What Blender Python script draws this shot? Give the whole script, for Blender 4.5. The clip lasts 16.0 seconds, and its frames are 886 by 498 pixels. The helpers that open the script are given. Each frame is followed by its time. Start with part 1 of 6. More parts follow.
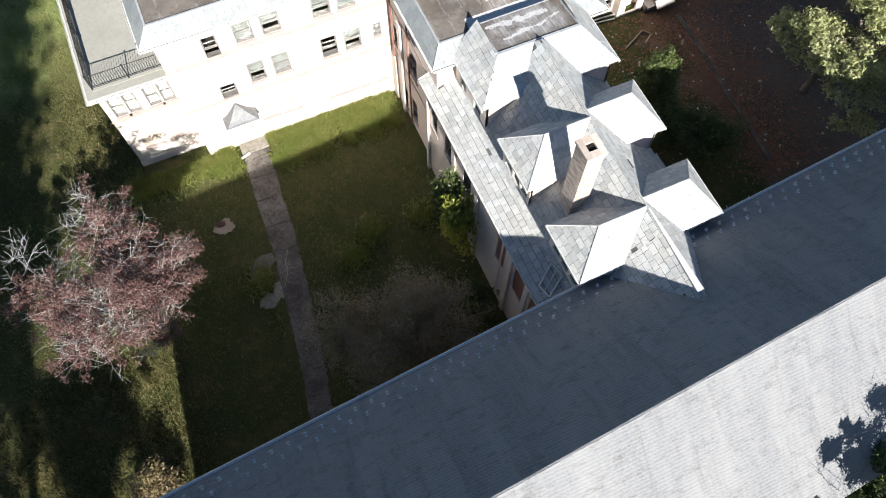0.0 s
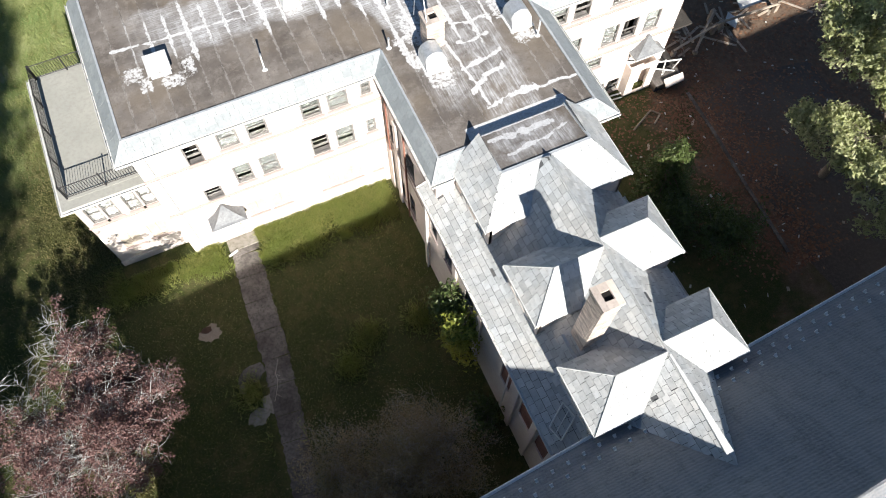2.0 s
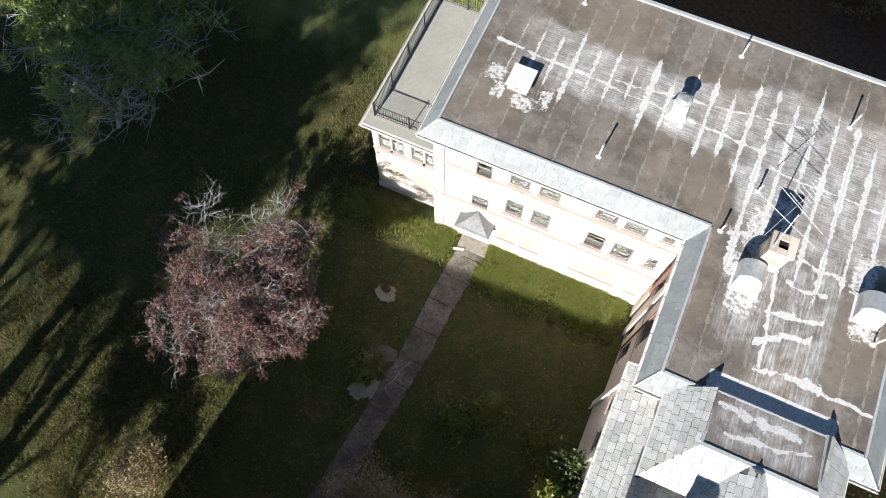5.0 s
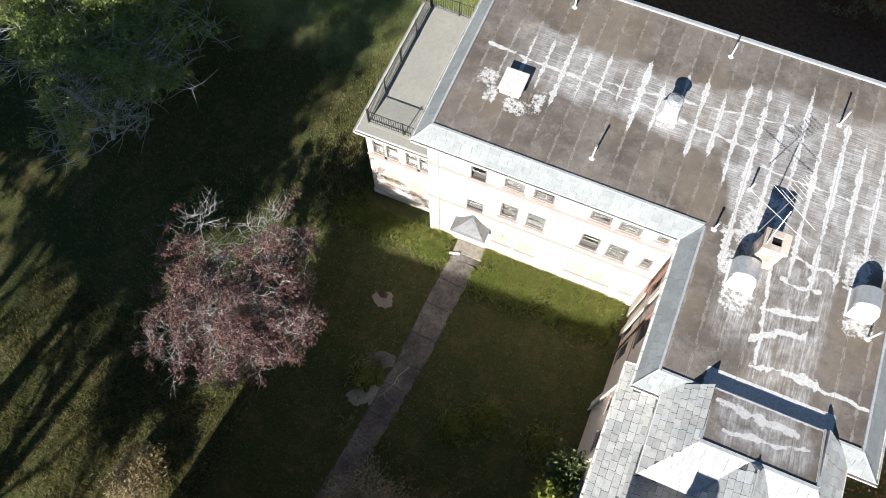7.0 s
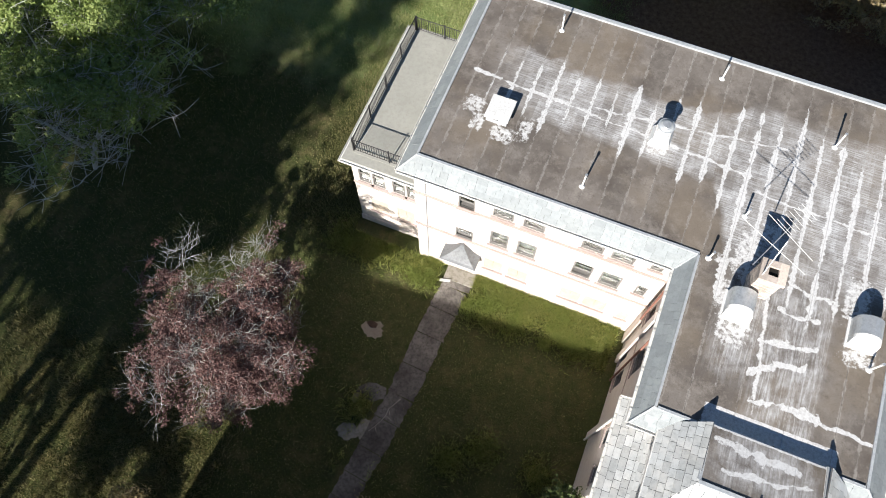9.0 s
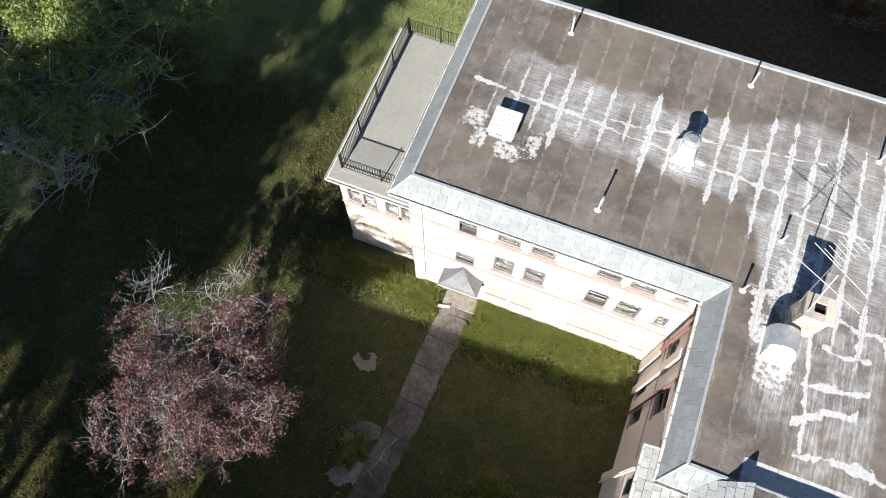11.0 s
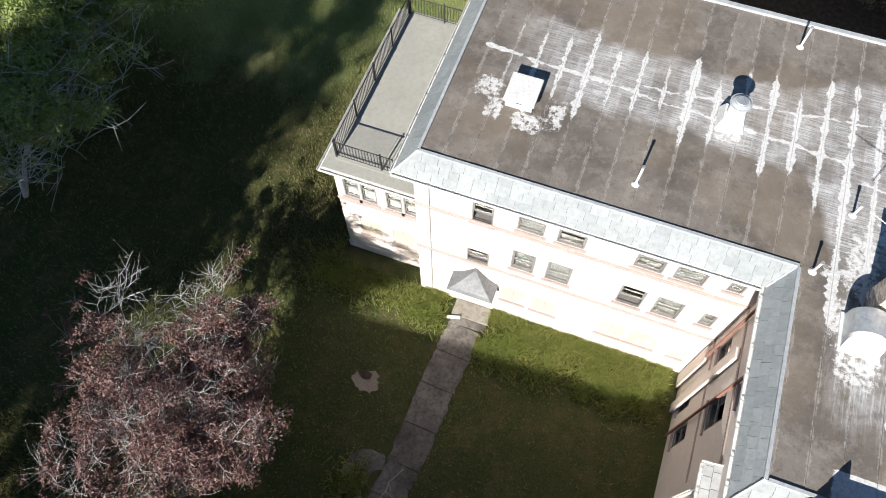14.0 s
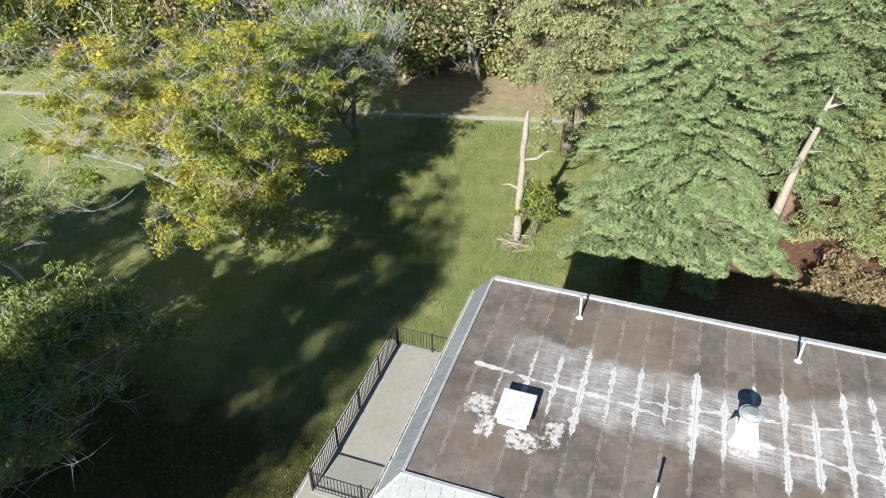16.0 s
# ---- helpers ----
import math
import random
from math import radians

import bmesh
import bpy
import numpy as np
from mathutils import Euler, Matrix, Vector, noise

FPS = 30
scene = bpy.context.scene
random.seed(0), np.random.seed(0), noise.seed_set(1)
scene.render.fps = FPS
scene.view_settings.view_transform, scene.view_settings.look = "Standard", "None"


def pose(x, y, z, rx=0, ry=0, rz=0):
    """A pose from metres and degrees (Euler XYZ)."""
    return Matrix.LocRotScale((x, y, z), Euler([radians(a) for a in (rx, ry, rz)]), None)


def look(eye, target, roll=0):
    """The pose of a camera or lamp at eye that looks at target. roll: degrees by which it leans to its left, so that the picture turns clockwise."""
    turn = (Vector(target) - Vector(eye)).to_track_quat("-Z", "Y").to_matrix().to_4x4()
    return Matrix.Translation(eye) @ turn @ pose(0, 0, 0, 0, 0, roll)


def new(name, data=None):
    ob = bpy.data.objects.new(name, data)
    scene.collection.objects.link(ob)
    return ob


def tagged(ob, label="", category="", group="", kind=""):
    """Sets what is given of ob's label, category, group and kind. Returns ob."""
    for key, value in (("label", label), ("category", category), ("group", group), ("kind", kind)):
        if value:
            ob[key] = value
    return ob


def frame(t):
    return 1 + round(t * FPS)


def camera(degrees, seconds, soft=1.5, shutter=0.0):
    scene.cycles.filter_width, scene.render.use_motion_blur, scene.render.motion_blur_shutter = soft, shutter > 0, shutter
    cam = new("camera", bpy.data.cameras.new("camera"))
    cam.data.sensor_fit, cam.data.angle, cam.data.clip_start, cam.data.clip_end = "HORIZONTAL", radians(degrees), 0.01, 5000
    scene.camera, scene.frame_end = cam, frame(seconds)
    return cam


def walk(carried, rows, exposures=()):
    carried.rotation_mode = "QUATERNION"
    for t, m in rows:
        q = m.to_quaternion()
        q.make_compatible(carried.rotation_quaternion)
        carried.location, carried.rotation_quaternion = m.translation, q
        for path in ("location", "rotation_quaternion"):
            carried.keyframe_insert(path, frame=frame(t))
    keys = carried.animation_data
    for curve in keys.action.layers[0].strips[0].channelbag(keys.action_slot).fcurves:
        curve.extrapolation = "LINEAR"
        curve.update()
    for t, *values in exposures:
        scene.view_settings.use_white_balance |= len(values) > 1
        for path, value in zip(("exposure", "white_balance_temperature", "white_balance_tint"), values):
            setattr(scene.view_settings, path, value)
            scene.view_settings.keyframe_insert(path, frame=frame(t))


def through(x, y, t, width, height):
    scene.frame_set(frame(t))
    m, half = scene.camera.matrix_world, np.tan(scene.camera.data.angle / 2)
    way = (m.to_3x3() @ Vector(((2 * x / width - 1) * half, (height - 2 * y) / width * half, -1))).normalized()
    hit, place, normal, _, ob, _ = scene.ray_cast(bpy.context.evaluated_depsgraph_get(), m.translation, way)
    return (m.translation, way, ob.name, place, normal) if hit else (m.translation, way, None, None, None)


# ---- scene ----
PATH = [
    (0.0, 3.537, -23.764, 33.985, 24.404, -0.015, -23.823),
    (0.5, 3.928, -23.036, 34.002, 24.461, 0.104, -23.820),
    (1.0, 4.521, -21.858, 33.877, 24.796, 0.149, -23.753),
    (1.5, 5.197, -20.353, 33.972, 24.712, 0.263, -24.007),
    (2.0, 5.545, -19.007, 33.861, 25.341, 0.068, -24.365),
    (2.5, 6.405, -16.957, 33.882, 25.912, 0.113, -22.832),
    (3.0, 7.084, -15.605, 34.105, 24.867, 0.013, -14.541),
    (3.5, 7.186, -14.208, 34.367, 22.874, -0.372, 0.258),
    (4.0, 7.244, -13.616, 34.361, 22.289, -0.243, 10.640),
    (4.5, 6.911, -12.981, 34.458, 21.439, -0.204, 17.640),
    (5.0, 6.738, -12.788, 34.461, 21.316, -0.223, 24.178),
    (7.5, 6.837, -12.975, 34.545, 22.112, -0.077, 22.604),
    (8.0, 6.873, -12.823, 34.487, 22.246, -0.018, 22.315),
    (8.5, 6.805, -12.376, 34.417, 22.266, 0.030, 22.090),
    (9.0, 6.662, -11.685, 34.204, 22.466, 0.078, 21.907),
    (9.2, 6.552, -11.333, 34.065, 22.556, 0.059, 21.775),
    (11.3, 5.610, -9.603, 31.335, 22.236, 0.014, 21.000),
    (11.5, 5.561, -9.729, 30.987, 22.453, 0.044, 20.897),
    (12.0, 5.437, -9.799, 30.327, 22.456, 0.070, 20.665),
    (12.5, 5.353, -9.877, 29.605, 22.491, 0.133, 20.487),
    (13.0, 5.305, -9.955, 29.016, 22.530, 0.194, 20.292),
    (13.5, 5.287, -10.018, 28.440, 22.788, 0.181, 20.150),
    (14.0, 5.316, -10.083, 27.823, 26.024, 0.171, 19.931),
    (14.5, 5.412, -10.143, 27.152, 32.100, 0.188, 19.784),
    (15.0, 5.404, -10.057, 26.630, 40.204, 0.147, 19.428),
    (15.5, 5.472, -10.134, 26.201, 48.463, 0.199, 19.151),
    (16.0, 5.483, -10.108, 25.796, 54.610, 0.293, 18.927),
]
cam = camera(63.41, 16.0, 1.0)
walk(cam, [(t, pose(*p)) for t, *p in PATH], [(0.0, 1.08), (1.5, 1.06), (3.0, 0.92), (4.0, 0.85), (14.0, 0.84), (16.0, 0.80)])

# ---- world, sun, exposure ----
SUN_TAN = 0.57
world = bpy.data.worlds.new("sky_world")
scene.world = world
world.use_nodes = True
wn = world.node_tree.nodes
sky = wn.new("ShaderNodeTexSky")
sky.sky_type = "NISHITA"
sky.sun_disc = False
sky.sun_elevation = math.atan(SUN_TAN)
sky.sun_rotation = radians(180 + 5.7)
sky.air_density = 1.0
sky.dust_density = 0.05
sky.ozone_density = 4.0
world.node_tree.links.new(sky.outputs[0], wn["Background"].inputs[0])
wn["Background"].inputs[1].default_value = 0.043
sun = new("sun", bpy.data.lights.new("sun", "SUN"))
sun.data.energy = 5.0
sun.data.angle = radians(0.55)
sun.data.color = (1.0, 0.955, 0.90)
sun.matrix_world = look((0, 0, 0), (0.1, 1, -SUN_TAN))


# ---- materials ----
def ramp_mix(nt, fac, a, b):
    m = nt.nodes.new("ShaderNodeMix")
    m.data_type = "RGBA"
    nt.links.new(fac, m.inputs[0])
    for s, v in ((6, a), (7, b)):
        if isinstance(v, tuple):
            m.inputs[s].default_value = (*v, 1)
        else:
            nt.links.new(v, m.inputs[s])
    return m.outputs[2]


def noise_out(nt, vec, scale, detail=4.0, rough=0.6, lo=0.35, hi=0.65):
    n = nt.nodes.new("ShaderNodeTexNoise")
    n.inputs["Scale"].default_value = scale
    n.inputs["Detail"].default_value = detail
    n.inputs["Roughness"].default_value = rough
    nt.links.new(vec, n.inputs["Vector"])
    r = nt.nodes.new("ShaderNodeMapRange")
    r.inputs[1].default_value, r.inputs[2].default_value = lo, hi
    nt.links.new(n.outputs[0], r.inputs[0])
    return r.outputs[0]


def math_node(nt, op, a, b=None):
    m = nt.nodes.new("ShaderNodeMath")
    m.operation = op
    for i, v in enumerate((a, b)):
        if v is None:
            continue
        if isinstance(v, (int, float)):
            m.inputs[i].default_value = v
        else:
            nt.links.new(v, m.inputs[i])
    return m.outputs[0]


def stretched(nt, pos, sx, sy, sz):
    m = nt.nodes.new("ShaderNodeMapping")
    m.inputs["Scale"].default_value = (sx, sy, sz)
    nt.links.new(pos, m.inputs["Vector"])
    return m.outputs[0]


def start_material(name, rough=0.8, metal=0.0, spec=0.3):
    m = bpy.data.materials.new(name)
    m.use_nodes = True
    nt = m.node_tree
    p = nt.nodes["Principled BSDF"]
    p.inputs["Roughness"].default_value = rough
    p.inputs["Metallic"].default_value = metal
    p.inputs["Specular IOR Level"].default_value = spec
    g = nt.nodes.new("ShaderNodeNewGeometry")
    return m, nt, p, g.outputs["Position"], g


def bump(nt, p, height, strength, dist=0.02):
    b = nt.nodes.new("ShaderNodeBump")
    b.inputs["Strength"].default_value = strength
    b.inputs["Distance"].default_value = dist
    nt.links.new(height, b.inputs["Height"])
    nt.links.new(b.outputs[0], p.inputs["Normal"])


def surface(name, a, b, c=None, big=0.6, fine=9.0, rough=0.8, metal=0.0, relief=0.3, vary="", amount=0.35, spec=0.3):
    """A weathered surface: two tones in large patches, a third in fine grain, and a change from piece to piece."""
    m, nt, p, pos, geo = start_material(name, rough, metal, spec)
    col = ramp_mix(nt, noise_out(nt, pos, big), a, b)
    fine_n = noise_out(nt, pos, fine, 6.0, 0.7, 0.45, 0.75)
    col = ramp_mix(nt, fine_n, col, c if c else tuple(0.7 * v for v in a))
    if vary:
        if vary == "object":
            r = nt.nodes.new("ShaderNodeObjectInfo").outputs["Random"]
        else:
            r = geo.outputs["Random Per Island"]
        h = nt.nodes.new("ShaderNodeHueSaturation")
        nt.links.new(col, h.inputs["Color"])
        nt.links.new(math_node(nt, "ADD", math_node(nt, "MULTIPLY", r, 2 * amount), 1 - amount), h.inputs["Value"])
        col = h.outputs[0]
    nt.links.new(col, p.inputs["Base Color"])
    bump(nt, p, fine_n, relief)
    return m


M = {}
M["slate"] = surface("slate_piece", (0.46, 0.485, 0.495), (0.54, 0.535, 0.51), (0.36, 0.375, 0.37), 0.7, 5.0, 0.62, vary="object", amount=0.17, spec=0.4)
M["slate_rest"] = surface("slate_rest", (0.46, 0.485, 0.495), (0.54, 0.535, 0.51), (0.36, 0.375, 0.37), 0.7, 5.0, 0.62, vary="island", amount=0.17, spec=0.4)
M["skirt_slate"] = surface("skirt_slate_piece", (0.262, 0.288, 0.296), (0.312, 0.335, 0.335), (0.215, 0.238, 0.246), 0.6, 7.0, 0.6, vary="object", amount=0.09, spec=0.4)
M["skirt_rest"] = surface("skirt_slate_rest", (0.262, 0.288, 0.296), (0.312, 0.335, 0.335), (0.215, 0.238, 0.246), 0.6, 7.0, 0.6, vary="island", amount=0.09, spec=0.4)
M["underlay"] = surface("slate_underlay", (0.10, 0.105, 0.11), (0.15, 0.15, 0.15), None, 1.0, 12.0, 0.9)
M["plaster"] = surface("painted_masonry", (0.72, 0.635, 0.575), (0.77, 0.70, 0.645), (0.66, 0.57, 0.51), 0.5, 5.0, 0.85, relief=0.25)
M["pink"] = surface("pink_brick_trim", (0.42, 0.34, 0.315), (0.48, 0.40, 0.37), (0.35, 0.28, 0.26), 2.0, 14.0, 0.85, vary="island", amount=0.2)
M["dentil"] = surface("rosy_dentil_brick", (0.30, 0.215, 0.19), (0.36, 0.27, 0.24), (0.24, 0.17, 0.15), 2.0, 14.0, 0.85, vary="island", amount=0.15)
M["belt"] = surface("dusty_pink_belt", (0.42, 0.335, 0.30), (0.48, 0.39, 0.35), (0.36, 0.28, 0.25), 1.2, 8.0, 0.85)
M["red_panel"] = surface("red_brown_panel", (0.26, 0.12, 0.09), (0.34, 0.18, 0.13), (0.20, 0.10, 0.08), 1.2, 9.0, 0.85)
M["trim"] = surface("white_trim", (0.78, 0.77, 0.74), (0.70, 0.70, 0.67), (0.60, 0.58, 0.54), 1.2, 10.0, 0.6, spec=0.4)
M["metal_edge"] = surface("grey_metal_edge", (0.46, 0.49, 0.51), (0.57, 0.59, 0.59), (0.36, 0.38, 0.40), 0.9, 8.0, 0.5, 0.2, spec=0.5)
M["galvanised"] = surface("galvanised_metal", (0.55, 0.58, 0.60), (0.66, 0.68, 0.69), (0.42, 0.44, 0.45), 1.3, 7.0, 0.42, 0.55, spec=0.5)
M["white_coat"] = surface("white_roof_coating", (0.72, 0.72, 0.70), (0.80, 0.80, 0.78), (0.52, 0.51, 0.49), 1.6, 12.0, 0.75)
M["iron"] = surface("black_iron", (0.025, 0.027, 0.03), (0.04, 0.04, 0.045), (0.06, 0.05, 0.045), 2.0, 20.0, 0.5, 0.3)
M["deck"] = surface("cement_deck", (0.36, 0.36, 0.32), (0.42, 0.415, 0.37), (0.32, 0.31, 0.28), 0.5, 6.0, 0.9, relief=0.15)
M["concrete"] = surface("old_concrete", (0.105, 0.093, 0.083), (0.26, 0.235, 0.212), (0.065, 0.057, 0.05), 0.7, 7.0, 0.92)
M["rubble"] = surface("broken_concrete", (0.27, 0.25, 0.22), (0.37, 0.345, 0.305), (0.16, 0.15, 0.095), 0.9, 5.0, 0.95)
M["brick"] = surface("pale_brick", (0.55, 0.47, 0.40), (0.62, 0.54, 0.475), (0.43, 0.35, 0.30), 1.5, 12.0, 0.9, vary="object", amount=0.34)
M["brick_rest"] = surface("pale_brick_rest", (0.55, 0.47, 0.40), (0.62, 0.54, 0.475), (0.43, 0.35, 0.30), 1.5, 12.0, 0.9, vary="island", amount=0.34)
M["mortar"] = surface("lime_mortar", (0.55, 0.50, 0.44), (0.48, 0.43, 0.38), None, 2.0, 15.0, 0.95)
M["soot"] = surface("soot", (0.012, 0.011, 0.010), (0.02, 0.018, 0.016), None, 2.0, 15.0, 0.95)
M["frame"] = surface("grey_window_frame", (0.22, 0.21, 0.20), (0.30, 0.285, 0.265), (0.15, 0.14, 0.13), 3.0, 18.0, 0.6)
M["curtain"] = surface("pale_curtain", (0.25, 0.25, 0.24), (0.32, 0.32, 0.30), (0.20, 0.20, 0.19), 2.0, 8.0, 0.9)
m, nt, p, pos, geo = start_material("louvred_blind", 0.8, 0.0, 0.2)
wv = nt.nodes.new("ShaderNodeTexWave")
wv.bands_direction = "Z"
wv.inputs["Scale"].default_value = 2.6
wv.inputs["Distortion"].default_value = 0.8
nt.links.new(pos, wv.inputs["Vector"])
nt.links.new(ramp_mix(nt, noise_out(nt, pos, 1.7), ramp_mix(nt, wv.outputs["Fac"], (0.085, 0.087, 0.083), (0.15, 0.15, 0.145)), (0.115, 0.117, 0.112)), p.inputs["Base Color"])
M["blind"] = m
M["plywood"] = surface("weathered_plywood", (0.54, 0.455, 0.36), (0.60, 0.53, 0.45), (0.47, 0.38, 0.29), 1.4, 9.0, 0.85)
# near-black tone: the darkness of the rooms is put into this colour
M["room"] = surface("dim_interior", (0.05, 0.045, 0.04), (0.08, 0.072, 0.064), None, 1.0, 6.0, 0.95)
M["bark"] = surface("grey_bark", (0.20, 0.165, 0.135), (0.30, 0.26, 0.22), (0.12, 0.10, 0.08), 1.5, 14.0, 0.95)
M["pale_bark"] = surface("lichen_bark", (0.42, 0.41, 0.38), (0.33, 0.33, 0.29), (0.22, 0.20, 0.17), 1.5, 10.0, 0.95)
M["lichen"] = surface("silver_lichen_bark", (0.66, 0.67, 0.65), (0.54, 0.55, 0.52), (0.32, 0.31, 0.28), 1.5, 10.0, 0.95)
M["dead_wood"] = surface("bleached_dead_wood", (0.46, 0.42, 0.37), (0.36, 0.32, 0.27), (0.24, 0.20, 0.16), 1.2, 10.0, 0.9)
M["pine_bark"] = surface("pine_bark", (0.20, 0.13, 0.095), (0.27, 0.19, 0.145), (0.13, 0.085, 0.06), 1.5, 10.0, 0.95)
M["shingle_board"] = surface("hall_wall_board", (0.45, 0.42, 0.38), (0.52, 0.49, 0.45), None, 1.0, 8.0, 0.85)
M["asphalt"] = surface("old_asphalt", (0.10, 0.082, 0.07), (0.145, 0.115, 0.095), (0.19, 0.15, 0.12), 0.35, 6.0, 0.92)
M["sand"] = surface("pale_sand", (0.33, 0.27, 0.215), (0.40, 0.335, 0.27), (0.24, 0.19, 0.145), 2.5, 14.0, 0.95)
M["gravel"] = surface("pale_gravel", (0.46, 0.43, 0.38), (0.55, 0.52, 0.46), (0.36, 0.33, 0.28), 1.5, 14.0, 0.95)
M["dead_leaves"] = surface("dead_leaves", (0.085, 0.05, 0.04), (0.13, 0.08, 0.06), (0.05, 0.032, 0.025), 4.0, 18.0, 0.95, relief=0.6)
M["timber"] = surface("splintered_timber", (0.42, 0.34, 0.26), (0.52, 0.45, 0.37), (0.30, 0.23, 0.17), 2.0, 12.0, 0.9, vary="object", amount=0.3)
M["bright_patch"] = surface("pale_plastic", (0.7, 0.7, 0.68), (0.6, 0.6, 0.58), None, 3.0, 12.0, 0.5)


def leaf_material(name, a, b, c, through=0.25, zone=0.7):
    """Leaves between two tones, each its own, and a third tone in zones of the crown."""
    m, nt, p, pos, geo = start_material(name, 0.5, 0.0, 0.35)
    r = geo.outputs["Random Per Island"]
    col = ramp_mix(nt, r, a, b)
    col = ramp_mix(nt, math_node(nt, "MULTIPLY", noise_out(nt, pos, zone, 4.0, 0.6, 0.42, 0.6), 0.85), col, c)
    nt.links.new(col, p.inputs["Base Color"])
    t = nt.nodes.new("ShaderNodeBsdfTranslucent")
    nt.links.new(col, t.inputs[0])
    mix = nt.nodes.new("ShaderNodeMixShader")
    mix.inputs[0].default_value = through
    nt.links.new(p.outputs[0], mix.inputs[1])
    nt.links.new(t.outputs[0], mix.inputs[2])
    nt.links.new(mix.outputs[0], nt.nodes["Material Output"].inputs[0])
    return m


M["leaf_purple"] = leaf_material("purple_leaf", (0.10, 0.050, 0.048), (0.30, 0.185, 0.165), (0.175, 0.10, 0.088), 0.2)
M["leaf_green"] = leaf_material("green_leaf", (0.055, 0.095, 0.03), (0.16, 0.20, 0.065), (0.11, 0.15, 0.045))
M["leaf_yellow"] = leaf_material("yellow_green_leaf", (0.12, 0.20, 0.04), (0.40, 0.46, 0.11), (0.62, 0.54, 0.09), 0.4, 0.28)
M["leaf_olive"] = leaf_material("olive_leaf", (0.18, 0.26, 0.07), (0.44, 0.50, 0.18), (0.28, 0.36, 0.11), 0.35, 0.4)
M["leaf_pale"] = leaf_material("pale_green_leaf", (0.27, 0.31, 0.13), (0.58, 0.58, 0.34), (0.42, 0.45, 0.21), 0.4)
M["needle"] = leaf_material("blue_green_needle", (0.175, 0.25, 0.105), (0.36, 0.44, 0.235), (0.27, 0.36, 0.165), 0.25, 0.4)
M["needle_warm"] = leaf_material("yellow_green_needle", (0.23, 0.27, 0.10), (0.42, 0.45, 0.21), (0.33, 0.37, 0.15), 0.25, 0.4)
M["leaf_brown"] = leaf_material("brown_leaf", (0.23, 0.17, 0.095), (0.46, 0.37, 0.225), (0.30, 0.25, 0.12))
M["leaf_rust"] = leaf_material("rust_leaf", (0.15, 0.065, 0.038), (0.34, 0.19, 0.11), (0.22, 0.11, 0.06), 0.1)
M["grass_blade"] = leaf_material("grass_blade", (0.11, 0.13, 0.045), (0.44, 0.38, 0.19), (0.22, 0.22, 0.09), 0.4)
# paler than grass_blade, so that the open lawn looks sunlit
M["lit_blade"] = leaf_material("lit_blade", (0.20, 0.27, 0.085), (0.50, 0.48, 0.22), (0.32, 0.37, 0.14), 0.4)
# tall grass, its tone set bright to lend the wall strip a sunlit look
M["long_grass"] = leaf_material("long_grass_blade", (0.19, 0.25, 0.06), (0.52, 0.50, 0.19), (0.30, 0.36, 0.10), 0.45)

# glass
glass = bpy.data.materials.new("window_glass")
glass.use_nodes = True
gp = glass.node_tree.nodes["Principled BSDF"]
gp.inputs["Base Color"].default_value = (0.9, 0.93, 0.93, 1)
gp.inputs["Roughness"].default_value = 0.04
gp.inputs["Transmission Weight"].default_value = 1.0
gp.inputs["IOR"].default_value = 1.45
M["glass"] = glass

# lawn: green, olive and dry patches, with fallen leaves
m, nt, p, pos, geo = start_material("lawn", 0.95, 0.0, 0.15)
col = ramp_mix(nt, noise_out(nt, pos, 0.16, 5.0, 0.6, 0.4, 0.62), (0.058, 0.072, 0.026), (0.098, 0.10, 0.042))
col = ramp_mix(nt, noise_out(nt, pos, 0.55, 5.0, 0.65, 0.49, 0.72), col, (0.17, 0.138, 0.068))
col = ramp_mix(nt, noise_out(nt, pos, 2.6, 6.0, 0.7, 0.45, 0.68), col, (0.050, 0.070, 0.018))
col = ramp_mix(nt, noise_out(nt, pos, 11.0, 5.0, 0.8, 0.5, 0.72), col, (0.155, 0.155, 0.052))
# bare earth and leaf litter over the yard on the east side
sep = nt.nodes.new("ShaderNodeSeparateXYZ")
nt.links.new(pos, sep.inputs[0])
mr = nt.nodes.new("ShaderNodeMapRange")
mr.inputs[1].default_value, mr.inputs[2].default_value = 28.5, 32.0
nt.links.new(math_node(nt, "ADD", sep.outputs[0], math_node(nt, "MULTIPLY", noise_out(nt, pos, 0.4), 5.0)), mr.inputs[0])
mr2 = nt.nodes.new("ShaderNodeMapRange")
mr2.inputs[1].default_value, mr2.inputs[2].default_value = 16.0, 10.0
nt.links.new(sep.outputs[1], mr2.inputs[0])
earth = ramp_mix(nt, noise_out(nt, pos, 3.0, 6.0, 0.75), (0.14, 0.098, 0.072), (0.24, 0.17, 0.12))
earth = ramp_mix(nt, noise_out(nt, pos, 18.0, 3.0, 0.7, 0.62, 0.8), earth, (0.27, 0.19, 0.12))
col = ramp_mix(nt, math_node(nt, "MULTIPLY", mr.outputs[0], mr2.outputs[0]), col, earth)
# lawn behind the building: sunlit brightness put into a paler green, tan dry patches
mr5 = nt.nodes.new("ShaderNodeMapRange")
mr5.inputs[1].default_value, mr5.inputs[2].default_value = 9.0, 13.0
nt.links.new(math_node(nt, "ADD", sep.outputs[1], math_node(nt, "MULTIPLY", noise_out(nt, pos, 0.3), 3.0)), mr5.inputs[0])
mul_patch = noise_out(nt, pos, 0.22, 5.0, 0.7, 0.55, 0.72)
lit_lawn = ramp_mix(nt, noise_out(nt, pos, 0.35, 5.0, 0.65, 0.4, 0.62), (0.25, 0.325, 0.115), (0.40, 0.41, 0.19))
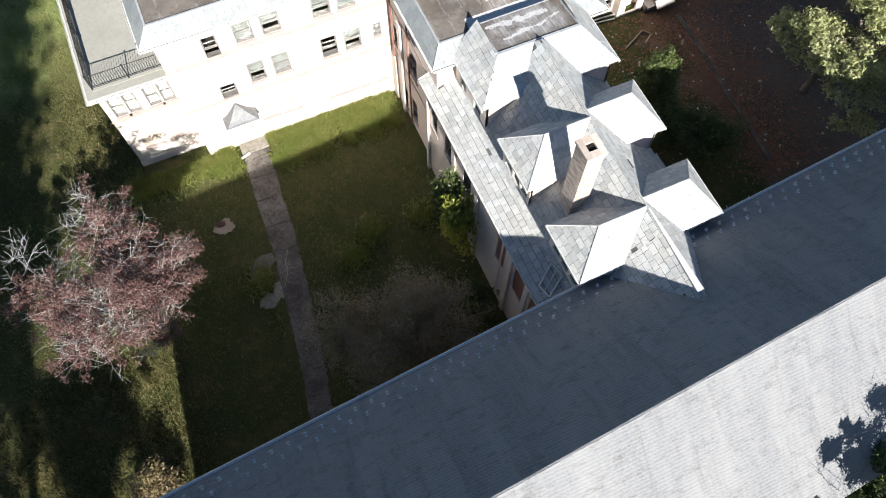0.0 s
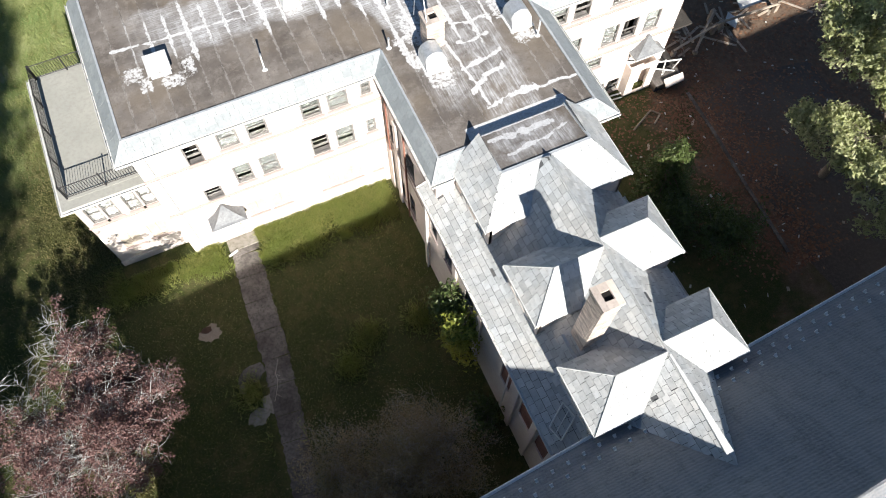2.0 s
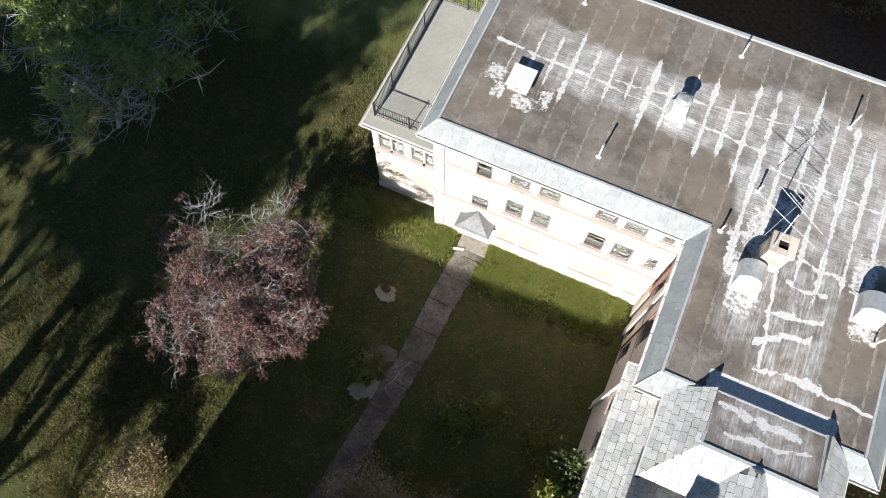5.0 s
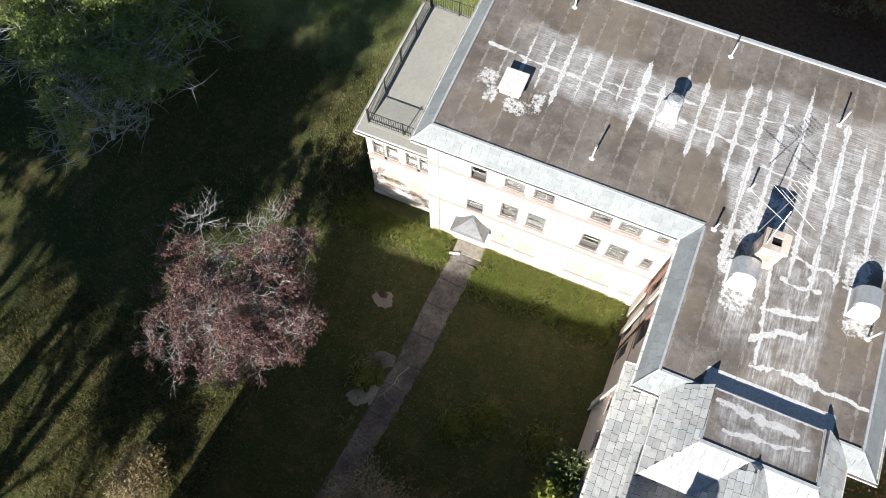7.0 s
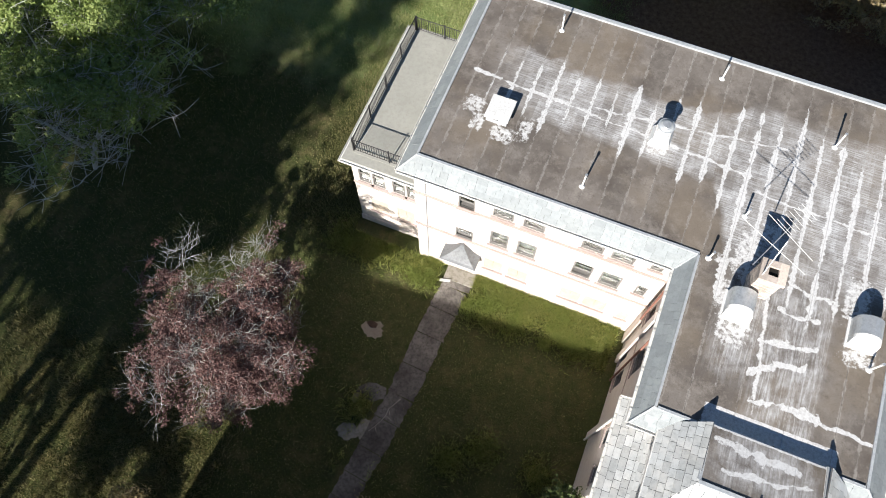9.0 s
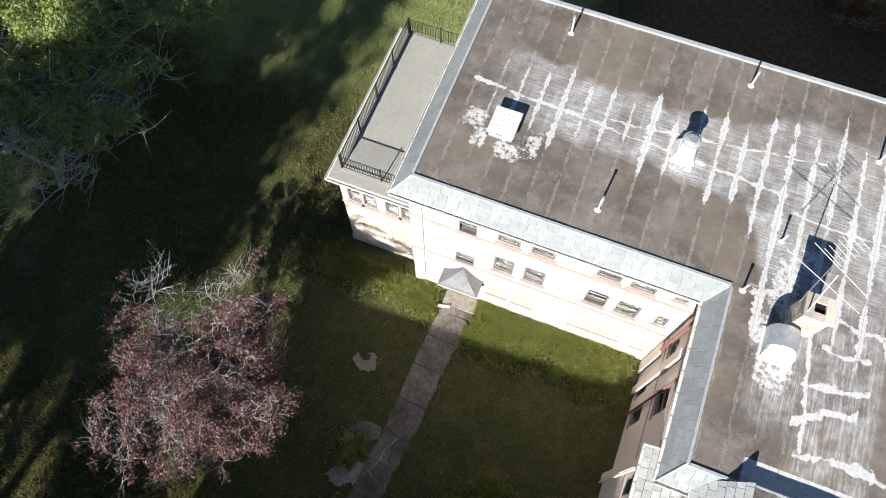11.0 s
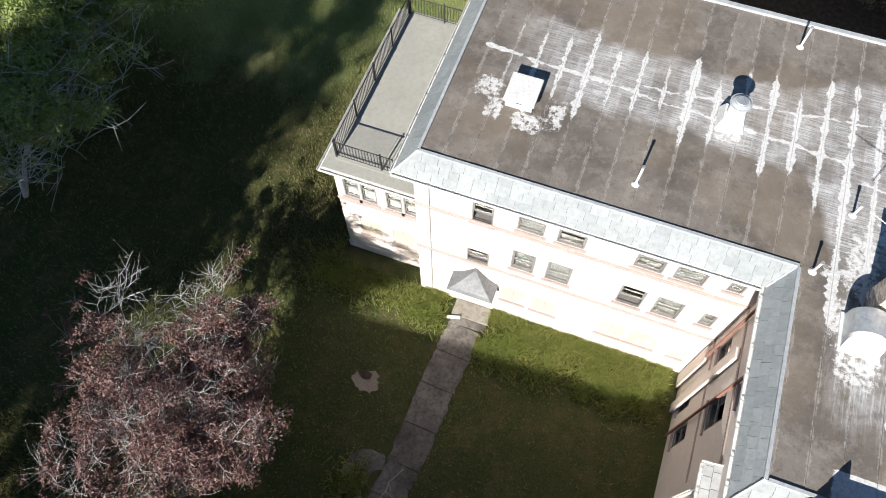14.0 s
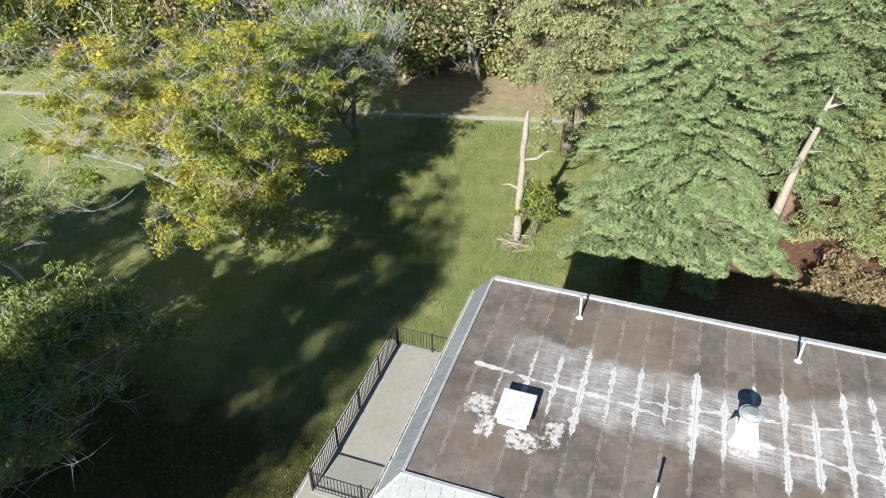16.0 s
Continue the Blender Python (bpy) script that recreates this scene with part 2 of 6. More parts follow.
lit_lawn = ramp_mix(nt, noise_out(nt, pos, 6.0, 6.0, 0.75, 0.45, 0.8), lit_lawn, (0.165, 0.225, 0.07))
lit_lawn = ramp_mix(nt, mul_patch, lit_lawn, (0.50, 0.44, 0.28))
col = ramp_mix(nt, mr5.outputs[0], col, lit_lawn)
# rust-red needle litter under the pines, spread to the north wall as painted shade
mr3 = nt.nodes.new("ShaderNodeMapRange")
mr3.inputs[1].default_value, mr3.inputs[2].default_value = 3.5, 6.5
nt.links.new(math_node(nt, "ADD", sep.outputs[0], math_node(nt, "MULTIPLY", noise_out(nt, pos, 0.5), 3.0)), mr3.inputs[0])
mr4 = nt.nodes.new("ShaderNodeMapRange")
mr4.inputs[1].default_value, mr4.inputs[2].default_value = 11.5, 14.0
nt.links.new(sep.outputs[1], mr4.inputs[0])
red = ramp_mix(nt, noise_out(nt, pos, 4.0, 6.0, 0.7), (0.13, 0.07, 0.05), (0.27, 0.17, 0.115))
col = ramp_mix(nt, math_node(nt, "MULTIPLY", mr3.outputs[0], mr4.outputs[0]), col, red)
mr6 = nt.nodes.new("ShaderNodeMapRange")
mr6.inputs[1].default_value, mr6.inputs[2].default_value = 45.0, 49.0
nt.links.new(math_node(nt, "ADD", sep.outputs[1], math_node(nt, "MULTIPLY", noise_out(nt, pos, 0.3), 4.0)), mr6.inputs[0])
col = ramp_mix(nt, mr6.outputs[0], col, ramp_mix(nt, noise_out(nt, pos, 1.2, 6.0, 0.7), (0.32, 0.25, 0.155), (0.46, 0.38, 0.24)))
nt.links.new(col, p.inputs["Base Color"])
bump(nt, p, noise_out(nt, pos, 9.0, 6.0, 0.8, 0.2, 0.8), 0.7, 0.08)
M["lawn"] = m

# bitumen roofing: lapped sheets, white coating daubed along the seams and dry-brushed between them
SEAM, SEAM0 = 0.808, 0.414
m, nt, p, pos, geo = start_material("bitumen_sheet", 0.85, 0.0, 0.3)


def mul(a, b):
    return math_node(nt, "MULTIPLY", a, b)


def add(a, b):
    return math_node(nt, "ADD", a, b)


def sub(a, b):
    return math_node(nt, "SUBTRACT", a, b)


def top(a, b):
    return math_node(nt, "MAXIMUM", a, b)


def clamped(v):
    c = nt.nodes.new("ShaderNodeClamp")
    nt.links.new(v, c.inputs[0])
    return c.outputs[0]


def bell(axis, centre, half, core=0.35):
    r = nt.nodes.new("ShaderNodeMapRange")
    r.interpolation_type = "SMOOTHSTEP"
    r.inputs[1].default_value, r.inputs[2].default_value = half, half * core
    nt.links.new(math_node(nt, "ABSOLUTE", sub(axis, centre)), r.inputs[0])
    return r.outputs[0]


def joined(x, y):
    c = nt.nodes.new("ShaderNodeCombineXYZ")
    for k, v in ((0, x), (1, y)):
        if isinstance(v, (int, float)):
            c.inputs[k].default_value = v
        else:
            nt.links.new(v, c.inputs[k])
    return c.outputs[0]


sep = nt.nodes.new("ShaderNodeSeparateXYZ")
nt.links.new(pos, sep.inputs[0])
X, Y = sep.outputs[0], sep.outputs[1]
rnd = nt.nodes.new("ShaderNodeObjectInfo").outputs["Random"]
base = ramp_mix(nt, noise_out(nt, pos, 0.5, 6.0, 0.6, 0.38, 0.62), (0.118, 0.101, 0.087), (0.20, 0.178, 0.157))
base = ramp_mix(nt, noise_out(nt, pos, 1.4, 7.0, 0.75, 0.48, 0.74), base, (0.29, 0.262, 0.232))
base = ramp_mix(nt, noise_out(nt, pos, 3.3, 6.0, 0.8, 0.54, 0.72), base, (0.098, 0.082, 0.070))
base = ramp_mix(nt, mul(noise_out(nt, pos, 0.33, 4.0, 0.6, 0.5, 0.66), 0.55), base, (0.215, 0.175, 0.13))
base = ramp_mix(nt, mul(noise_out(nt, pos, 16.0, 4.0, 0.8, 0.5, 0.8), 0.6), base, (0.085, 0.075, 0.065))
hs = nt.nodes.new("ShaderNodeHueSaturation")
nt.links.new(base, hs.inputs["Color"])
nt.links.new(add(mul(rnd, 0.2), 0.92), hs.inputs["Value"])
col = hs.outputs[0]
rag = sub(noise_out(nt, pos, 5.0, 6.0, 0.7, 0.3, 0.7), 0.5)
sway = sub(noise_out(nt, pos, 0.8, 3.0, 0.5, 0.25, 0.75), 0.5)
seam = math_node(nt, "ROUND", math_node(nt, "DIVIDE", sub(X, SEAM0), SEAM))
off = math_node(nt, "ABSOLUTE", add(sub(X, add(mul(seam, SEAM), SEAM0)), mul(rag, 0.10)))
# a dusty pale line and a dark gap beside every lap
dust = clamped(mul(sub(mul(noise_out(nt, joined(mul(seam, 3.7), mul(Y, 1.6)), 1.0, 5.0, 0.7, 0.35, 0.6), 0.075), off), 26.0))
col = ramp_mix(nt, mul(dust, 0.55), col, (0.37, 0.345, 0.315))
# where coating was spread: along the middle of the roof and down the stem
inner = bell(X, 16.2, 5.0, 0.75)
mid_y = sub(add(5.75, mul(bell(X, 16.2, 4.6, 0.7), -0.85)), mul(X, 0.028))
half_y = add(1.30, mul(inner, 1.85))
from_mid = math_node(nt, "DIVIDE", math_node(nt, "ABSOLUTE", add(sub(Y, mid_y), mul(sway, 0.9))), half_y)
spread = mul(clamped(mul(sub(1.18, from_mid), 3.2)), bell(X, 14.0, 12.6, 0.82))
hatch = mul(bell(Y, 3.75, 1.55, 0.3), bell(X, 2.75, 1.75, 0.4))
stem = top(mul(bell(X, 15.5, 1.35, 0.6), bell(Y, -1.3, 3.6, 0.75)), mul(bell(X, 13.6, 1.2, 0.3), bell(Y, -1.2, 2.6, 0.4)))
deck_w = mul(bell(Y, -5.75, 1.3, 0.5), bell(X, 15.2, 2.1, 0.6))
# dry-brushed strokes across the sheets; down the slope on the stem
cross = noise_out(nt, stretched(nt, pos, 0.9, 21.0, 1.0), 1.0, 4.0, 0.75, 0.45, 0.56)
down = noise_out(nt, stretched(nt, pos, 11.0, 0.8, 1.0), 1.0, 4.0, 0.75, 0.42, 0.6)
blotch = noise_out(nt, pos, 1.5, 6.0, 0.7, 0.36, 0.62)
cell = noise_out(nt, joined(mul(seam, 5.3), mul(math_node(nt, "ROUND", mul(Y, 0.9)), 2.9)), 1.0, 2.0, 0.5, 0.3, 0.6)
brushed = mul(mul(spread, add(0.40, mul(cell, 0.60))), mul(add(0.22, mul(top(cross, mul(down, 0.6)), 0.78)), add(0.42, mul(blotch, 0.70))))
brushed = top(brushed, mul(mul(stem, top(down, mul(blotch, 0.5))), add(0.15, mul(blotch, 0.8))))
brushed = top(brushed, mul(deck_w, mul(blotch, add(0.35, mul(down, 0.5)))))
col = ramp_mix(nt, mul(clamped(brushed), 0.92), col, (0.60, 0.605, 0.61))
# thick daubs along each seam: every one has its own ends and its own breaks
pick = noise_out(nt, joined(mul(seam, 7.31), 0.5), 1.0, 1.0, 0.5, 0.3, 0.7)
pick2 = noise_out(nt, joined(mul(seam, 4.17), 9.5), 1.0, 1.0, 0.5, 0.3, 0.7)
reach_up = mul(half_y, add(0.75, mul(pick, 0.75)))
reach_dn = mul(half_y, add(0.80, mul(pick2, 0.95)))
rel = sub(Y, mid_y)
ends = mul(clamped(mul(sub(reach_up, rel), 2.2)), clamped(mul(add(reach_dn, rel), 2.2)))
ends = mul(ends, bell(X, 14.3, 12.8, 0.9))
own = noise_out(nt, joined(mul(seam, 3.71), mul(Y, 0.9)), 1.0, 5.0, 0.7, 0.30, 0.62)
wide = add(mul(mul(own, ends), add(0.085, mul(pick2, 0.10))), mul(rag, 0.035))
daub = clamped(mul(sub(wide, off), 34.0))
# brushed lines from sheet to sheet
for x0, y0, x1, y1, w in ((2.6, 5.36, 12.6, 4.72, 0.085), (6.3, 5.45, 13.8, 6.40, 0.06), (1.1, 5.45, 2.35, 5.36, 0.11), (13.0, 4.1, 19.5, 3.9, 0.07), (14.85, 0.97, 16.7, 0.86, 0.10), (14.7, -0.14, 16.2, -0.08, 0.12), (14.3, -1.47, 16.3, -1.12, 0.11), (14.2, -2.7, 16.05, -1.76, 0.15), (14.45, -3.58, 16.8, -3.49, 0.14), (16.7, -3.5, 18.6, -3.63, 0.09), (13.6, -5.45, 16.4, -5.6, 0.13), (14.0, -6.2, 16.8, -6.05, 0.11), (18.0, 6.3, 23.0, 6.0, 0.08), (19.5, 4.3, 22.5, 4.6, 0.10)):
    xc, half, tilt = (x0 + x1) / 2, (x1 - x0) / 2, (y1 - y0) / (x1 - x0)
    line = sub(sub(Y, (y0 + y1) / 2), mul(sub(X, xc), tilt))
    line = add(line, add(mul(sway, 0.16 if y0 > 3 else 0.45), mul(rag, 0.09)))
    girth = mul(bell(X, xc, half * 1.05, 0.93), mul(add(0.25, noise_out(nt, pos, 2.1, 4.0, 0.6, 0.35, 0.6)), w))
    daub = top(daub, clamped(mul(sub(girth, math_node(nt, "ABSOLUTE", line)), 34.0)))
# the long daub down the stem
line = add(sub(sub(X, 14.45), mul(sub(Y, -1.6), -0.10)), add(mul(rag, 0.10), mul(sway, 0.1)))
daub = top(daub, clamped(mul(sub(mul(bell(Y, -1.7, 2.5, 0.9), mul(own, 0.13)), math_node(nt, "ABSOLUTE", line)), 30.0)))
# thick splashes in front of the ventilators and round the hatch
for px_, py_, rx_, ry_ in ((13.4, -1.45, 0.95, 1.0), (17.6, -0.8, 0.9, 0.75), (12.75, -0.3, 0.45, 0.9), (1.75, 3.9, 0.7, 0.65), (3.2, 2.95, 0.8, 0.6), (2.1, 3.15, 0.45, 0.7), (9.0, 4.75, 0.75, 0.75), (20.5, 4.3, 0.8, 0.8), (12.6, 1.0, 0.6, 0.35), (17.3, 1.2, 0.8, 1.5), (13.25, 1.5, 0.75, 1.7), (13.9, 2.6, 0.6, 0.8), (15.3, -4.65, 2.7, 0.6), (4.0, 3.5, 0.45, 0.9)):
    blob = mul(bell(X, px_, rx_), bell(Y, py_, ry_))
    daub = top(daub, clamped(mul(sub(add(blob, mul(rag, 1.25)), 0.72), 3.0)))
daub = top(daub, clamped(mul(sub(add(mul(bell(Y, -4.66, 0.46, 0.8), bell(X, 15.35, 2.35, 0.9)), mul(rag, 0.75)), 0.45), 4.0)))
grit = noise_out(nt, pos, 9.0, 6.0, 0.8, 0.62, 0.42)
col = ramp_mix(nt, mul(daub, add(mul(grit, 0.4), 0.55)), col, (0.72, 0.72, 0.715))
nt.links.new(col, p.inputs["Base Color"])
bump(nt, p, noise_out(nt, pos, 11.0, 6.0, 0.75, 0.2, 0.8), 0.25, 0.02)
M["bitumen"] = m

# small asphalt shingles in low courses, streaked down the slope
m, nt, p, pos, geo = start_material("asphalt_shingle", 0.9, 0.0, 0.2)
base = ramp_mix(nt, noise_out(nt, stretched(nt, pos, 1.2, 0.22, 0.22), 1.0, 5.0, 0.65), (0.165, 0.182, 0.205), (0.245, 0.258, 0.27))
wv = nt.nodes.new("ShaderNodeTexWave")
wv.bands_direction = "Y"
wv.inputs["Scale"].default_value = 3.1
wv.inputs["Distortion"].default_value = 3.5
wv.inputs["Detail"].default_value = 3.0
wv.inputs["Detail Scale"].default_value = 3.0
nt.links.new(pos, wv.inputs["Vector"])
base = ramp_mix(nt, math_node(nt, "MULTIPLY", wv.outputs["Fac"], 0.36), base, (0.33, 0.325, 0.315))
base = ramp_mix(nt, noise_out(nt, stretched(nt, pos, 1.5, 0.22, 0.22), 1.0, 6.0, 0.75, 0.52, 0.75), base, (0.115, 0.125, 0.14))
base = ramp_mix(nt, noise_out(nt, stretched(nt, pos, 1.0, 2.5, 2.5), 1.3, 7.0, 0.8, 0.52, 0.68), base, (0.125, 0.132, 0.14))
base = ramp_mix(nt, noise_out(nt, pos, 12.0, 4.0, 0.8, 0.4, 0.75), base, (0.285, 0.278, 0.27))
nt.links.new(base, p.inputs["Base Color"])
bump(nt, p, wv.outputs["Fac"], 0.3, 0.02)
M["shingle"] = m

# worn white coating: broken by the brown sheet below
m, nt, p, pos, geo = start_material("worn_white_coating", 0.8, 0.0, 0.3)
col = ramp_mix(nt, noise_out(nt, pos, 2.0), (0.62, 0.62, 0.60), (0.78, 0.78, 0.77))
col = ramp_mix(nt, noise_out(nt, stretched(nt, pos, 1.0, 2.2, 1.0), 2.4, 7.0, 0.8, 0.56, 0.62), col, (0.10, 0.095, 0.09))
nt.links.new(col, p.inputs["Base Color"])
M["worn_coat"] = m
M["hood"] = surface("dull_lead_sheet", (0.17, 0.18, 0.19), (0.24, 0.25, 0.255), (0.13, 0.135, 0.14), 1.2, 8.0, 0.55, 0.1)


# ---- building helpers ----
rng = random.Random(7)


def finish(name, bm, material, parent=None, label=""):
    me = bpy.data.meshes.new(name)
    bm.to_mesh(me)
    bm.free()
    if isinstance(material, (list, tuple)):
        for k in material:
            me.materials.append(M[k])
    else:
        me.materials.append(M[material])
    ob = new(name, me)
    if parent is not None:
        ob.parent = parent
    if label:
        ob["label"] = label
    return ob


part = finish


def thing(name, label, category, group="", kind="", at=(0, 0, 0)):
    e = new(name)
    e.empty_display_size = 0.3
    return tagged(e, label, category, group, kind)


def structure(ob, label=""):
    return tagged(ob, label, "", "", "structure")


def from_arrays(name, verts, faces, material, parent=None, label=""):
    me = bpy.data.meshes.new(name)
    me.from_pydata(verts, [], faces)
    me.update()
    me.materials.append(M[material])
    ob = new(name, me)
    if parent is not None:
        ob.parent = parent
    if label:
        ob["label"] = label
    return ob


def add_box(bm, x0, y0, z0, x1, y1, z1, bevel=0.0):
    vs = [bm.verts.new((x, y, z)) for z in (z0, z1) for y in (y0, y1) for x in (x0, x1)]
    fs = [bm.faces.new([vs[i] for i in q]) for q in ((0, 2, 3, 1), (4, 5, 7, 6), (0, 1, 5, 4), (2, 6, 7, 3), (0, 4, 6, 2), (1, 3, 7, 5))]
    if bevel:
        bmesh.ops.bevel(bm, geom=list({e for f in fs for e in f.edges}), offset=bevel, segments=1, affect="EDGES")


def box_part(name, dims, material, parent=None, label="", bevel=0.0):
    bm = bmesh.new()
    add_box(bm, *dims, bevel)
    return finish(name, bm, material, parent, label)


def add_tube(bm, a, b, r0, r1=None, n=8, cap=True):
    a, b = Vector(a), Vector(b)
    r1 = r0 if r1 is None else r1
    q = (b - a).to_track_quat("Z", "Y")
    rings = []
    for c, r in ((a, r0), (b, r1)):
        rings.append([bm.verts.new(c + q @ Vector((r * math.cos(2 * math.pi * i / n), r * math.sin(2 * math.pi * i / n), 0))) for i in range(n)])
    for i in range(n):
        bm.faces.new((rings[0][i], rings[0][(i + 1) % n], rings[1][(i + 1) % n], rings[1][i]))
    if cap:
        bm.faces.new(rings[0][::-1])
        bm.faces.new(rings[1])


def tube_part(name, a, b, r0, material, parent=None, label="", r1=None, n=8):
    bm = bmesh.new()
    add_tube(bm, a, b, r0, r1, n)
    return finish(name, bm, material, parent, label)


def add_prism(bm, poly, down):
    """A flat convex polygon, made thick by the vector down."""
    top = [bm.verts.new(p) for p in poly]
    low = [bm.verts.new(Vector(p) + Vector(down)) for p in poly]
    bm.faces.new(top)
    bm.faces.new(low[::-1])
    n = len(poly)
    for i in range(n):
        bm.faces.new((top[i], low[i], low[(i + 1) % n], top[(i + 1) % n]))


def slab_part(name, poly, down, material, parent=None, label=""):
    bm = bmesh.new()
    add_prism(bm, poly, down)
    bmesh.ops.recalc_face_normals(bm, faces=bm.faces[:])
    return finish(name, bm, material, parent, label)


def wall_part(name, origin, ux, length, z0, z1, thick, openings, material, parent, label=""):
    """A wall along ux from origin, its outer face there and its thickness to the left of ux, with holes (a0, a1, z0, z1)."""
    ux = Vector((*ux, 0)).normalized()
    inn = Vector((-ux.y, ux.x, 0))
    o = Vector((*origin, 0))
    xs = sorted({0.0, length, *[v for h in openings for v in h[:2]]})
    zs = sorted({z0, z1, *[v for h in openings for v in h[2:]]})
    bm = bmesh.new()
    cache = {}

    def vert(a, z, d):
        key = (round(a, 4), round(z, 4), d)
        if key not in cache:
            cache[key] = bm.verts.new(o + ux * a + inn * (thick * d) + Vector((0, 0, z)))
        return cache[key]

    def solid(i, j):
        if not (0 <= i < len(xs) - 1 and 0 <= j < len(zs) - 1):
            return False
        a, z = (xs[i] + xs[i + 1]) / 2, (zs[j] + zs[j + 1]) / 2
        return not any(h[0] < a < h[1] and h[2] < z < h[3] for h in openings)

    for i in range(len(xs) - 1):
        for j in range(len(zs) - 1):
            if not solid(i, j):
                continue
            a0, a1, b0, b1 = xs[i], xs[i + 1], zs[j], zs[j + 1]
            bm.faces.new((vert(a0, b0, 0), vert(a1, b0, 0), vert(a1, b1, 0), vert(a0, b1, 0)))
            bm.faces.new((vert(a1, b0, 1), vert(a0, b0, 1), vert(a0, b1, 1), vert(a1, b1, 1)))
            if not solid(i - 1, j):
                bm.faces.new((vert(a0, b0, 1), vert(a0, b0, 0), vert(a0, b1, 0), vert(a0, b1, 1)))
            if not solid(i + 1, j):
                bm.faces.new((vert(a1, b0, 0), vert(a1, b0, 1), vert(a1, b1, 1), vert(a1, b1, 0)))
            if not solid(i, j - 1):
                bm.faces.new((vert(a0, b0, 0), vert(a0, b0, 1), vert(a1, b0, 1), vert(a1, b0, 0)))
            if not solid(i, j + 1):
                bm.faces.new((vert(a0, b1, 1), vert(a0, b1, 0), vert(a1, b1, 0), vert(a1, b1, 1)))
    return finish(name, bm, material, parent, label)


def local_box(bm, o, ux, inn, a0, a1, d0, d1, z0, z1):
    """A box on a wall: a along it, d inwards from its outer face."""
    vs = [bm.verts.new(o + ux * a + inn * d + Vector((0, 0, z))) for z in (z0, z1) for d in (d0, d1) for a in (a0, a1)]
    for q in ((0, 2, 3, 1), (4, 5, 7, 6), (0, 1, 5, 4), (2, 6, 7, 3), (0, 4, 6, 2), (1, 3, 7, 5)):
        bm.faces.new([vs[i] for i in q])


def window(parent, origin, ux, a0, a1, z0, z1, style="sash", sill=True, name="window"):
    ux = Vector((*ux, 0)).normalized()
    inn = Vector((-ux.y, ux.x, 0))
    o = Vector((*origin, 0))
    unit = new(name)
    unit.parent = parent
    unit.empty_display_size = 0.2
    zm = (z0 + z1) / 2 + rng.uniform(-0.05, 0.1)

    def piece(nm, mat, boxes, label=""):
        bm = bmesh.new()
        for b in boxes:
            local_box(bm, o, ux, inn, *b)
        return part(nm, bm, mat, unit, label)

    f = 0.048
    tone = "trim" if name == "dormer_window" else "frame"
    if style == "board":
        n = 2 if a1 - a0 > 0.7 else 1
        step = (a1 - a0) / n
        for i in range(n):
            piece("board", "plywood", [(a0 + i * step + 0.004, a0 + (i + 1) * step - 0.004, 0.03, 0.05, z0 + 0.01, z1 - 0.01)])
    else:
        piece("frame", tone, [(a0, a0 + f, 0.012, 0.10, z0, z1), (a1 - f, a1, 0.012, 0.10, z0, z1), (a0 + f, a1 - f, 0.012, 0.10, z1 - f, z1), (a0 + f, a1 - f, 0.012, 0.10, z0, z0 + f)])
        b0, b1 = a0 + f, a1 - f
        piece("sash", "frame", [(b0, b1, 0.03, 0.07, zm - 0.03, zm + 0.03), (b0, b0 + 0.035, 0.03, 0.07, zm, z1 - f), (b1 - 0.035, b1, 0.03, 0.07, zm, z1 - f)])
        lift = 0.0 if style != "open" else 0.35 * (z1 - z0)
        piece("sash", "frame", [(b0, b1, 0.072, 0.105, z0 + f + lift, z0 + f + lift + 0.05), (b0, b1, 0.072, 0.105, zm - 0.04 + lift * 0.6, zm + lift * 0.6), (b0, b0 + 0.035, 0.072, 0.105, z0 + f + lift, zm + lift * 0.6), (b1 - 0.035, b1, 0.072, 0.105, z0 + f + lift, zm + lift * 0.6)])
        if style != "empty":
            g = piece("pane", "glass", [(b0 + 0.035, b1 - 0.035, 0.048, 0.052, zm + 0.03, z1 - f)])
            g.visible_shadow = False
            g = piece("pane", "glass", [(b0 + 0.035, b1 - 0.035, 0.086, 0.090, z0 + f + lift + 0.05, zm - 0.04 + lift * 0.6)])
            g.visible_shadow = False
        deep = 0.12 if name == "dormer_window" else 0.34
        piece("window_board", "frame", [(a0 + 0.004, a1 - 0.004, 0.108, deep, z0 + 0.002, z0 + 0.022)])
        if style in ("sash", "blind", "curtain"):
            drop = rng.uniform(0.62, 0.85) if style == "sash" else 0.98
            piece("blind", "curtain" if style == "curtain" else "blind", [(b0, b1, 0.14, 0.15, z1 - f - drop * (z1 - z0 - 2 * f), z1 - f)])
    if sill:
        piece("sill", "pink", [(a0 - 0.09, a1 + 0.09, -0.055, 0.1, z0 - 0.15, z0 - 0.004)], "pink brick sill")
    return unit


# ---- slating ----
SLATE_CACHE = {}


def clip(poly, keep):
    """The convex part of a 2D polygon on the left of every edge of the convex polygon keep."""
    out = poly
    for i in range(len(keep)):
        (ax, ay), (bx, by) = keep[i], keep[(i + 1) % len(keep)]
        side = lambda q: (bx - ax) * (q[1] - ay) - (by - ay) * (q[0] - ax)
        src, out = out, []
        for j in range(len(src)):
            p0, p1 = src[j], src[(j + 1) % len(src)]
            s0, s1 = side(p0), side(p1)
            if s0 >= 0:
                out.append(p0)
            if (s0 >= 0) != (s1 >= 0):
                t = s0 / (s0 - s1)
                out.append((p0[0] + t * (p1[0] - p0[0]), p0[1] + t * (p1[1] - p0[1])))
        if len(out) < 3:
            return []
    return out


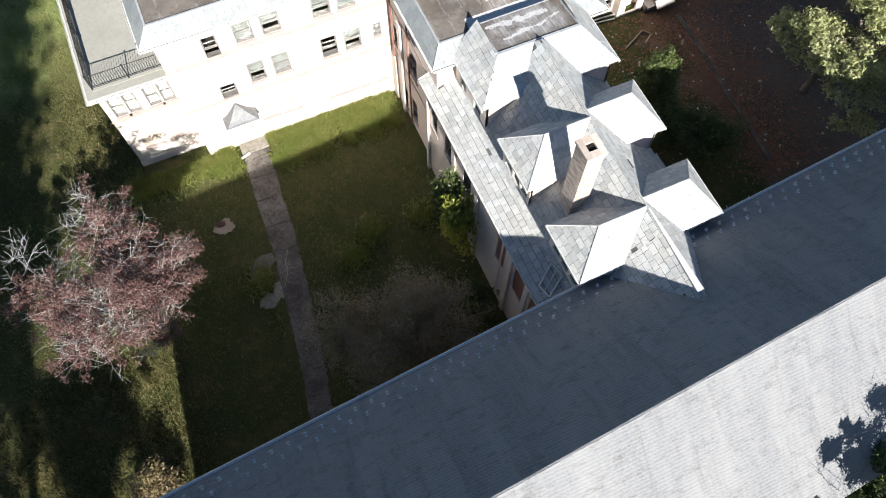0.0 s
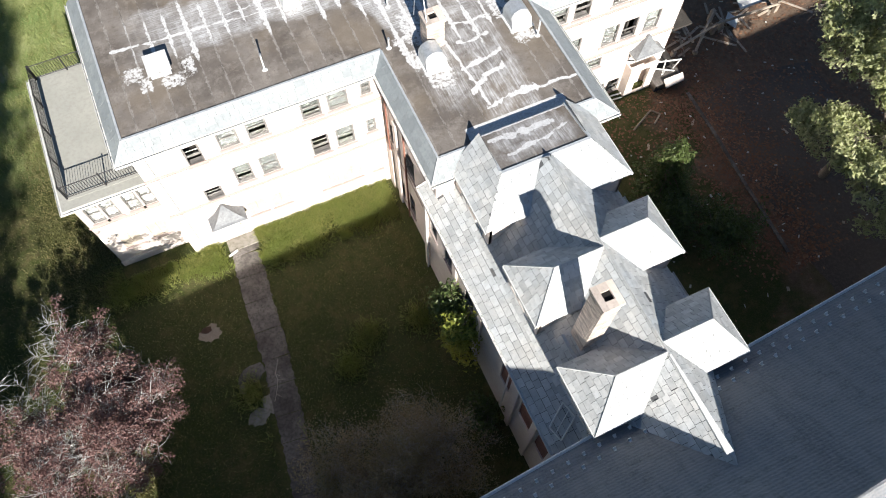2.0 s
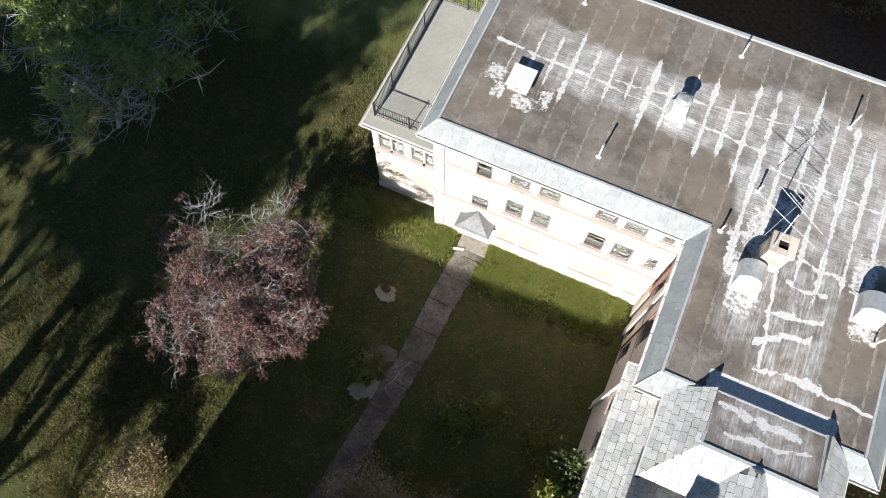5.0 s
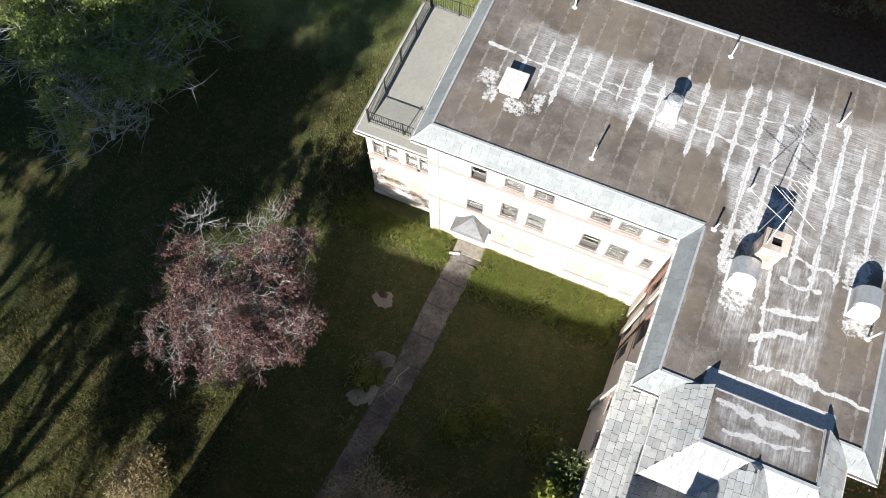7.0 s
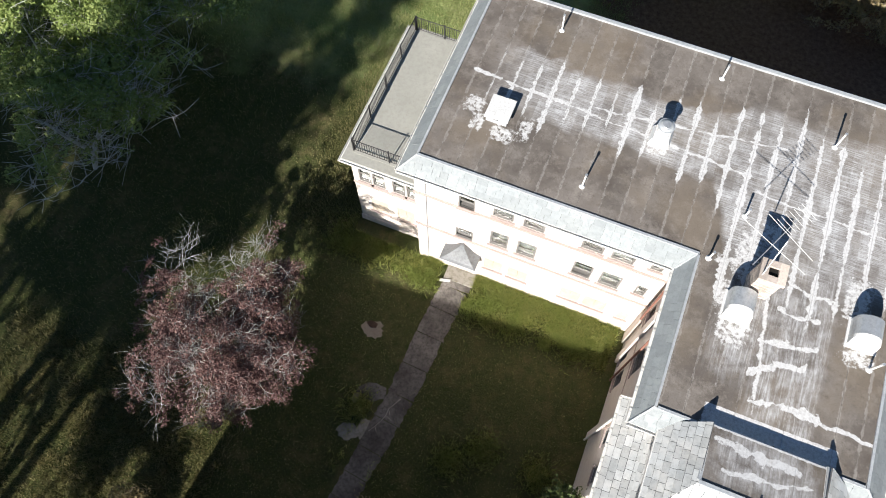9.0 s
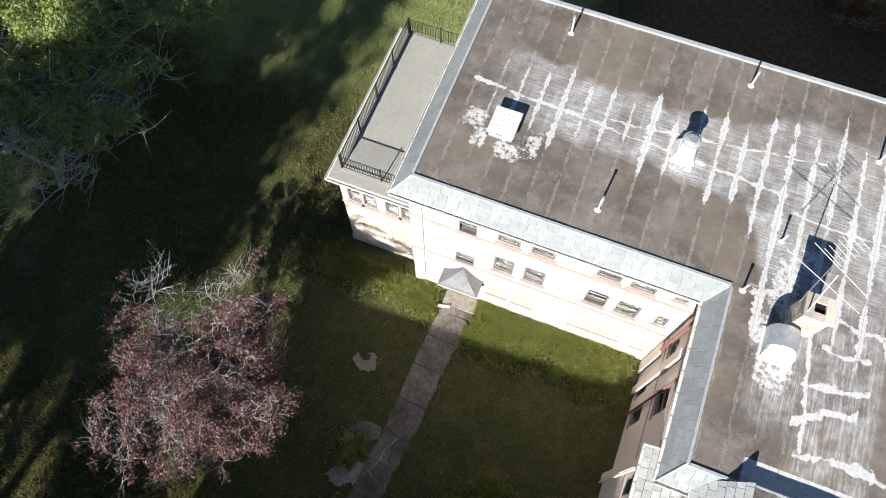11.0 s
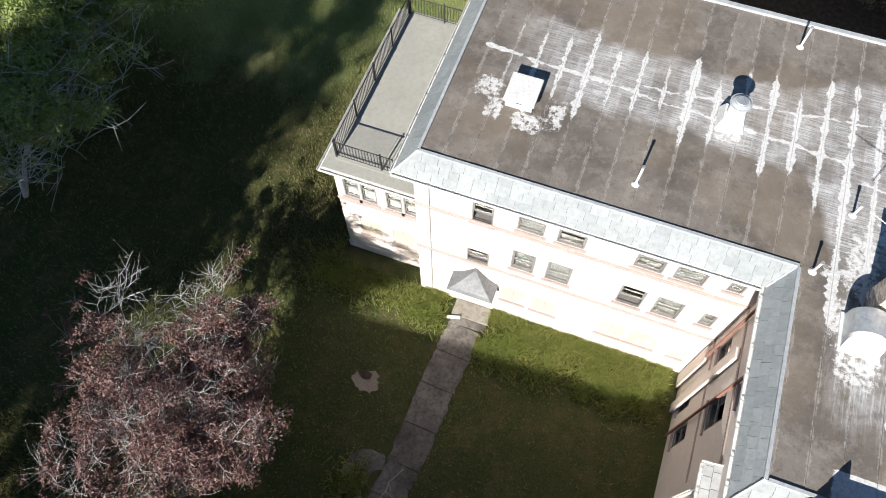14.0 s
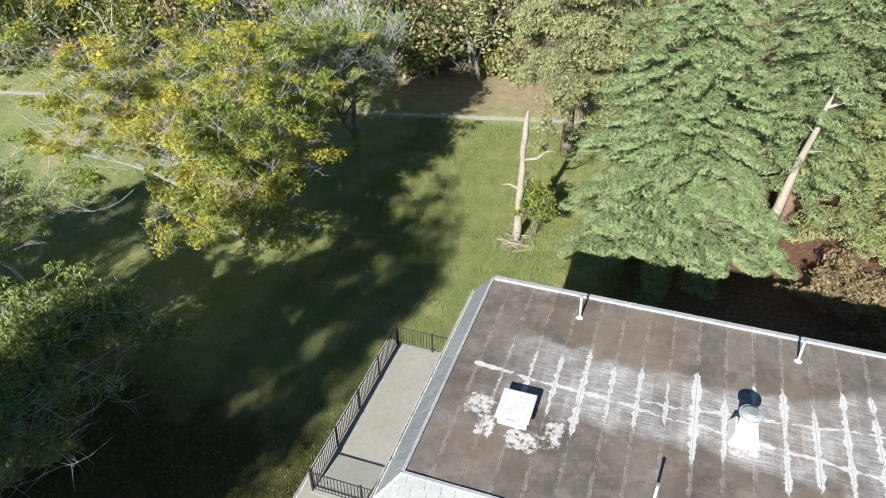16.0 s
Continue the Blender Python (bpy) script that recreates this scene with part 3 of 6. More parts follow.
def area2(poly):
    return 0.5 * sum(poly[i][0] * poly[(i + 1) % len(poly)][1] - poly[(i + 1) % len(poly)][0] * poly[i][1] for i in range(len(poly)))


def slate_solid(poly, v0, v1):
    """Vertices and faces of one slate over a 2D outline; its lower edge stands proud."""
    n = len(poly)
    lift = lambda v: 0.008 + 0.020 * max(0.0, min(1.0, (v1 - v) / (v1 - v0)))
    vs = [(x, y, lift(y)) for x, y in poly] + [(x, y, lift(y) - 0.014) for x, y in poly]
    fs = [tuple(range(n))] + [(i, i + n, (i + 1) % n + n, (i + 1) % n) for i in range(n)]
    return vs, fs


def slated(poly3, parent, seed, widths=(0.30, 0.34, 0.38, 0.42), course=0.26, limit=300, bare=0.004, gap=0.008, mats=("slate", "slate_rest")):
    """Lays slates in courses on a flat convex face; its first edge is the eave. Whole slates are pieces of their own."""
    r = random.Random(seed)
    pts = [Vector(p) for p in poly3]
    n = (pts[1] - pts[0]).cross(pts[2] - pts[0]).normalized()
    if n.z < 0:
        pts = [pts[1], pts[0]] + pts[:1:-1]
        n = -n
    u = Vector((0, 0, 1)).cross(n)
    u = u.normalized() if u.length > 1e-6 else Vector((1, 0, 0))
    v = n.cross(u)
    o = pts[0]
    flat = [((p - o).dot(u), (p - o).dot(v)) for p in pts]
    if area2(flat) < 0:
        flat = flat[::-1]
    over = -0.02
    if n.y < -0.45 or mats[0] == "skirt_slate":
        gap, bare, over = min(gap, 0.006), 0.0, 0.02
    deck = bmesh.new()
    add_prism(deck, [tuple(p) for p in pts], -n * 0.05)
    bmesh.ops.recalc_face_normals(deck, faces=deck.faces[:])
    part("roof_deck", deck, "underlay", parent)
    base = Matrix((u, v, n)).transposed().to_4x4()
    base.translation = o
    lo_u, hi_u = min(p[0] for p in flat), max(p[0] for p in flat)
    lo_v, hi_v = min(p[1] for p in flat), max(p[1] for p in flat)
    rv, rf, made = [], [], 0
    vv = lo_v - 0.02
    while vv < hi_v:
        uu = lo_u - r.uniform(0, 0.4)
        while uu < hi_u:
            w = r.choice(widths)
            jig = r.uniform(-0.006, 0.006)
            rect = [(uu + gap, vv + jig), (uu + w - gap, vv + jig), (uu + w - gap, vv + course + over), (uu + gap, vv + course + over)]
            cut = clip(rect, flat)
            if cut and area2(cut) > 0.006 and r.random() > bare:
                whole = area2(cut) > 0.985 * area2(rect)
                tilt = Matrix.Rotation(r.uniform(-0.02, 0.02), 4, "Z") if whole and r.random() < 0.3 else Matrix.Identity(4)
                if whole and made < limit:
                    key = (w, course, mats[0], gap)
                    if key not in SLATE_CACHE:
                        me = bpy.data.meshes.new("slate")
                        me.from_pydata(*[x for x in (lambda q: (q[0], [], q[1]))(slate_solid([(0, 0), (w - 2 * gap, 0), (w - 2 * gap, course + over), (0, course + over)], 0, course))])
                        me.materials.append(M[mats[0]])
                        SLATE_CACHE[key] = me
                    ob = new("slate", SLATE_CACHE[key])
                    ob.parent = parent
                    ob.matrix_basis = base @ Matrix.Translation((uu + gap, vv + jig, r.uniform(0, 0.006))) @ tilt
                    made += 1
                else:
                    vs, fs = slate_solid(cut, vv, vv + course)
                    k = len(rv)
                    rv += [tuple(base @ Vector(q)) for q in vs]
                    rf += [tuple(i + k for i in f) for f in fs]
            uu += w
        vv += course
    if rf:
        tagged(from_arrays("slate_edging", rv, rf, mats[1], parent), kind="stuff")
    return made


def ridge_cap(bm, a, b, r=0.055):
    add_tube(bm, a, b, r, r, 6)


def strip_path(pts, w0, w1, seed, wob=0.5):
    """A flat ribbon with a ragged outline along points; returns vertices and faces."""
    r = random.Random(seed)
    vs, fs = [], []
    dense = []
    for i in range(len(pts) - 1):
        a, b = Vector(pts[i]), Vector(pts[i + 1])
        k = max(2, int((b - a).length / 0.13))
        dense += [a.lerp(b, j / k) for j in range(k)]
    dense.append(Vector(pts[-1]))
    n = len(dense)
    ka = [r.uniform(-1, 1) for i in range(n // 5 + 2)]
    kb = [r.uniform(-1, 1) for i in range(n // 5 + 2)]
    for i, q in enumerate(dense):
        d = (dense[min(i + 1, n - 1)] - dense[max(i - 1, 0)]).normalized()
        s = Vector((-d.y, d.x, 0))
        w = (w0 + (w1 - w0) * i / max(1, n - 1)) / 2
        end = min(1.0, 0.25 + min(i, n - 1 - i) / 2.5)
        k0, fr = int(i / 5), (i % 5) / 5
        wa = w * end * (1 + wob * (ka[k0] * (1 - fr) + ka[k0 + 1] * fr + 0.3 * r.uniform(-1, 1)))
        wb = w * end * (1 + wob * (kb[k0] * (1 - fr) + kb[k0 + 1] * fr + 0.3 * r.uniform(-1, 1)))
        vs += [tuple(q + s * wa), tuple(q - s * wb)]
        if i:
            fs.append((2 * i - 2, 2 * i - 1, 2 * i + 1, 2 * i))
    return vs, fs


# ---- ground ----
gb = bmesh.new()
for q in ((-420, -420), (420, -420), (420, 420), (-420, 420)):
    gb.verts.new((*q, 0))
gb.faces.new(gb.verts[:])
structure(finish("ground", gb, "lawn"), "shaded autumn lawn with dry patches and leaf litter")

pave = new("pavement")
structure(pave, "narrow worn footpath of concrete slabs across the lawn")
line = [Vector(q) for q in ((2.68, -0.40, 0), (2.45, -3.5, 0), (2.30, -6.3, 0), (1.93, -9.6, 0), (1.55, -12.7, 0), (1.12, -14.9, 0), (0.85, -17.2, 0))]
lengths = [(line[k + 1] - line[k]).length for k in range(6)]


def along(d):
    """The point d metres down the footpath."""
    for k, ln in enumerate(lengths):
        if d <= ln or k == 5:
            return line[k].lerp(line[k + 1], min(1.0, d / ln))
        d -= ln


pr = random.Random(3)
d = 0.0
while d < sum(lengths) - 0.4:
    step_l = pr.uniform(1.15, 1.75)
    a, b = along(d + 0.015), along(min(sum(lengths), d + step_l - 0.015))
    way = (b - a).normalized()
    s_ = Vector((-way.y, way.x, 0))
    w = 0.73 - 0.012 * d
    n = 7
    rim = [a.lerp(b, t / n) + s_ * (w + pr.uniform(-0.07, 0.05)) for t in range(n + 1)] + [b.lerp(a, t / n) - s_ * (w + pr.uniform(-0.07, 0.05)) for t in range(n + 1)]
    bm = bmesh.new()
    lift = pr.uniform(0.012, 0.032)
    add_prism(bm, [(q.x, q.y, lift) for q in rim], (0, 0, -0.03))
    bmesh.ops.recalc_face_normals(bm, faces=bm.faces[:])
    part("slab", bm, "concrete", pave)
    d += step_l


def ragged(name, cx, cy, rx, ry, z, seed, material, parent=None, n=22, turn=0.0):
    """A flat, thin patch with a broken outline."""
    r = random.Random(seed)
    bm = bmesh.new()
    ring = []
    for i in range(n):
        t = 2 * math.pi * i / n
        k = r.uniform(0.78, 1.12)
        u, v = rx * k * math.cos(t), ry * k * math.sin(t)
        ring.append((cx + u * math.cos(turn) - v * math.sin(turn), cy + u * math.sin(turn) + v * math.cos(turn), z))
    add_prism(bm, ring, (0, 0, -z))
    bmesh.ops.recalc_face_normals(bm, faces=bm.faces[:])
    return part(name, bm, material, parent)


patch = new("pavement_patch")
structure(patch, "broken concrete patches beside the footpath, grown with weeds")
for k, (cx, cy, rx, ry, turn) in enumerate(((0.95, -6.65, 0.72, 0.5, 0.1), (0.62, -8.75, 0.55, 0.45, 0.3), (1.25, -8.4, 0.32, 0.5, 0.0), (0.35, -7.2, 0.2, 0.25, 0.0))):
    ragged("broken_slab", cx, cy, rx, ry, 0.018 + 0.004 * k, 44 + k, "rubble" if k else "concrete", patch, 18, turn)
road_pts = [(33.5, -60, 0.01), (33.2, -20, 0.01), (33.0, -6, 0.01), (33.4, -1.5, 0.01)]
vs, fs = strip_path(road_pts, 8.0, 7.6, 5, 0.03)
structure(from_arrays("road", vs, fs, "asphalt"), "dark old asphalt yard strewn with litter")
vs, fs = strip_path([(-60, 33, 0.015), (-27.6, 40.0, 0.015), (-16.6, 41.5, 0.015), (-6.4, 43.8, 0.015), (14, 48, 0.015)], 0.7, 0.7, 6, 0.2)
structure(from_arrays("footpath", vs, fs, "gravel"), "thin pale footpath at the edge of the lawn")

# ---- main building ----
ZF, ZE = 10.0, 9.35
main = thing("main_building", "three-storey pale pink painted masonry block with flat bitumen roof", "building")
FX0, FX1, FY0, FY1 = 0.5, 29.9, 0.9, 9.75
EX0, EX1, EY0 = -0.13, 30.45, 0.32
SX0, SX1, SY0 = 11.62, 18.62, -5.05       # flat roof of the middle part
TX0, TX1, TY0 = 11.06, 19.5, -5.72       # its eaves

top_row = [(2.33, 3.06, 7.15, 8.5, "open"), (3.85, 4.74, 7.5, 8.85, "blind"), (5.15, 6.06, 7.5, 8.85, "sash"), (7.62, 8.53, 7.5, 8.85, "sash"), (8.85, 9.79, 7.5, 8.85, "blind"), (10.42, 10.9, 7.78, 8.6, "blind")]
mid_row = [(2.25, 3.08, 4.08, 5.05, "open"), (3.87, 4.7, 4.6, 5.98, "sash"), (5.12, 5.98, 4.6, 5.98, "blind"), (7.66, 8.52, 4.6, 5.98, "open"), (8.89, 9.79, 4.6, 5.98, "sash"), (10.44, 10.9, 4.9, 5.85, "blind")]
low_row = [(3.75, 4.65, 1.55, 2.75, "board"), (4.97, 5.9, 1.5, 2.7, "board"), (7.6, 8.55, 1.4, 2.65, "board"), (8.75, 9.8, 1.4, 2.65, "board"), (10.45, 10.93, 1.4, 2.3, "board")]
WX = 0.35
west_front = top_row + mid_row + low_row
door = (2.2, 3.2, 0.12, 2.35)
holes = [(a - WX, b - WX, c, d) for a, b, c, d, s in west_front] + [(door[0] - WX, door[1] - WX, door[2], door[3])]
wall_part("wall", (WX, 0.7), (1, 0), 11.4 - WX, 0, 9.6, 0.35, holes, "plaster", main)
for a, b, c, d, s in west_front:
    window(main, (WX, 0.7), (1, 0), a - WX, b - WX, c, d, s)

# east part of the front, mirrored in its rhythm
east_windows = []
for x in (20.05, 21.3, 23.45, 24.6, 25.95):
    east_windows.append((x, x + 0.92, 7.5, 8.85, rng.choice(("sash", "blind", "open"))))
for x, s in ((21.25, "sash"), (23.45, "blind"), (24.6, "empty"), (25.95, "blind")):
    east_windows.append((x, x + 0.92, 4.6, 5.98, s))
east_windows += [(22.9, 23.8, 3.0, 3.75, "sash"), (23.75, 24.55, 0.15, 1.15, "empty"), (24.75, 25.55, 0.15, 1.15, "empty")]
EY = 0.82
wall_part("wall", (19.1, EY), (1, 0), 28.1 - 19.1, 0, 9.6, 0.35, [(a - 19.1, b - 19.1, c, d) for a, b, c, d, s in east_windows], "plaster", main)
for a, b, c, d, s in east_windows:
    window(main, (19.1, EY), (1, 0), a - 19.1, b - 19.1, c, d, s)
wall_part("wall", (28.1, EY + 0.35), (0, 1), 2.2, 0, 9.6, 0.3, [], "plaster", main)
wall_part("wall", (28.1, 3.4), (1, 0), 1.9, 0, 9.6, 0.3, [], "plaster", main)
wall_part("wall", (30.0, 3.7), (0, 1), 5.8, 0, 9.6, 0.3, [(1.2, 2.1, 4.6, 6.0), (1.2, 2.1, 7.5, 8.85)], "plaster", main)
wall_part("wall", (30.0, 9.62), (-1, 0), 30.0 - WX, 0, 9.6, 0.3, [(2.0 + 2.4 * i, 2.9 + 2.4 * i, z, z + 1.35) for i in range(11) for z in (1.3, 4.5, 7.4)], "plaster", main)
wall_part("wall", (WX, 9.32), (0, -1), 8.27, 0, 9.6, 0.3, [(1.2, 2.1, 7.5, 8.85), (5.0, 5.9, 7.5, 8.85)], "plaster", main)
for a0 in (1.2, 5.0):
    window(main, (WX, 9.32), (0, -1), a0, a0 + 0.9, 7.5, 8.85, "blind")

# middle part
stem_w = [(0.55, 1.1, 4.75, 5.95, "open"), (2.5, 3.5, 4.75, 6.45, "empty"), (1.3, 1.95, 0.75, 2.2, "sash"), (2.6, 3.3, 0.9, 2.6, "empty"), (2.75, 3.4, 7.6, 8.85, "sash")]
wall_part("wall", (11.4, 0.7), (0, -1), 6.0, 0, 9.6, 0.35, [h[:4] for h in stem_w], "plaster", main)
for a, b, c, d, s in stem_w:
    window(main, (11.4, 0.7), (0, -1), a, b, c, d, s)
wall_part("wall", (11.75, -5.3), (1, 0), 7.0, 0, 9.6, 0.35, [], "plaster", main)
wall_part("wall", (19.1, -5.3), (0, 1), 6.12, 0, 9.6, 0.35, [(1.5, 2.4, 4.6, 5.98), (3.6, 4.5, 4.6, 5.98), (1.5, 2.4, 7.5, 8.85), (3.6, 4.5, 7.5, 8.85)], "plaster", main)

# belts of brick dentils under the sills
def dentil_belt(z, a0, a1, fixed, along="x", out=-1):
    bm = bmesh.new()
    n = int((a1 - a0) / 0.12)
    for i in range(n):
        a = a0 + i * 0.12
        if along == "x":
            add_box(bm, a, fixed + out * 0.045, z - 0.06, a + 0.075, fixed - out * 0.02, z + 0.0)
        else:
            add_box(bm, fixed + out * 0.02, a, z - 0.06, fixed - out * 0.02, a + 0.075, z + 0.0)
    tagged(part("dentil_course", bm, "dentil", main), kind="stuff")
    bm = bmesh.new()
    if along == "x":
        add_box(bm, a0, fixed + out * 0.06, z + 0.004, a1, fixed - out * 0.02, z + 0.11, 0.012)
    else:
        add_box(bm, fixed + out * 0.03, a0, z + 0.004, fixed - out * 0.02, a1, z + 0.11, 0.012)
    part("belt", bm, "belt", main)


for z in (7.12, 3.98):
    dentil_belt(z, WX - 0.05, 11.4, 0.7)
    dentil_belt(z, 19.1, 28.1, EY)
    dentil_belt(z, -5.3, 0.62, 11.4, "y", -1)
part_b = bmesh.new()
add_box(part_b, 11.28, 0.05, 0, 11.39, 0.62, 3.55, 0.02)
part("pilaster", part_b, "plaster", main)
part_b = bmesh.new()
add_box(part_b, 11.26, -1.0, 0, 11.39, -0.62, 7.05, 0.02)
part("pilaster", part_b, "plaster", main, "stained cream pilaster")
tube_part("downpipe", (11.3, -1.95, 0.1), (11.3, -1.95, 9.2), 0.05, "red_panel", main, "rusty brown downpipe")
tube_part("downpipe", (11.3, 0.2, 3.6), (11.3, 0.2, 9.2), 0.05, "red_panel", main, "rusty brown downpipe")
tube_part("downpipe", (0.87, 0.66, 0.05), (0.87, 0.66, 9.2), 0.016, "metal_edge", main)
# added floors and partitions, near-black so the windows look into dark rooms
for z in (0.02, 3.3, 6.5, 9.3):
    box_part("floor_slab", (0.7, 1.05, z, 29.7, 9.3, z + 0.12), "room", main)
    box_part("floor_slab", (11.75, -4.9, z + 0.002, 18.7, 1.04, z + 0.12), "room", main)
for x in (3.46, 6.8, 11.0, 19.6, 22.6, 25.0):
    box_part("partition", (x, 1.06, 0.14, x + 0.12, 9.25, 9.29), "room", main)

# flat roof: slab and lapped bitumen sheets
flat_roof = new("flat_roof")
flat_roof.parent = main
bm = bmesh.new()
add_box(bm, FX0, FY0, 9.6, FX1, FY1, 9.975)
part("roof_slab", bm, "underlay", flat_roof)
bm = bmesh.new()
add_box(bm, SX0, SY0, 9.602, SX1, FY0, 9.973)
part("roof_slab", bm, "underlay", flat_roof)
x = FX0 + 0.02
i = 0
while x < FX1 - 0.05:
    x1 = min(SEAM0 + SEAM * (i + 1), FX1 - 0.02)
    h = 0.012 + 0.006 * (i % 2)
    bm = bmesh.new()
    add_box(bm, x + 0.003, FY0 + 0.03, 9.976, x1 - 0.003, FY1 - 0.03, 9.988 + h, 0.004)
    part("roofing_sheet", bm, "bitumen", flat_roof)
    xa, xb = max(x, SX0 + 0.02), min(x1, SX1 - 0.02)
    if xb - xa > 0.05:
        bm = bmesh.new()
        add_box(bm, xa + 0.003, SY0 + 0.03, 9.976, xb - 0.003, FY0 + 0.026, 9.988 + h, 0.004)
        part("roofing_sheet", bm, "bitumen", flat_roof)
    x = x1
    i += 1
# edge flashing round the flat roof
def edging(name, a, b, w=0.09, h=0.055, mat="metal_edge", z=ZF, parent=main):
    a, b = Vector((*a, 0)), Vector((*b, 0))
    d = (b - a).normalized()
    s = Vector((-d.y, d.x, 0)) * w / 2
    bm = bmesh.new()
    add_prism(bm, [tuple(q + Vector((0, 0, z + h))) for q in (a - s, b - s, b + s, a + s)], (0, 0, -h - 0.05))
    bmesh.ops.recalc_face_normals(bm, faces=bm.faces[:])
    return part(name, bm, mat, parent)


edging("roof_edge", (FX0, FY0), (SX0, FY0))
edging("roof_edge", (FX0, FY0 + 0.066), (FX0, FY1))
edging("roof_edge", (SX0, FY0 - 0.07), (SX0, SY0))
edging("roof_edge", (SX0 + 0.07, SY0), (13.1, SY0))
edging("roof_edge", (17.5, SY0), (SX1 - 0.07, SY0))
edging("roof_edge", (SX1, SY0 - 0.05), (SX1, FY0 - 0.07))
edging("roof_edge", (SX1, FY0), (FX1, FY0))
edging("roof_edge", (FX0 + 0.07, FY1), (FX1, FY1), 0.16, 0.10)
edging("gutter", (FX0, FY1 + 0.14), (FX1, FY1 + 0.14), 0.12, -0.02, "galvanised")
edging("roof_edge", (FX1, FY0 + 0.07), (FX1, FY1 - 0.08))

# slate skirt
skirt = new("skirt_roof")
skirt.parent = main
E_, F_ = ZE, ZF + 0.01
skirts = [
    [(EX0, EY0, E_), (TX0, EY0, E_), (SX0, FY0, F_), (FX0, FY0, F_)],
    [(EX0, FY1, E_), (EX0, EY0, E_), (FX0, FY0, F_), (FX0, FY1, F_)],
    [(TX0, EY0, E_), (TX0, TY0, E_), (SX0, SY0, F_), (SX0, FY0, F_)],
    [(TX0, TY0, E_), (12.55, TY0, E_), (13.1, SY0, F_), (SX0, SY0, F_)],
    [(18.05, TY0, E_), (TX1, TY0, E_), (SX1, SY0, F_), (17.5, SY0, F_)],
    [(TX1, TY0, E_), (TX1, EY0 + 0.1, E_), (SX1, FY0, F_), (SX1, SY0, F_)],
    [(TX1, EY0 + 0.1, E_), (EX1, EY0 + 0.1, E_), (FX1, FY0, F_), (SX1, FY0, F_)],
]
for k, q in enumerate(skirts):
    slated(q, skirt, 50 + k, (0.32, 0.38, 0.44, 0.52), 0.29, 45, 0.0, 0.004, ("skirt_slate", "skirt_rest"))


def gutter_run(a, b, z, parent, n_clip=0):
    a, b = Vector((*a, z)), Vector((*b, z))
    bm = bmesh.new()
    d = (b - a).normalized()
    s = Vector((-d.y, d.x, 0))
    prof = [(-0.06, 0.05), (-0.06, -0.06), (0.06, -0.06), (0.06, 0.05), (0.045, 0.05), (0.045, -0.045), (-0.045, -0.045), (-0.045, 0.05)]
    ra = [bm.verts.new(a + s * x + Vector((0, 0, y))) for x, y in prof]
    rb = [bm.verts.new(b + s * x + Vector((0, 0, y))) for x, y in prof]
    for i in range(8):
        bm.faces.new((ra[i], ra[(i + 1) % 8], rb[(i + 1) % 8], rb[i]))
    bm.faces.new(ra[::-1])
    bm.faces.new(rb)
    bmesh.ops.recalc_face_normals(bm, faces=bm.faces[:])
    g = part("gutter", bm, "trim", parent)
    for i in range(n_clip):
        c = a.lerp(b, (i + 0.5) / n_clip)
        q = bmesh.new()
        add_box(q, c.x - 0.06 if abs(d.x) < 0.5 else c.x - 0.015, c.y - 0.015 if abs(d.x) < 0.5 else c.y - 0.06, z + 0.051, c.x + 0.06 if abs(d.x) < 0.5 else c.x + 0.015, c.y + 0.015 if abs(d.x) < 0.5 else c.y + 0.06, z + 0.065)
        part("bracket", q, "galvanised", g)
    return g


ZG = ZE - 0.05
gutter_run((EX0 - 0.04, EY0 - 0.06), (TX0 - 0.08, EY0 - 0.06), ZG, main, 14)
gutter_run((EX0 - 0.06, FY1), (EX0 - 0.06, EY0 - 0.02), ZG, main, 11)
gutter_run((TX0 - 0.06, EY0 - 0.0), (TX0 - 0.06, TY0 - 0.02), ZG, main, 8)
gutter_run((TX0 - 0.04, TY0 - 0.06), (12.6, TY0 - 0.06), ZG, main, 3)
gutter_run((18.0, TY0 - 0.06), (TX1 + 0.1, TY0 - 0.06), ZG, main, 2)
gutter_run((TX1 + 0.06, TY0 - 0.02), (TX1 + 0.06, EY0 + 0.1), ZG, main, 8)
gutter_run((TX1 + 0.1, EY0 + 0.04), (EX1, EY0 + 0.04), ZG, main, 12)
for q in ([(EX0, EY0), (TX0, EY0), (TX0, 0.69), (EX0, 0.69)], [(EX0, 0.7), (WX - 0.01, 0.7), (WX - 0.01, FY1), (EX0, FY1)], [(TX0 + 0.01, EY0), (TX0 + 0.01, TY0), (11.39, TY0), (11.39, EY0)], [(11.4, TY0), (12.6, TY0), (12.6, -5.31), (11.4, -5.31)], [(18.0, TY0), (TX1, TY0), (TX1, -5.31), (18.0, -5.31)], [(19.11, -5.3), (TX1, -5.3), (TX1, EY0), (19.11, EY0)], [(19.11, EY0 + 0.1), (EX1, EY0 + 0.1), (EX1, 3.0), (19.11, EY0 + 0.5)]):
    slab_part("soffit", [(x, y, ZE - 0.06) for x, y in q], (0, 0, -0.03), "trim", main)
for a, b in (((EX0, EY0, E_), (FX0, FY0, F_)), ((SX0, FY0, F_), (TX0, EY0, E_)), ((SX0, SY0, F_), (TX0, TY0, E_)), ((SX1, SY0, F_), (TX1, TY0, E_)), ((SX1, FY0, F_), (TX1, EY0 + 0.1, E_)), ((FX1, FY0, F_), (EX1, EY0 + 0.1, E_))):
    bm = bmesh.new()
    ridge_cap(bm, Vector(a) + Vector((0, 0, 0.02)), Vector(b) + Vector((0, 0, 0.02)), 0.04)
    part("hip_flashing", bm, "metal_edge", main)

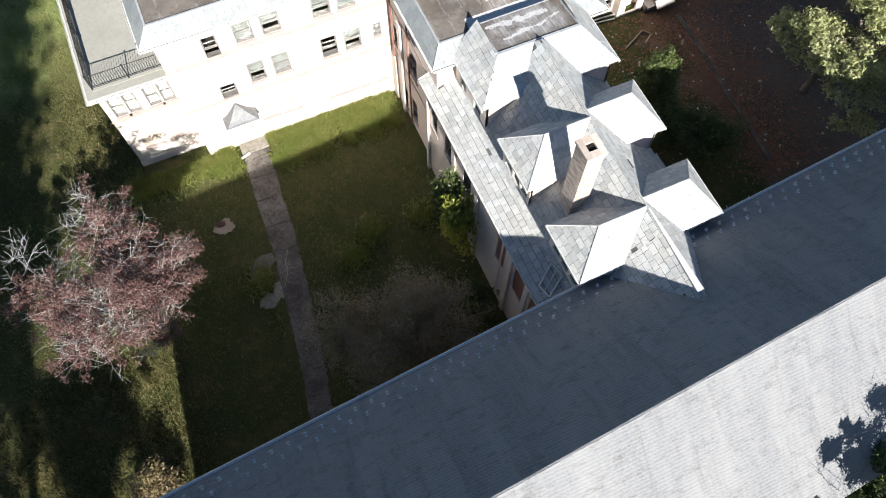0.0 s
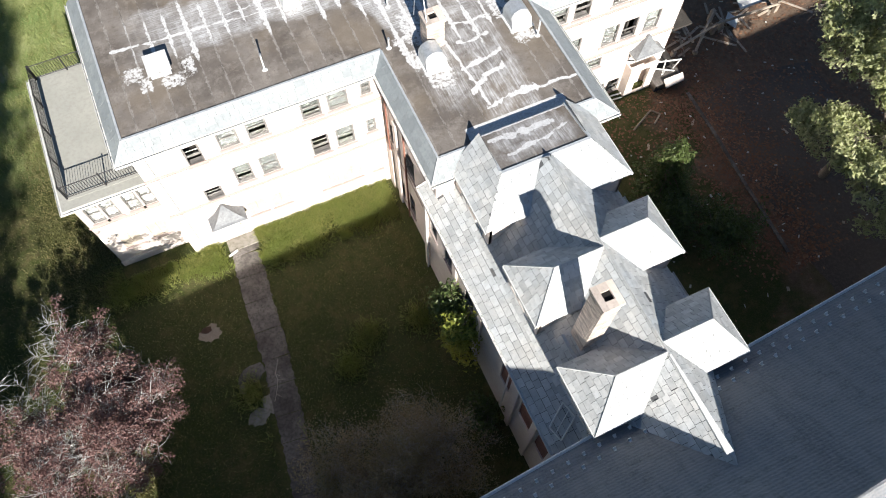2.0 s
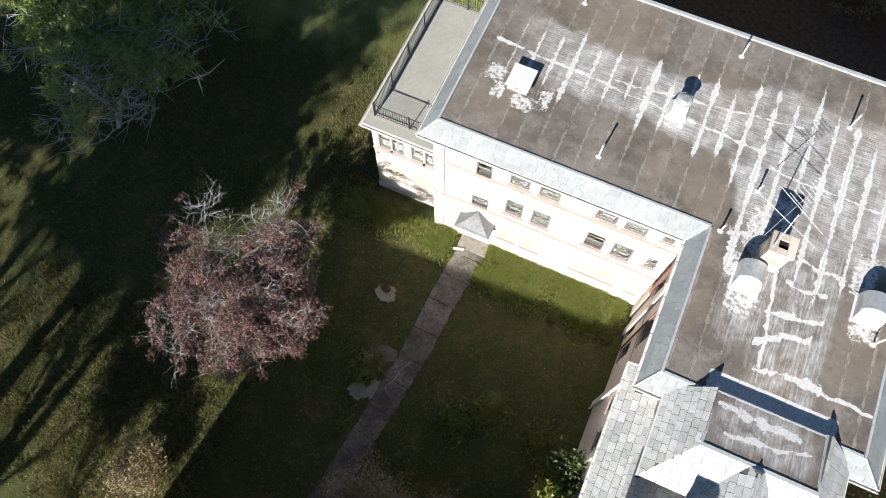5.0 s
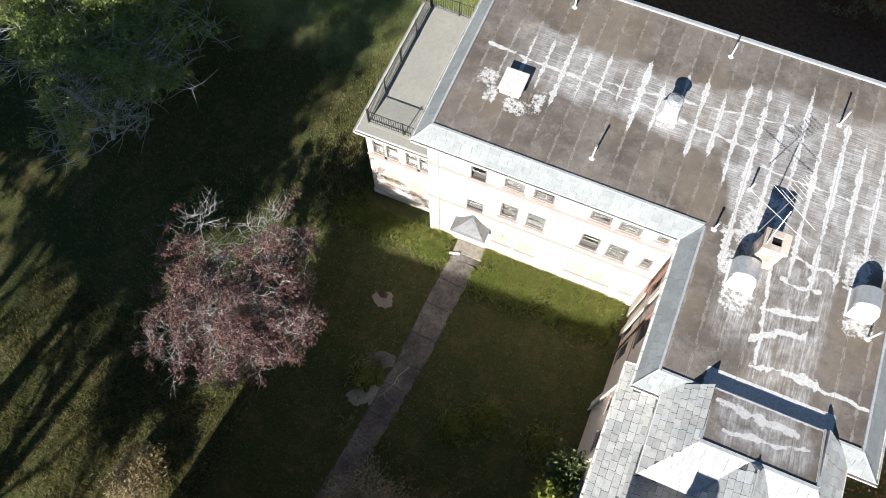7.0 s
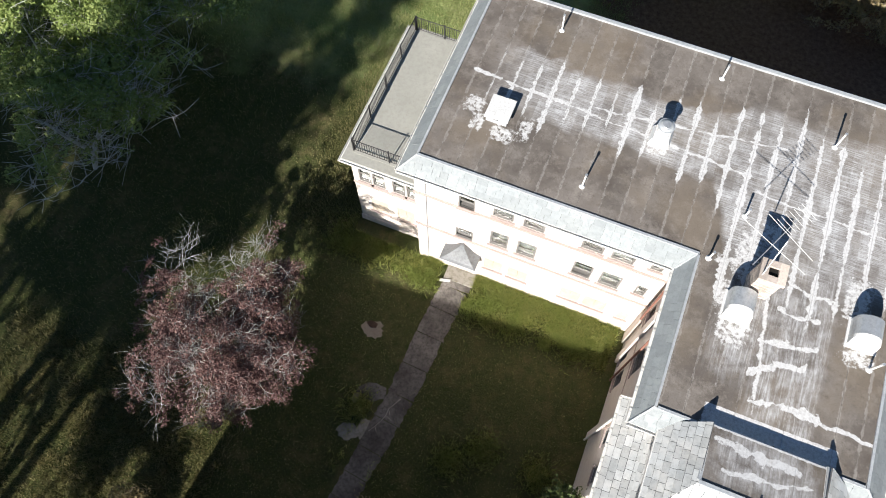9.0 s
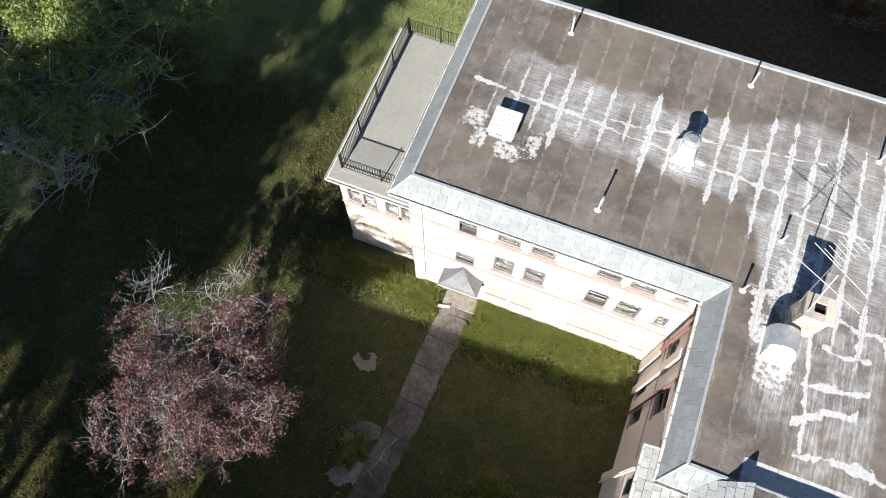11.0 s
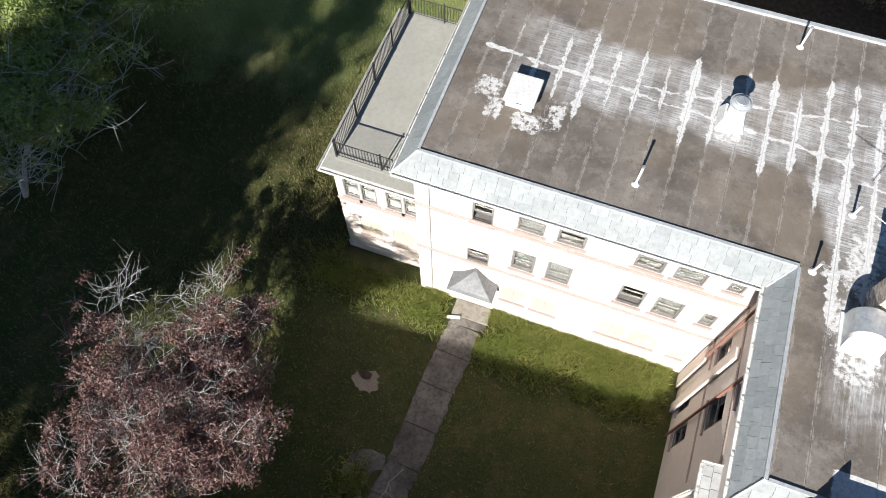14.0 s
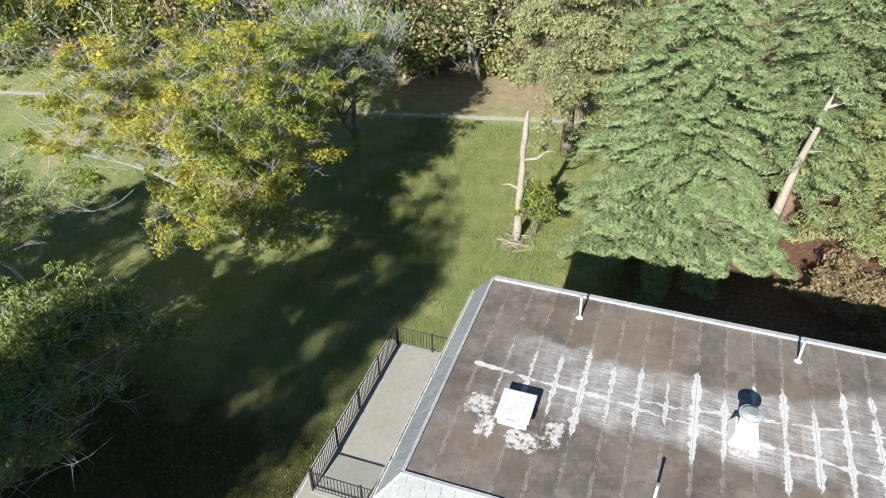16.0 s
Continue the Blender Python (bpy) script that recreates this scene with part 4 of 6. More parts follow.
# door, hood and landing
entrance = new("door_1")
entrance.parent = main
box_part("door_leaf", (door[0] + 0.06, 0.82, 0.14, door[1] - 0.06, 0.87, 2.29), "plywood", entrance, "boarded plywood door", 0.006)
bm = bmesh.new()
for dims in ((door[0], 0.78, 0.12, door[0] + 0.055, 0.9, 2.35), (door[1] - 0.055, 0.78, 0.12, door[1], 0.9, 2.35), (door[0] + 0.056, 0.78, 2.295, door[1] - 0.056, 0.9, 2.35)):
    add_box(bm, *dims)
part("frame", bm, "trim", entrance)
tube_part("door_handle", (3.02, 0.80, 1.15), (3.02, 0.74, 1.15), 0.025, "iron", entrance)


def tent_hood(cx, half, y_wall, y_front, z_eave, z_top, parent, mat="hood"):
    """A small hood with a short ridge on the wall and concave slopes."""
    hood = new("door_hood")
    hood.parent = parent
    bm = bmesh.new()
    n = 6
    rows = []
    for i in range(n + 1):
        s = i / n
        z = z_eave + (z_top - z_eave) * (s ** 1.5)
        w = half * (1 - s) + 0.06 * s
        yf = y_front + (y_wall - 0.14 - y_front) * s
        rows.append([bm.verts.new(q) for q in ((cx - w, y_wall, z), (cx - w, yf, z), (cx + w, yf, z), (cx + w, y_wall, z))])
    for i in range(n):
        for j in range(3):
            bm.faces.new((rows[i][j], rows[i][j + 1], rows[i + 1][j + 1], rows[i + 1][j]))
    bm.faces.new(rows[n])
    part("hood_roof", bm, mat, hood, "dull grey sheet-metal hood")
    bm = bmesh.new()
    add_box(bm, cx - half, y_front, z_eave - 0.10, cx + half, y_front + 0.06, z_eave - 0.003)
    add_box(bm, cx - half, y_front + 0.061, z_eave - 0.10, cx - half + 0.06, y_wall, z_eave - 0.003)
    add_box(bm, cx + half - 0.06, y_front + 0.061, z_eave - 0.10, cx + half, y_wall, z_eave - 0.003)
    part("fascia", bm, "trim", hood)
    for sx in (-1, 1):
        bm = bmesh.new()
        add_tube(bm, (cx + sx * (half - 0.1), y_wall - 0.01, z_eave - 0.75), (cx + sx * (half - 0.1), y_front + 0.1, z_eave - 0.1), 0.035)
        part("bracket", bm, "iron", hood)


tent_hood(2.66, 0.9, 0.695, -0.12, 2.72, 3.55, main)
step = thing("door_step", "low weathered concrete landing below the boarded door", "step")
box_part("landing", (1.95, -0.05, 0, 3.5, 0.69, 0.12), "rubble", step, "", 0.02)
box_part("tread", (2.0, -0.38, 0, 3.45, -0.052, 0.06), "concrete", step, "", 0.015)
bm = bmesh.new()
add_box(bm, -0.28, -0.07, 0.0, 0.28, 0.07, 0.05, 0.01)
plank = tagged(finish("white_board", bm, "bright_patch"), "small white board lying beside the door step", "board")
plank.matrix_basis = pose(2.1, -0.18, 0.12, 0, -8, 12)

# ---- porch ----
porch = thing("sun_porch", "two-storey cream porch wing with a railed cement deck", "porch")
pw = [(0.30, 0.93, 4.36, 5.84), (1.0, 1.63, 4.36, 5.84), (2.0, 2.63, 4.36, 5.84), (2.70, 3.33, 4.36, 5.84)]
PX, PY = -3.2, 1.55
wall_part("wall", (PX, PY), (1, 0), 3.54, 0, 6.02, 0.3, pw + [(0.7, 1.6, 1.5, 2.8), (2.1, 3.0, 1.5, 2.8)], "plaster", porch)
for a, b, c, d in pw:
    window(porch, (PX, PY), (1, 0), a, b, c, d, "curtain", True)
for a in (0.7, 2.1):
    window(porch, (PX, PY), (1, 0), a, a + 0.9, 1.5, 2.8, "board")
wall_part("wall", (PX, 9.1), (0, -1), 7.25, 0, 6.02, 0.3, [(0.6 + 1.3 * i, 1.4 + 1.3 * i, z, z + 1.35) for i in range(5) for z in (1.4, 4.6)], "plaster", porch)
for i in range(5):
    for z in (1.4, 4.6):
        window(porch, (PX, 9.1), (0, -1), 0.6 + 1.3 * i, 1.4 + 1.3 * i, z, z + 1.35, "blind")
wall_part("wall", (0.34, 9.1), (-1, 0), 3.24, 0, 6.02, 0.3, [], "plaster", porch)
bm = bmesh.new()
for i in range(30):
    add_box(bm, PX + i * 0.118, PY - 0.04, 4.0, PX + i * 0.118 + 0.07, PY + 0.02, 4.06)
tagged(part("dentil_course", bm, "dentil", porch), kind="stuff")
box_part("belt", (PX - 0.04, PY - 0.05, 4.064, 0.34, PY + 0.02, 4.18), "belt", porch, "", 0.012)
box_part("plinth", (PX - 0.05, PY - 0.06, 0, 0.34, PY - 0.002, 0.5), "plaster", porch, "", 0.015)
box_part("deck_slab", (-3.55, 1.42, 6.02, 0.34, 9.42, 6.2), "deck", porch, "", 0.02)
box_part("deck_surface", (-3.2, 1.9, 6.201, 0.33, 9.2, 6.215), "deck", porch, "smooth grey-green cement deck")
# added porch floor in the same darkened room tone
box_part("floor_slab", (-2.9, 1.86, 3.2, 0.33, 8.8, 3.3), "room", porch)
gutter_run((-3.6, 1.36), (0.33, 1.36), 6.1, porch, 5)
gutter_run((-3.62, 9.4), (-3.62, 1.31), 6.1, porch, 10)

rail = thing("deck_railing", "black iron railing round the porch deck", "railing")


def rail_run(a, b):
    a, b = Vector(a), Vector(b)
    d = b - a
    for z, rr in ((0.12, 0.016), (0.92, 0.022)):
        tube_part("rail", a + Vector((0, 0, z)), b + Vector((0, 0, z)), rr, "iron", rail, n=6)
    n = max(1, round(d.length / 1.8))
    for i in range(n + 1):
        c = a.lerp(b, i / n)
        box_part("post", (c.x - 0.028, c.y - 0.028, c.z, c.x + 0.028, c.y + 0.028, c.z + 1.0), "iron", rail)
    n = int(d.length / 0.115)
    me = None
    for i in range(1, n):
        c = a.lerp(b, i / n)
        if me is None:
            bm = bmesh.new()
            add_box(bm, -0.010, -0.010, 0.12, 0.010, 0.010, 0.92)
            ob = finish("baluster", bm, "iron", rail)
            me = ob.data
        else:
            ob = new("baluster", me)
            ob.parent = rail
        ob.location = c


rail_run((-3.18, 2.0, 6.2), (0.3, 2.0, 6.2))
rail_run((-3.18, 9.2, 6.2), (-3.18, 2.06, 6.2))
rail_run((-3.12, 9.2, 6.2), (-0.25, 9.2, 6.2))

# ---- link building with hipped dormers ----
link = thing("link_building", "low slate-roofed link with hipped dormers and a lean-to", "building")
RX, RZ = 15.27, 10.85           # ridge
DZ = 9.45                       # dormer eaves
LX0, LX1 = 12.3, 18.24          # walls below the eaves
PITCH = 1.0


def hall_eave(x):
    return -17.65 + 0.067 * x


def valley_y(x, z):
    return hall_eave(x) - (z - 8.85) / 0.67


# main slopes down to the walls
low_x, low_z = 12.1, RZ - (RX - 12.1) * PITCH
right_low = 2 * RX - low_x
left_face = [(low_x, -5.3, low_z), (low_x, -16.75, low_z), (RX, -16.75, RZ), (RX, -7.2, RZ), (RX - 0.25, -6.95, RZ - 0.25), (13.9, -5.3, RZ - (RX - 13.9))]
right_face = [(right_low, -16.3, low_z), (right_low, -5.3, low_z), (2 * RX - 13.9, -5.3, RZ - (RX - 13.9)), (RX + 0.25, -6.95, RZ - 0.25), (RX, -7.2, RZ), (RX, -16.3, RZ)]
left_tip = [(13.27, -16.75, 8.85), (RX, valley_y(RX, RZ) - 0.05, RZ), (RX, -16.75, RZ)]
right_tip = [(17.27, -16.3, 8.85), (RX, -16.3, RZ), (RX, valley_y(RX, RZ) - 0.05, RZ)]
main_roof = new("gable_roof")
main_roof.parent = link
slated(left_face, main_roof, 61, limit=110)
slated(right_face, main_roof, 62, limit=110)
slated(left_tip, main_roof, 63, limit=40)
slated(right_tip, main_roof, 64, limit=40)


def dormer(yc, side, seed, half=1.33, hip=1.99, out=3.22, y_top=None, north=True):
    """A hipped cross roof from the main ridge to one side (-1 or 1)."""
    d = new("dormer")
    d.parent = link
    xt, xe = RX + side * hip, RX + side * out
    ys, yn = yc - half, yc + half
    south = [(xe, ys, DZ), (RX + side * 1.35, ys, DZ), (RX, yc, RZ), (xt, yc, RZ)]
    slated(south, d, seed, limit=40)
    if north:
        slated([(RX + side * 1.35, yn, DZ), (xe, yn, DZ), (xt, yc, RZ), (RX, yc, RZ)], d, seed + 1, limit=40)
        slated([(xe, yn, DZ), (xe, ys, DZ), (xt, yc, RZ)], d, seed + 2, limit=40)
    wx = RX + side * (out - 0.28)
    # cheeks and front wall with its windows
    zl = low_z - 0.3
    for y0 in (ys + 0.14, yn - 0.26):
        bm = bmesh.new()
        add_box(bm, min(RX + side * 1.5, wx), y0, zl, max(RX + side * 1.5, wx), y0 + 0.12, DZ - 0.02)
        part("cheek", bm, "plaster", d)
    return d, wx, ys, yn


def dormer_front(d, side, ys, yn, seed, styles):
    wx = LX0 if side < 0 else LX1
    n = len(styles)
    wdt = (yn - ys - 0.6) / n
    if side < 0:
        org, ux = (wx, yn - 0.14), (0, -1)
    else:
        org, ux = (wx, ys + 0.14), (0, 1)
    hs = [(0.2 + i * wdt + 0.05, 0.2 + (i + 1) * wdt - 0.05, 8.0, 9.25) for i in range(n)]
    wall_part("front_wall", org, ux, yn - ys - 0.28, low_z + 0.0, DZ - 0.02, 0.12, hs, "plaster", d)
    for h, s in zip(hs, styles):
        window(link, org, ux, *h, s, False, "dormer_window")
    slab_part("soffit", [(min(wx, RX + side * 3.22), ys, DZ - 0.02), (max(wx, RX + side * 3.22), ys, DZ - 0.02), (max(wx, RX + side * 3.22), yn, DZ - 0.02), (min(wx, RX + side * 3.22), yn, DZ - 0.02)], (0, 0, -0.03), "trim", d)


for yc, sd in ((-11.35, 70), (-15.6, 80)):
    for side in (-1, 1):
        d, wx, ys, yn = dormer(yc if side < 0 else yc + 0.35, side, sd + (5 if side > 0 else 0))
        dormer_front(d, side, ys, yn, sd, ("sash", "empty", "blind"))
caps = bmesh.new()
for yc in (-11.35, -15.6):
    for side in (-1, 1):
        y2 = yc if side < 0 else yc + 0.35
        xt, xe = RX + side * 1.99, RX + side * 3.22
        ridge_cap(caps, (RX, y2, RZ + 0.02), (xt, y2, RZ + 0.02), 0.035)
        for s in (-1, 1):
            ridge_cap(caps, (xt, y2, RZ + 0.02), (xe, y2 + s * 1.33, DZ + 0.03), 0.03)
ridge_cap(caps, (RX, -7.2, RZ + 0.02), (RX, -19.6, RZ + 0.02), 0.04)
part("ridge_cap", caps, "slate_rest", link)
y_tip = valley_y(RX, RZ) + 0.4
slab_part("ridge_flashing", [(RX - 0.03, -15.7, RZ + 0.075), (RX + 0.03, -15.7, RZ + 0.075), (RX + 0.13, y_tip, RZ + 0.06), (RX - 0.13, y_tip, RZ + 0.06)], (0, 0, -0.07), "white_coat", link, "white-coated ridge flashing")
for y0, y1 in ((-8.6, -9.6), (-12.4, -13.85)):
    gutter_run((right_low + 0.06, y0), (right_low + 0.06, y1), low_z - 0.02, link, 2)

# north dormer pair with a flat deck on top
deck_y0, deck_y1 = -6.98, -4.95
cross = new("dormer")
cross.parent = link
AX0, AX1 = 13.38, 17.22
slated([(12.05, -8.55, DZ), (18.49, -8.55, DZ), (AX1, deck_y0, 10.62), (AX0, deck_y0, 10.62)], cross, 90, limit=60)
slated([(12.05, -5.32, DZ), (12.05, -8.55, DZ), (AX0, deck_y0, 10.62), (AX0, -5.0, 10.62)], cross, 91, limit=60)
slated([(18.49, -8.55, DZ), (18.49, -5.32, DZ), (AX1, -5.0, 10.62), (AX1, deck_y0, 10.62)], cross, 92, limit=60)
slab_part("saddle", [(RX - 0.27, deck_y0 + 0.01, 10.6), (RX + 0.27, deck_y0 + 0.01, 10.6), (RX, -7.2, RZ + 0.02)], (0, 0, -0.03), "metal_edge", cross)
ZS, ZN = 10.6, 10.33            # the deck falls towards the north


def deck_z(y):
    return ZS + (ZN - ZS) * (y - deck_y0) / (deck_y1 - deck_y0)


slab_part("upstand", [(AX0, deck_y0, ZS), (AX1, deck_y0, ZS), (AX1, deck_y1, ZN), (AX0, deck_y1, ZN)], (0, 0, -0.4), "worn_coat", cross)
xw = (AX1 - AX0 - 0.16) / 4
for i in range(4):
    xa, xb = AX0 + 0.08 + i * xw + 0.003, AX0 + 0.08 + (i + 1) * xw - 0.003
    ya, yb, up = deck_y0 + 0.08, deck_y1 - 0.05, 0.022 + 0.005 * (i % 2)
    slab_part("roofing_sheet", [(xa, ya, deck_z(ya) + up), (xb, ya, deck_z(ya) + up), (xb, yb, deck_z(yb) + up), (xa, yb, deck_z(yb) + up)], (0, 0, -0.02), "bitumen", cross)
edging("roof_edge", (AX0, deck_y0), (AX1, deck_y0), 0.12, 0.06, "metal_edge", ZS, cross)
for xe in (AX0, AX1):
    slab_part("roof_edge", [(xe - 0.06, deck_y0 + 0.066, ZS + 0.05), (xe + 0.06, deck_y0 + 0.066, ZS + 0.05), (xe + 0.06, deck_y1, ZN + 0.05), (xe - 0.06, deck_y1, ZN + 0.05)], (0, 0, -0.09), "metal_edge", cross)
for side, wx in ((-1, LX0), (1, LX1)):
    if side < 0:
        org, ux = (wx, -5.32), (0, -1)
    else:
        org, ux = (wx, -8.4), (0, 1)
    hs = [(0.5, 1.1, 7.9, 9.1), (1.9, 2.6, 7.9, 9.1)]
    wall_part("front_wall", org, ux, 3.08, low_z + 0.0, DZ - 0.12, 0.12, hs, "plaster", cross)
    for h in hs:
        window(link, org, ux, *h, "empty" if h[0] < 1 else "sash", False, "dormer_window")
wall_part("cheek", (12.303, -8.40), (1, 0), 1.5, low_z, DZ - 0.05, 0.12, [], "plaster", cross)
wall_part("cheek", (16.75, -8.40), (1, 0), 1.487, low_z, DZ - 0.05, 0.12, [], "plaster", cross)
# eaves boards of the dormers
for x0, x1, y0, y1 in ((12.0, 12.05, -8.55, -5.35), (12.0, 12.05, -12.68, -10.02), (12.0, 12.05, -16.93, -14.27), (18.49, 18.54, -8.55, -5.35), (18.49, 18.54, -12.33, -9.67), (18.49, 18.54, -16.58, -13.92)):
    eb = bmesh.new()
    add_box(eb, x0, y0, DZ - 0.12, x1, y1, DZ + 0.01)
    part("eaves_board", eb, "trim", link)

# walls
wall_part("wall", (LX0, -5.31), (0, -1), 11.4, 0, low_z - 0.02, 0.15, [], "plaster", link)
wall_part("wall", (LX1, -16.6), (0, 1), 11.28, 0, low_z - 0.02, 0.15, [(1.2 + 2.2 * i, 2.1 + 2.2 * i, z, z + 1.4) for i in range(4) for z in (1.2, 4.6)], "plaster", link)
for i in range(4):
    for z in (1.2, 4.6):
        window(link, (LX1, -16.6), (0, 1), 1.2 + 2.2 * i, 2.1 + 2.2 * i, z, z + 1.4, "blind")

# lean-to along the west side
lean = new("lean_to")
lean.parent = link
slated([(10.97, -4.4, 7.2), (10.97, -17.0, 7.2), (12.36, -17.0, 7.8), (12.36, -4.4, 7.8)], lean, 95, (0.30, 0.36, 0.42, 0.48), 0.28, 230)
gutter_run((10.91, -4.4), (10.91, -16.9), 7.16, link, 22)
tube_part("verge_board", (10.88, -4.36, 7.19), (12.3, -4.36, 7.78), 0.035, "trim", link, n=4)
ow = [(0.6, 1.3, 4.4, 6.4, "empty"), (2.2, 2.9, 4.4, 6.4, "sash"), (7.9, 8.7, 3.6, 6.6, "red"), (9.6, 10.5, 3.6, 6.6, "red"), (11.0, 11.8, 3.6, 6.6, "red"), (4.3, 5.1, 4.4, 6.4, "sash")]
wall_part("wall", (11.16, -4.55), (0, -1), 12.2, 0, 7.14, 0.25, [h[:4] for h in ow], "plaster", link)
for a, b, c, dz, s in ow:
    if s == "red":
        y1 = -4.55 - a
        box_part("panel", (11.23, y1 - (b - a), c, 11.29, y1, dz), "red_panel", link, "faded red-brown infill panel")
    else:
        window(link, (11.16, -4.55), (0, -1), a, b, c, dz, s)
for y in (-4.8, -7.9, -10.4, -13.8, -15.3):
    bm = bmesh.new()
    add_box(bm, 11.04, y - 0.16, 0, 11.158, y + 0.16, 7.0, 0.02)
    part("pilaster", bm, "plaster", link)
tube_part("downpipe", (10.98, -5.1, 0.3), (10.98, -5.1, 7.1), 0.045, "trim", link)
tube_part("downpipe", (10.98, -13.2, 1.2), (10.98, -13.2, 7.1), 0.045, "trim", link)

# loose window sash lying on the lean-to roof
sash = thing("loose_sash", "white wooden window sash lying loose on the slates", "window sash")
pts = [Vector(q) for q in ((11.25, -15.75, 7.43), (12.05, -15.2, 7.76), (12.2, -15.85, 7.82), (11.4, -16.35, 7.49))]
for i in range(4):
    tube_part("bar", pts[i], pts[(i + 1) % 4], 0.035, "trim", sash, n=4)
tube_part("bar", (pts[0] + pts[3]) / 2, (pts[1] + pts[2]) / 2, 0.02, "trim", sash, n=4)


# ---- chimneys of single bricks ----
def chimney(name, label, x0, y0, x1, y1, z0, z1, limit=290):
    ch = thing(name, label, "chimney")
    bw, bh, bd = 0.215, 0.075, 0.10
    box_part("core", (x0 + 0.03, y0 + 0.03, z0, x1 - 0.03, y1 - 0.03, z1 - 0.12), "mortar", ch)
    spots = []
    z = z1 - 0.20
    row = 0
    while z > z0:
        for (ax, ay, dx, dy, ln, turn) in ((x0, y0, 1, 0, x1 - x0, 0), (x1, y0, 0, 1, y1 - y0, 1), (x1, y1, -1, 0, x1 - x0, 2), (x0, y1, 0, -1, y1 - y0, 3)):
            n = max(2, round((ln - 0.1) / bw))
            stepw = (ln - 0.104) / n
            for i in range(n):
                s = (i + 0.5) * stepw + (0.1 if row % 2 else 0.0)
                spots.append((ax + dx * s - dy * 0.05, ay + dy * s + dx * 0.05, z, turn * 90, stepw))
        z -= bh
        row += 1
    cache = {}
    rv, rf = [], []
    for k, (x, y, zz, turn, sw) in enumerate(spots):
        dims = (sw / 2 - 0.006, 0.05, (bh - 0.012) / 2)
        corners = [(sx * dims[0], sy * dims[1], sz * dims[2]) for sz in (-1, 1) for sy in (-1, 1) for sx in (-1, 1)]
        quads = [(0, 2, 3, 1), (4, 5, 7, 6), (0, 1, 5, 4), (2, 6, 7, 3), (0, 4, 6, 2), (1, 3, 7, 5)]
        mx = pose(x, y, zz, 0, 0, turn + rng.uniform(-1, 1))
        if k < limit:
            key = round(sw, 3)
            if key not in cache:
                me = bpy.data.meshes.new("brick")
                me.from_pydata(corners, [], quads)
                me.materials.append(M["brick"])
                cache[key] = me
            ob = new("brick", cache[key])
            ob.parent = ch
            ob.matrix_basis = mx
        else:
            n0 = len(rv)
            rv += [tuple(mx @ Vector(c)) for c in corners]
            rf += [tuple(i + n0 for i in q) for q in quads]
    if rf:
        tagged(from_arrays("brickwork", rv, rf, "brick_rest", ch), kind="stuff")
    bm = bmesh.new()
    cx, cy = (x0 + x1) / 2, (y0 + y1) / 2
    fl = 0.17
    for dims in ((x0 - 0.05, y0 - 0.05, cx - fl, y1 + 0.05), (cx + fl, y0 - 0.05, x1 + 0.05, y1 + 0.05), (cx - fl, y0 - 0.05, cx + fl, cy - fl), (cx - fl, cy + fl, cx + fl, y1 + 0.05)):
        add_box(bm, dims[0], dims[1], z1 - 0.15, dims[2], dims[3], z1)
    part("cap", bm, "brick_rest", ch, "crumbling mortar-washed brick cap")
    box_part("flue", (cx - fl, cy - fl, z1 - 0.119, cx + fl, cy + fl, z1 - 0.10), "soot", ch)
    return ch


chimney("brick_chimney", "tall pale brick chimney rising between slate dormers", 13.25, -14.0, 13.95, -13.2, 8.2, 13.05)
bm = bmesh.new()
add_box(bm, 12.95, -14.1, 8.52, 13.22, -13.1, 8.68)
part("flashing", bm, "galvanised", link)
chimney("brick_chimney", "short pale brick chimney on the flat roof", 13.4, 0.0, 14.2, 0.72, 9.98, 11.6)

# ---- hall ----
hall = thing("hall_building", "long hall with a steep asphalt shingle gable roof", "building")
HA = math.atan(0.067)
hall.matrix_basis = pose(-5.8, hall_eave(-5.8), 0, 0, 0, math.degrees(HA))
HL, HR, HW = 62.0, 8.85 + 0.67 * 5.24, 5.24       # length, ridge height, half width
for nm, q in (("roof", [(0, 0, 8.85), (0, -HW, HR), (HL, -HW, HR), (HL, 0, 8.85)]), ("roof", [(0, -HW, HR), (0, -2 * HW, 8.85), (HL, -2 * HW, 8.85), (HL, -HW, HR)])):
    slab_part(nm, q, (0, 0, -0.16), "shingle", hall, "weathered grey asphalt shingle slope")
bm = bmesh.new()
ridge_cap(bm, (0, -HW, HR), (HL, -HW, HR), 0.07)
part("ridge_cap", bm, "shingle", hall)
box_part("wall", (0.35, -0.75, 0, HL - 0.3, -0.45, 8.95), "shingle_board", hall)
box_part("wall", (0.35, -2 * HW + 0.45, 0, HL - 0.3, -2 * HW + 0.75, 8.95), "shingle_board", hall)
for x in (0.35, HL - 0.6):
    slab_part("gable_wall", [(x, -0.76, 0), (x, -2 * HW + 0.76, 0), (x, -2 * HW + 0.76, 9.2), (x, -HW, HR - 0.25), (x, -0.76, 9.2)], (0.3, 0, 0), "shingle_board", hall)
bm = bmesh.new()
add_box(bm, 0, -0.02, 8.66, HL, 0.03, 8.84)
part("fascia", bm, "trim", hall)
bm = bmesh.new()
add_tube(bm, (0, 0.07, 8.82), (HL, 0.07, 8.82), 0.05, 0.05, 8)
part("gutter", bm, "white_coat", hall, "white metal gutter")
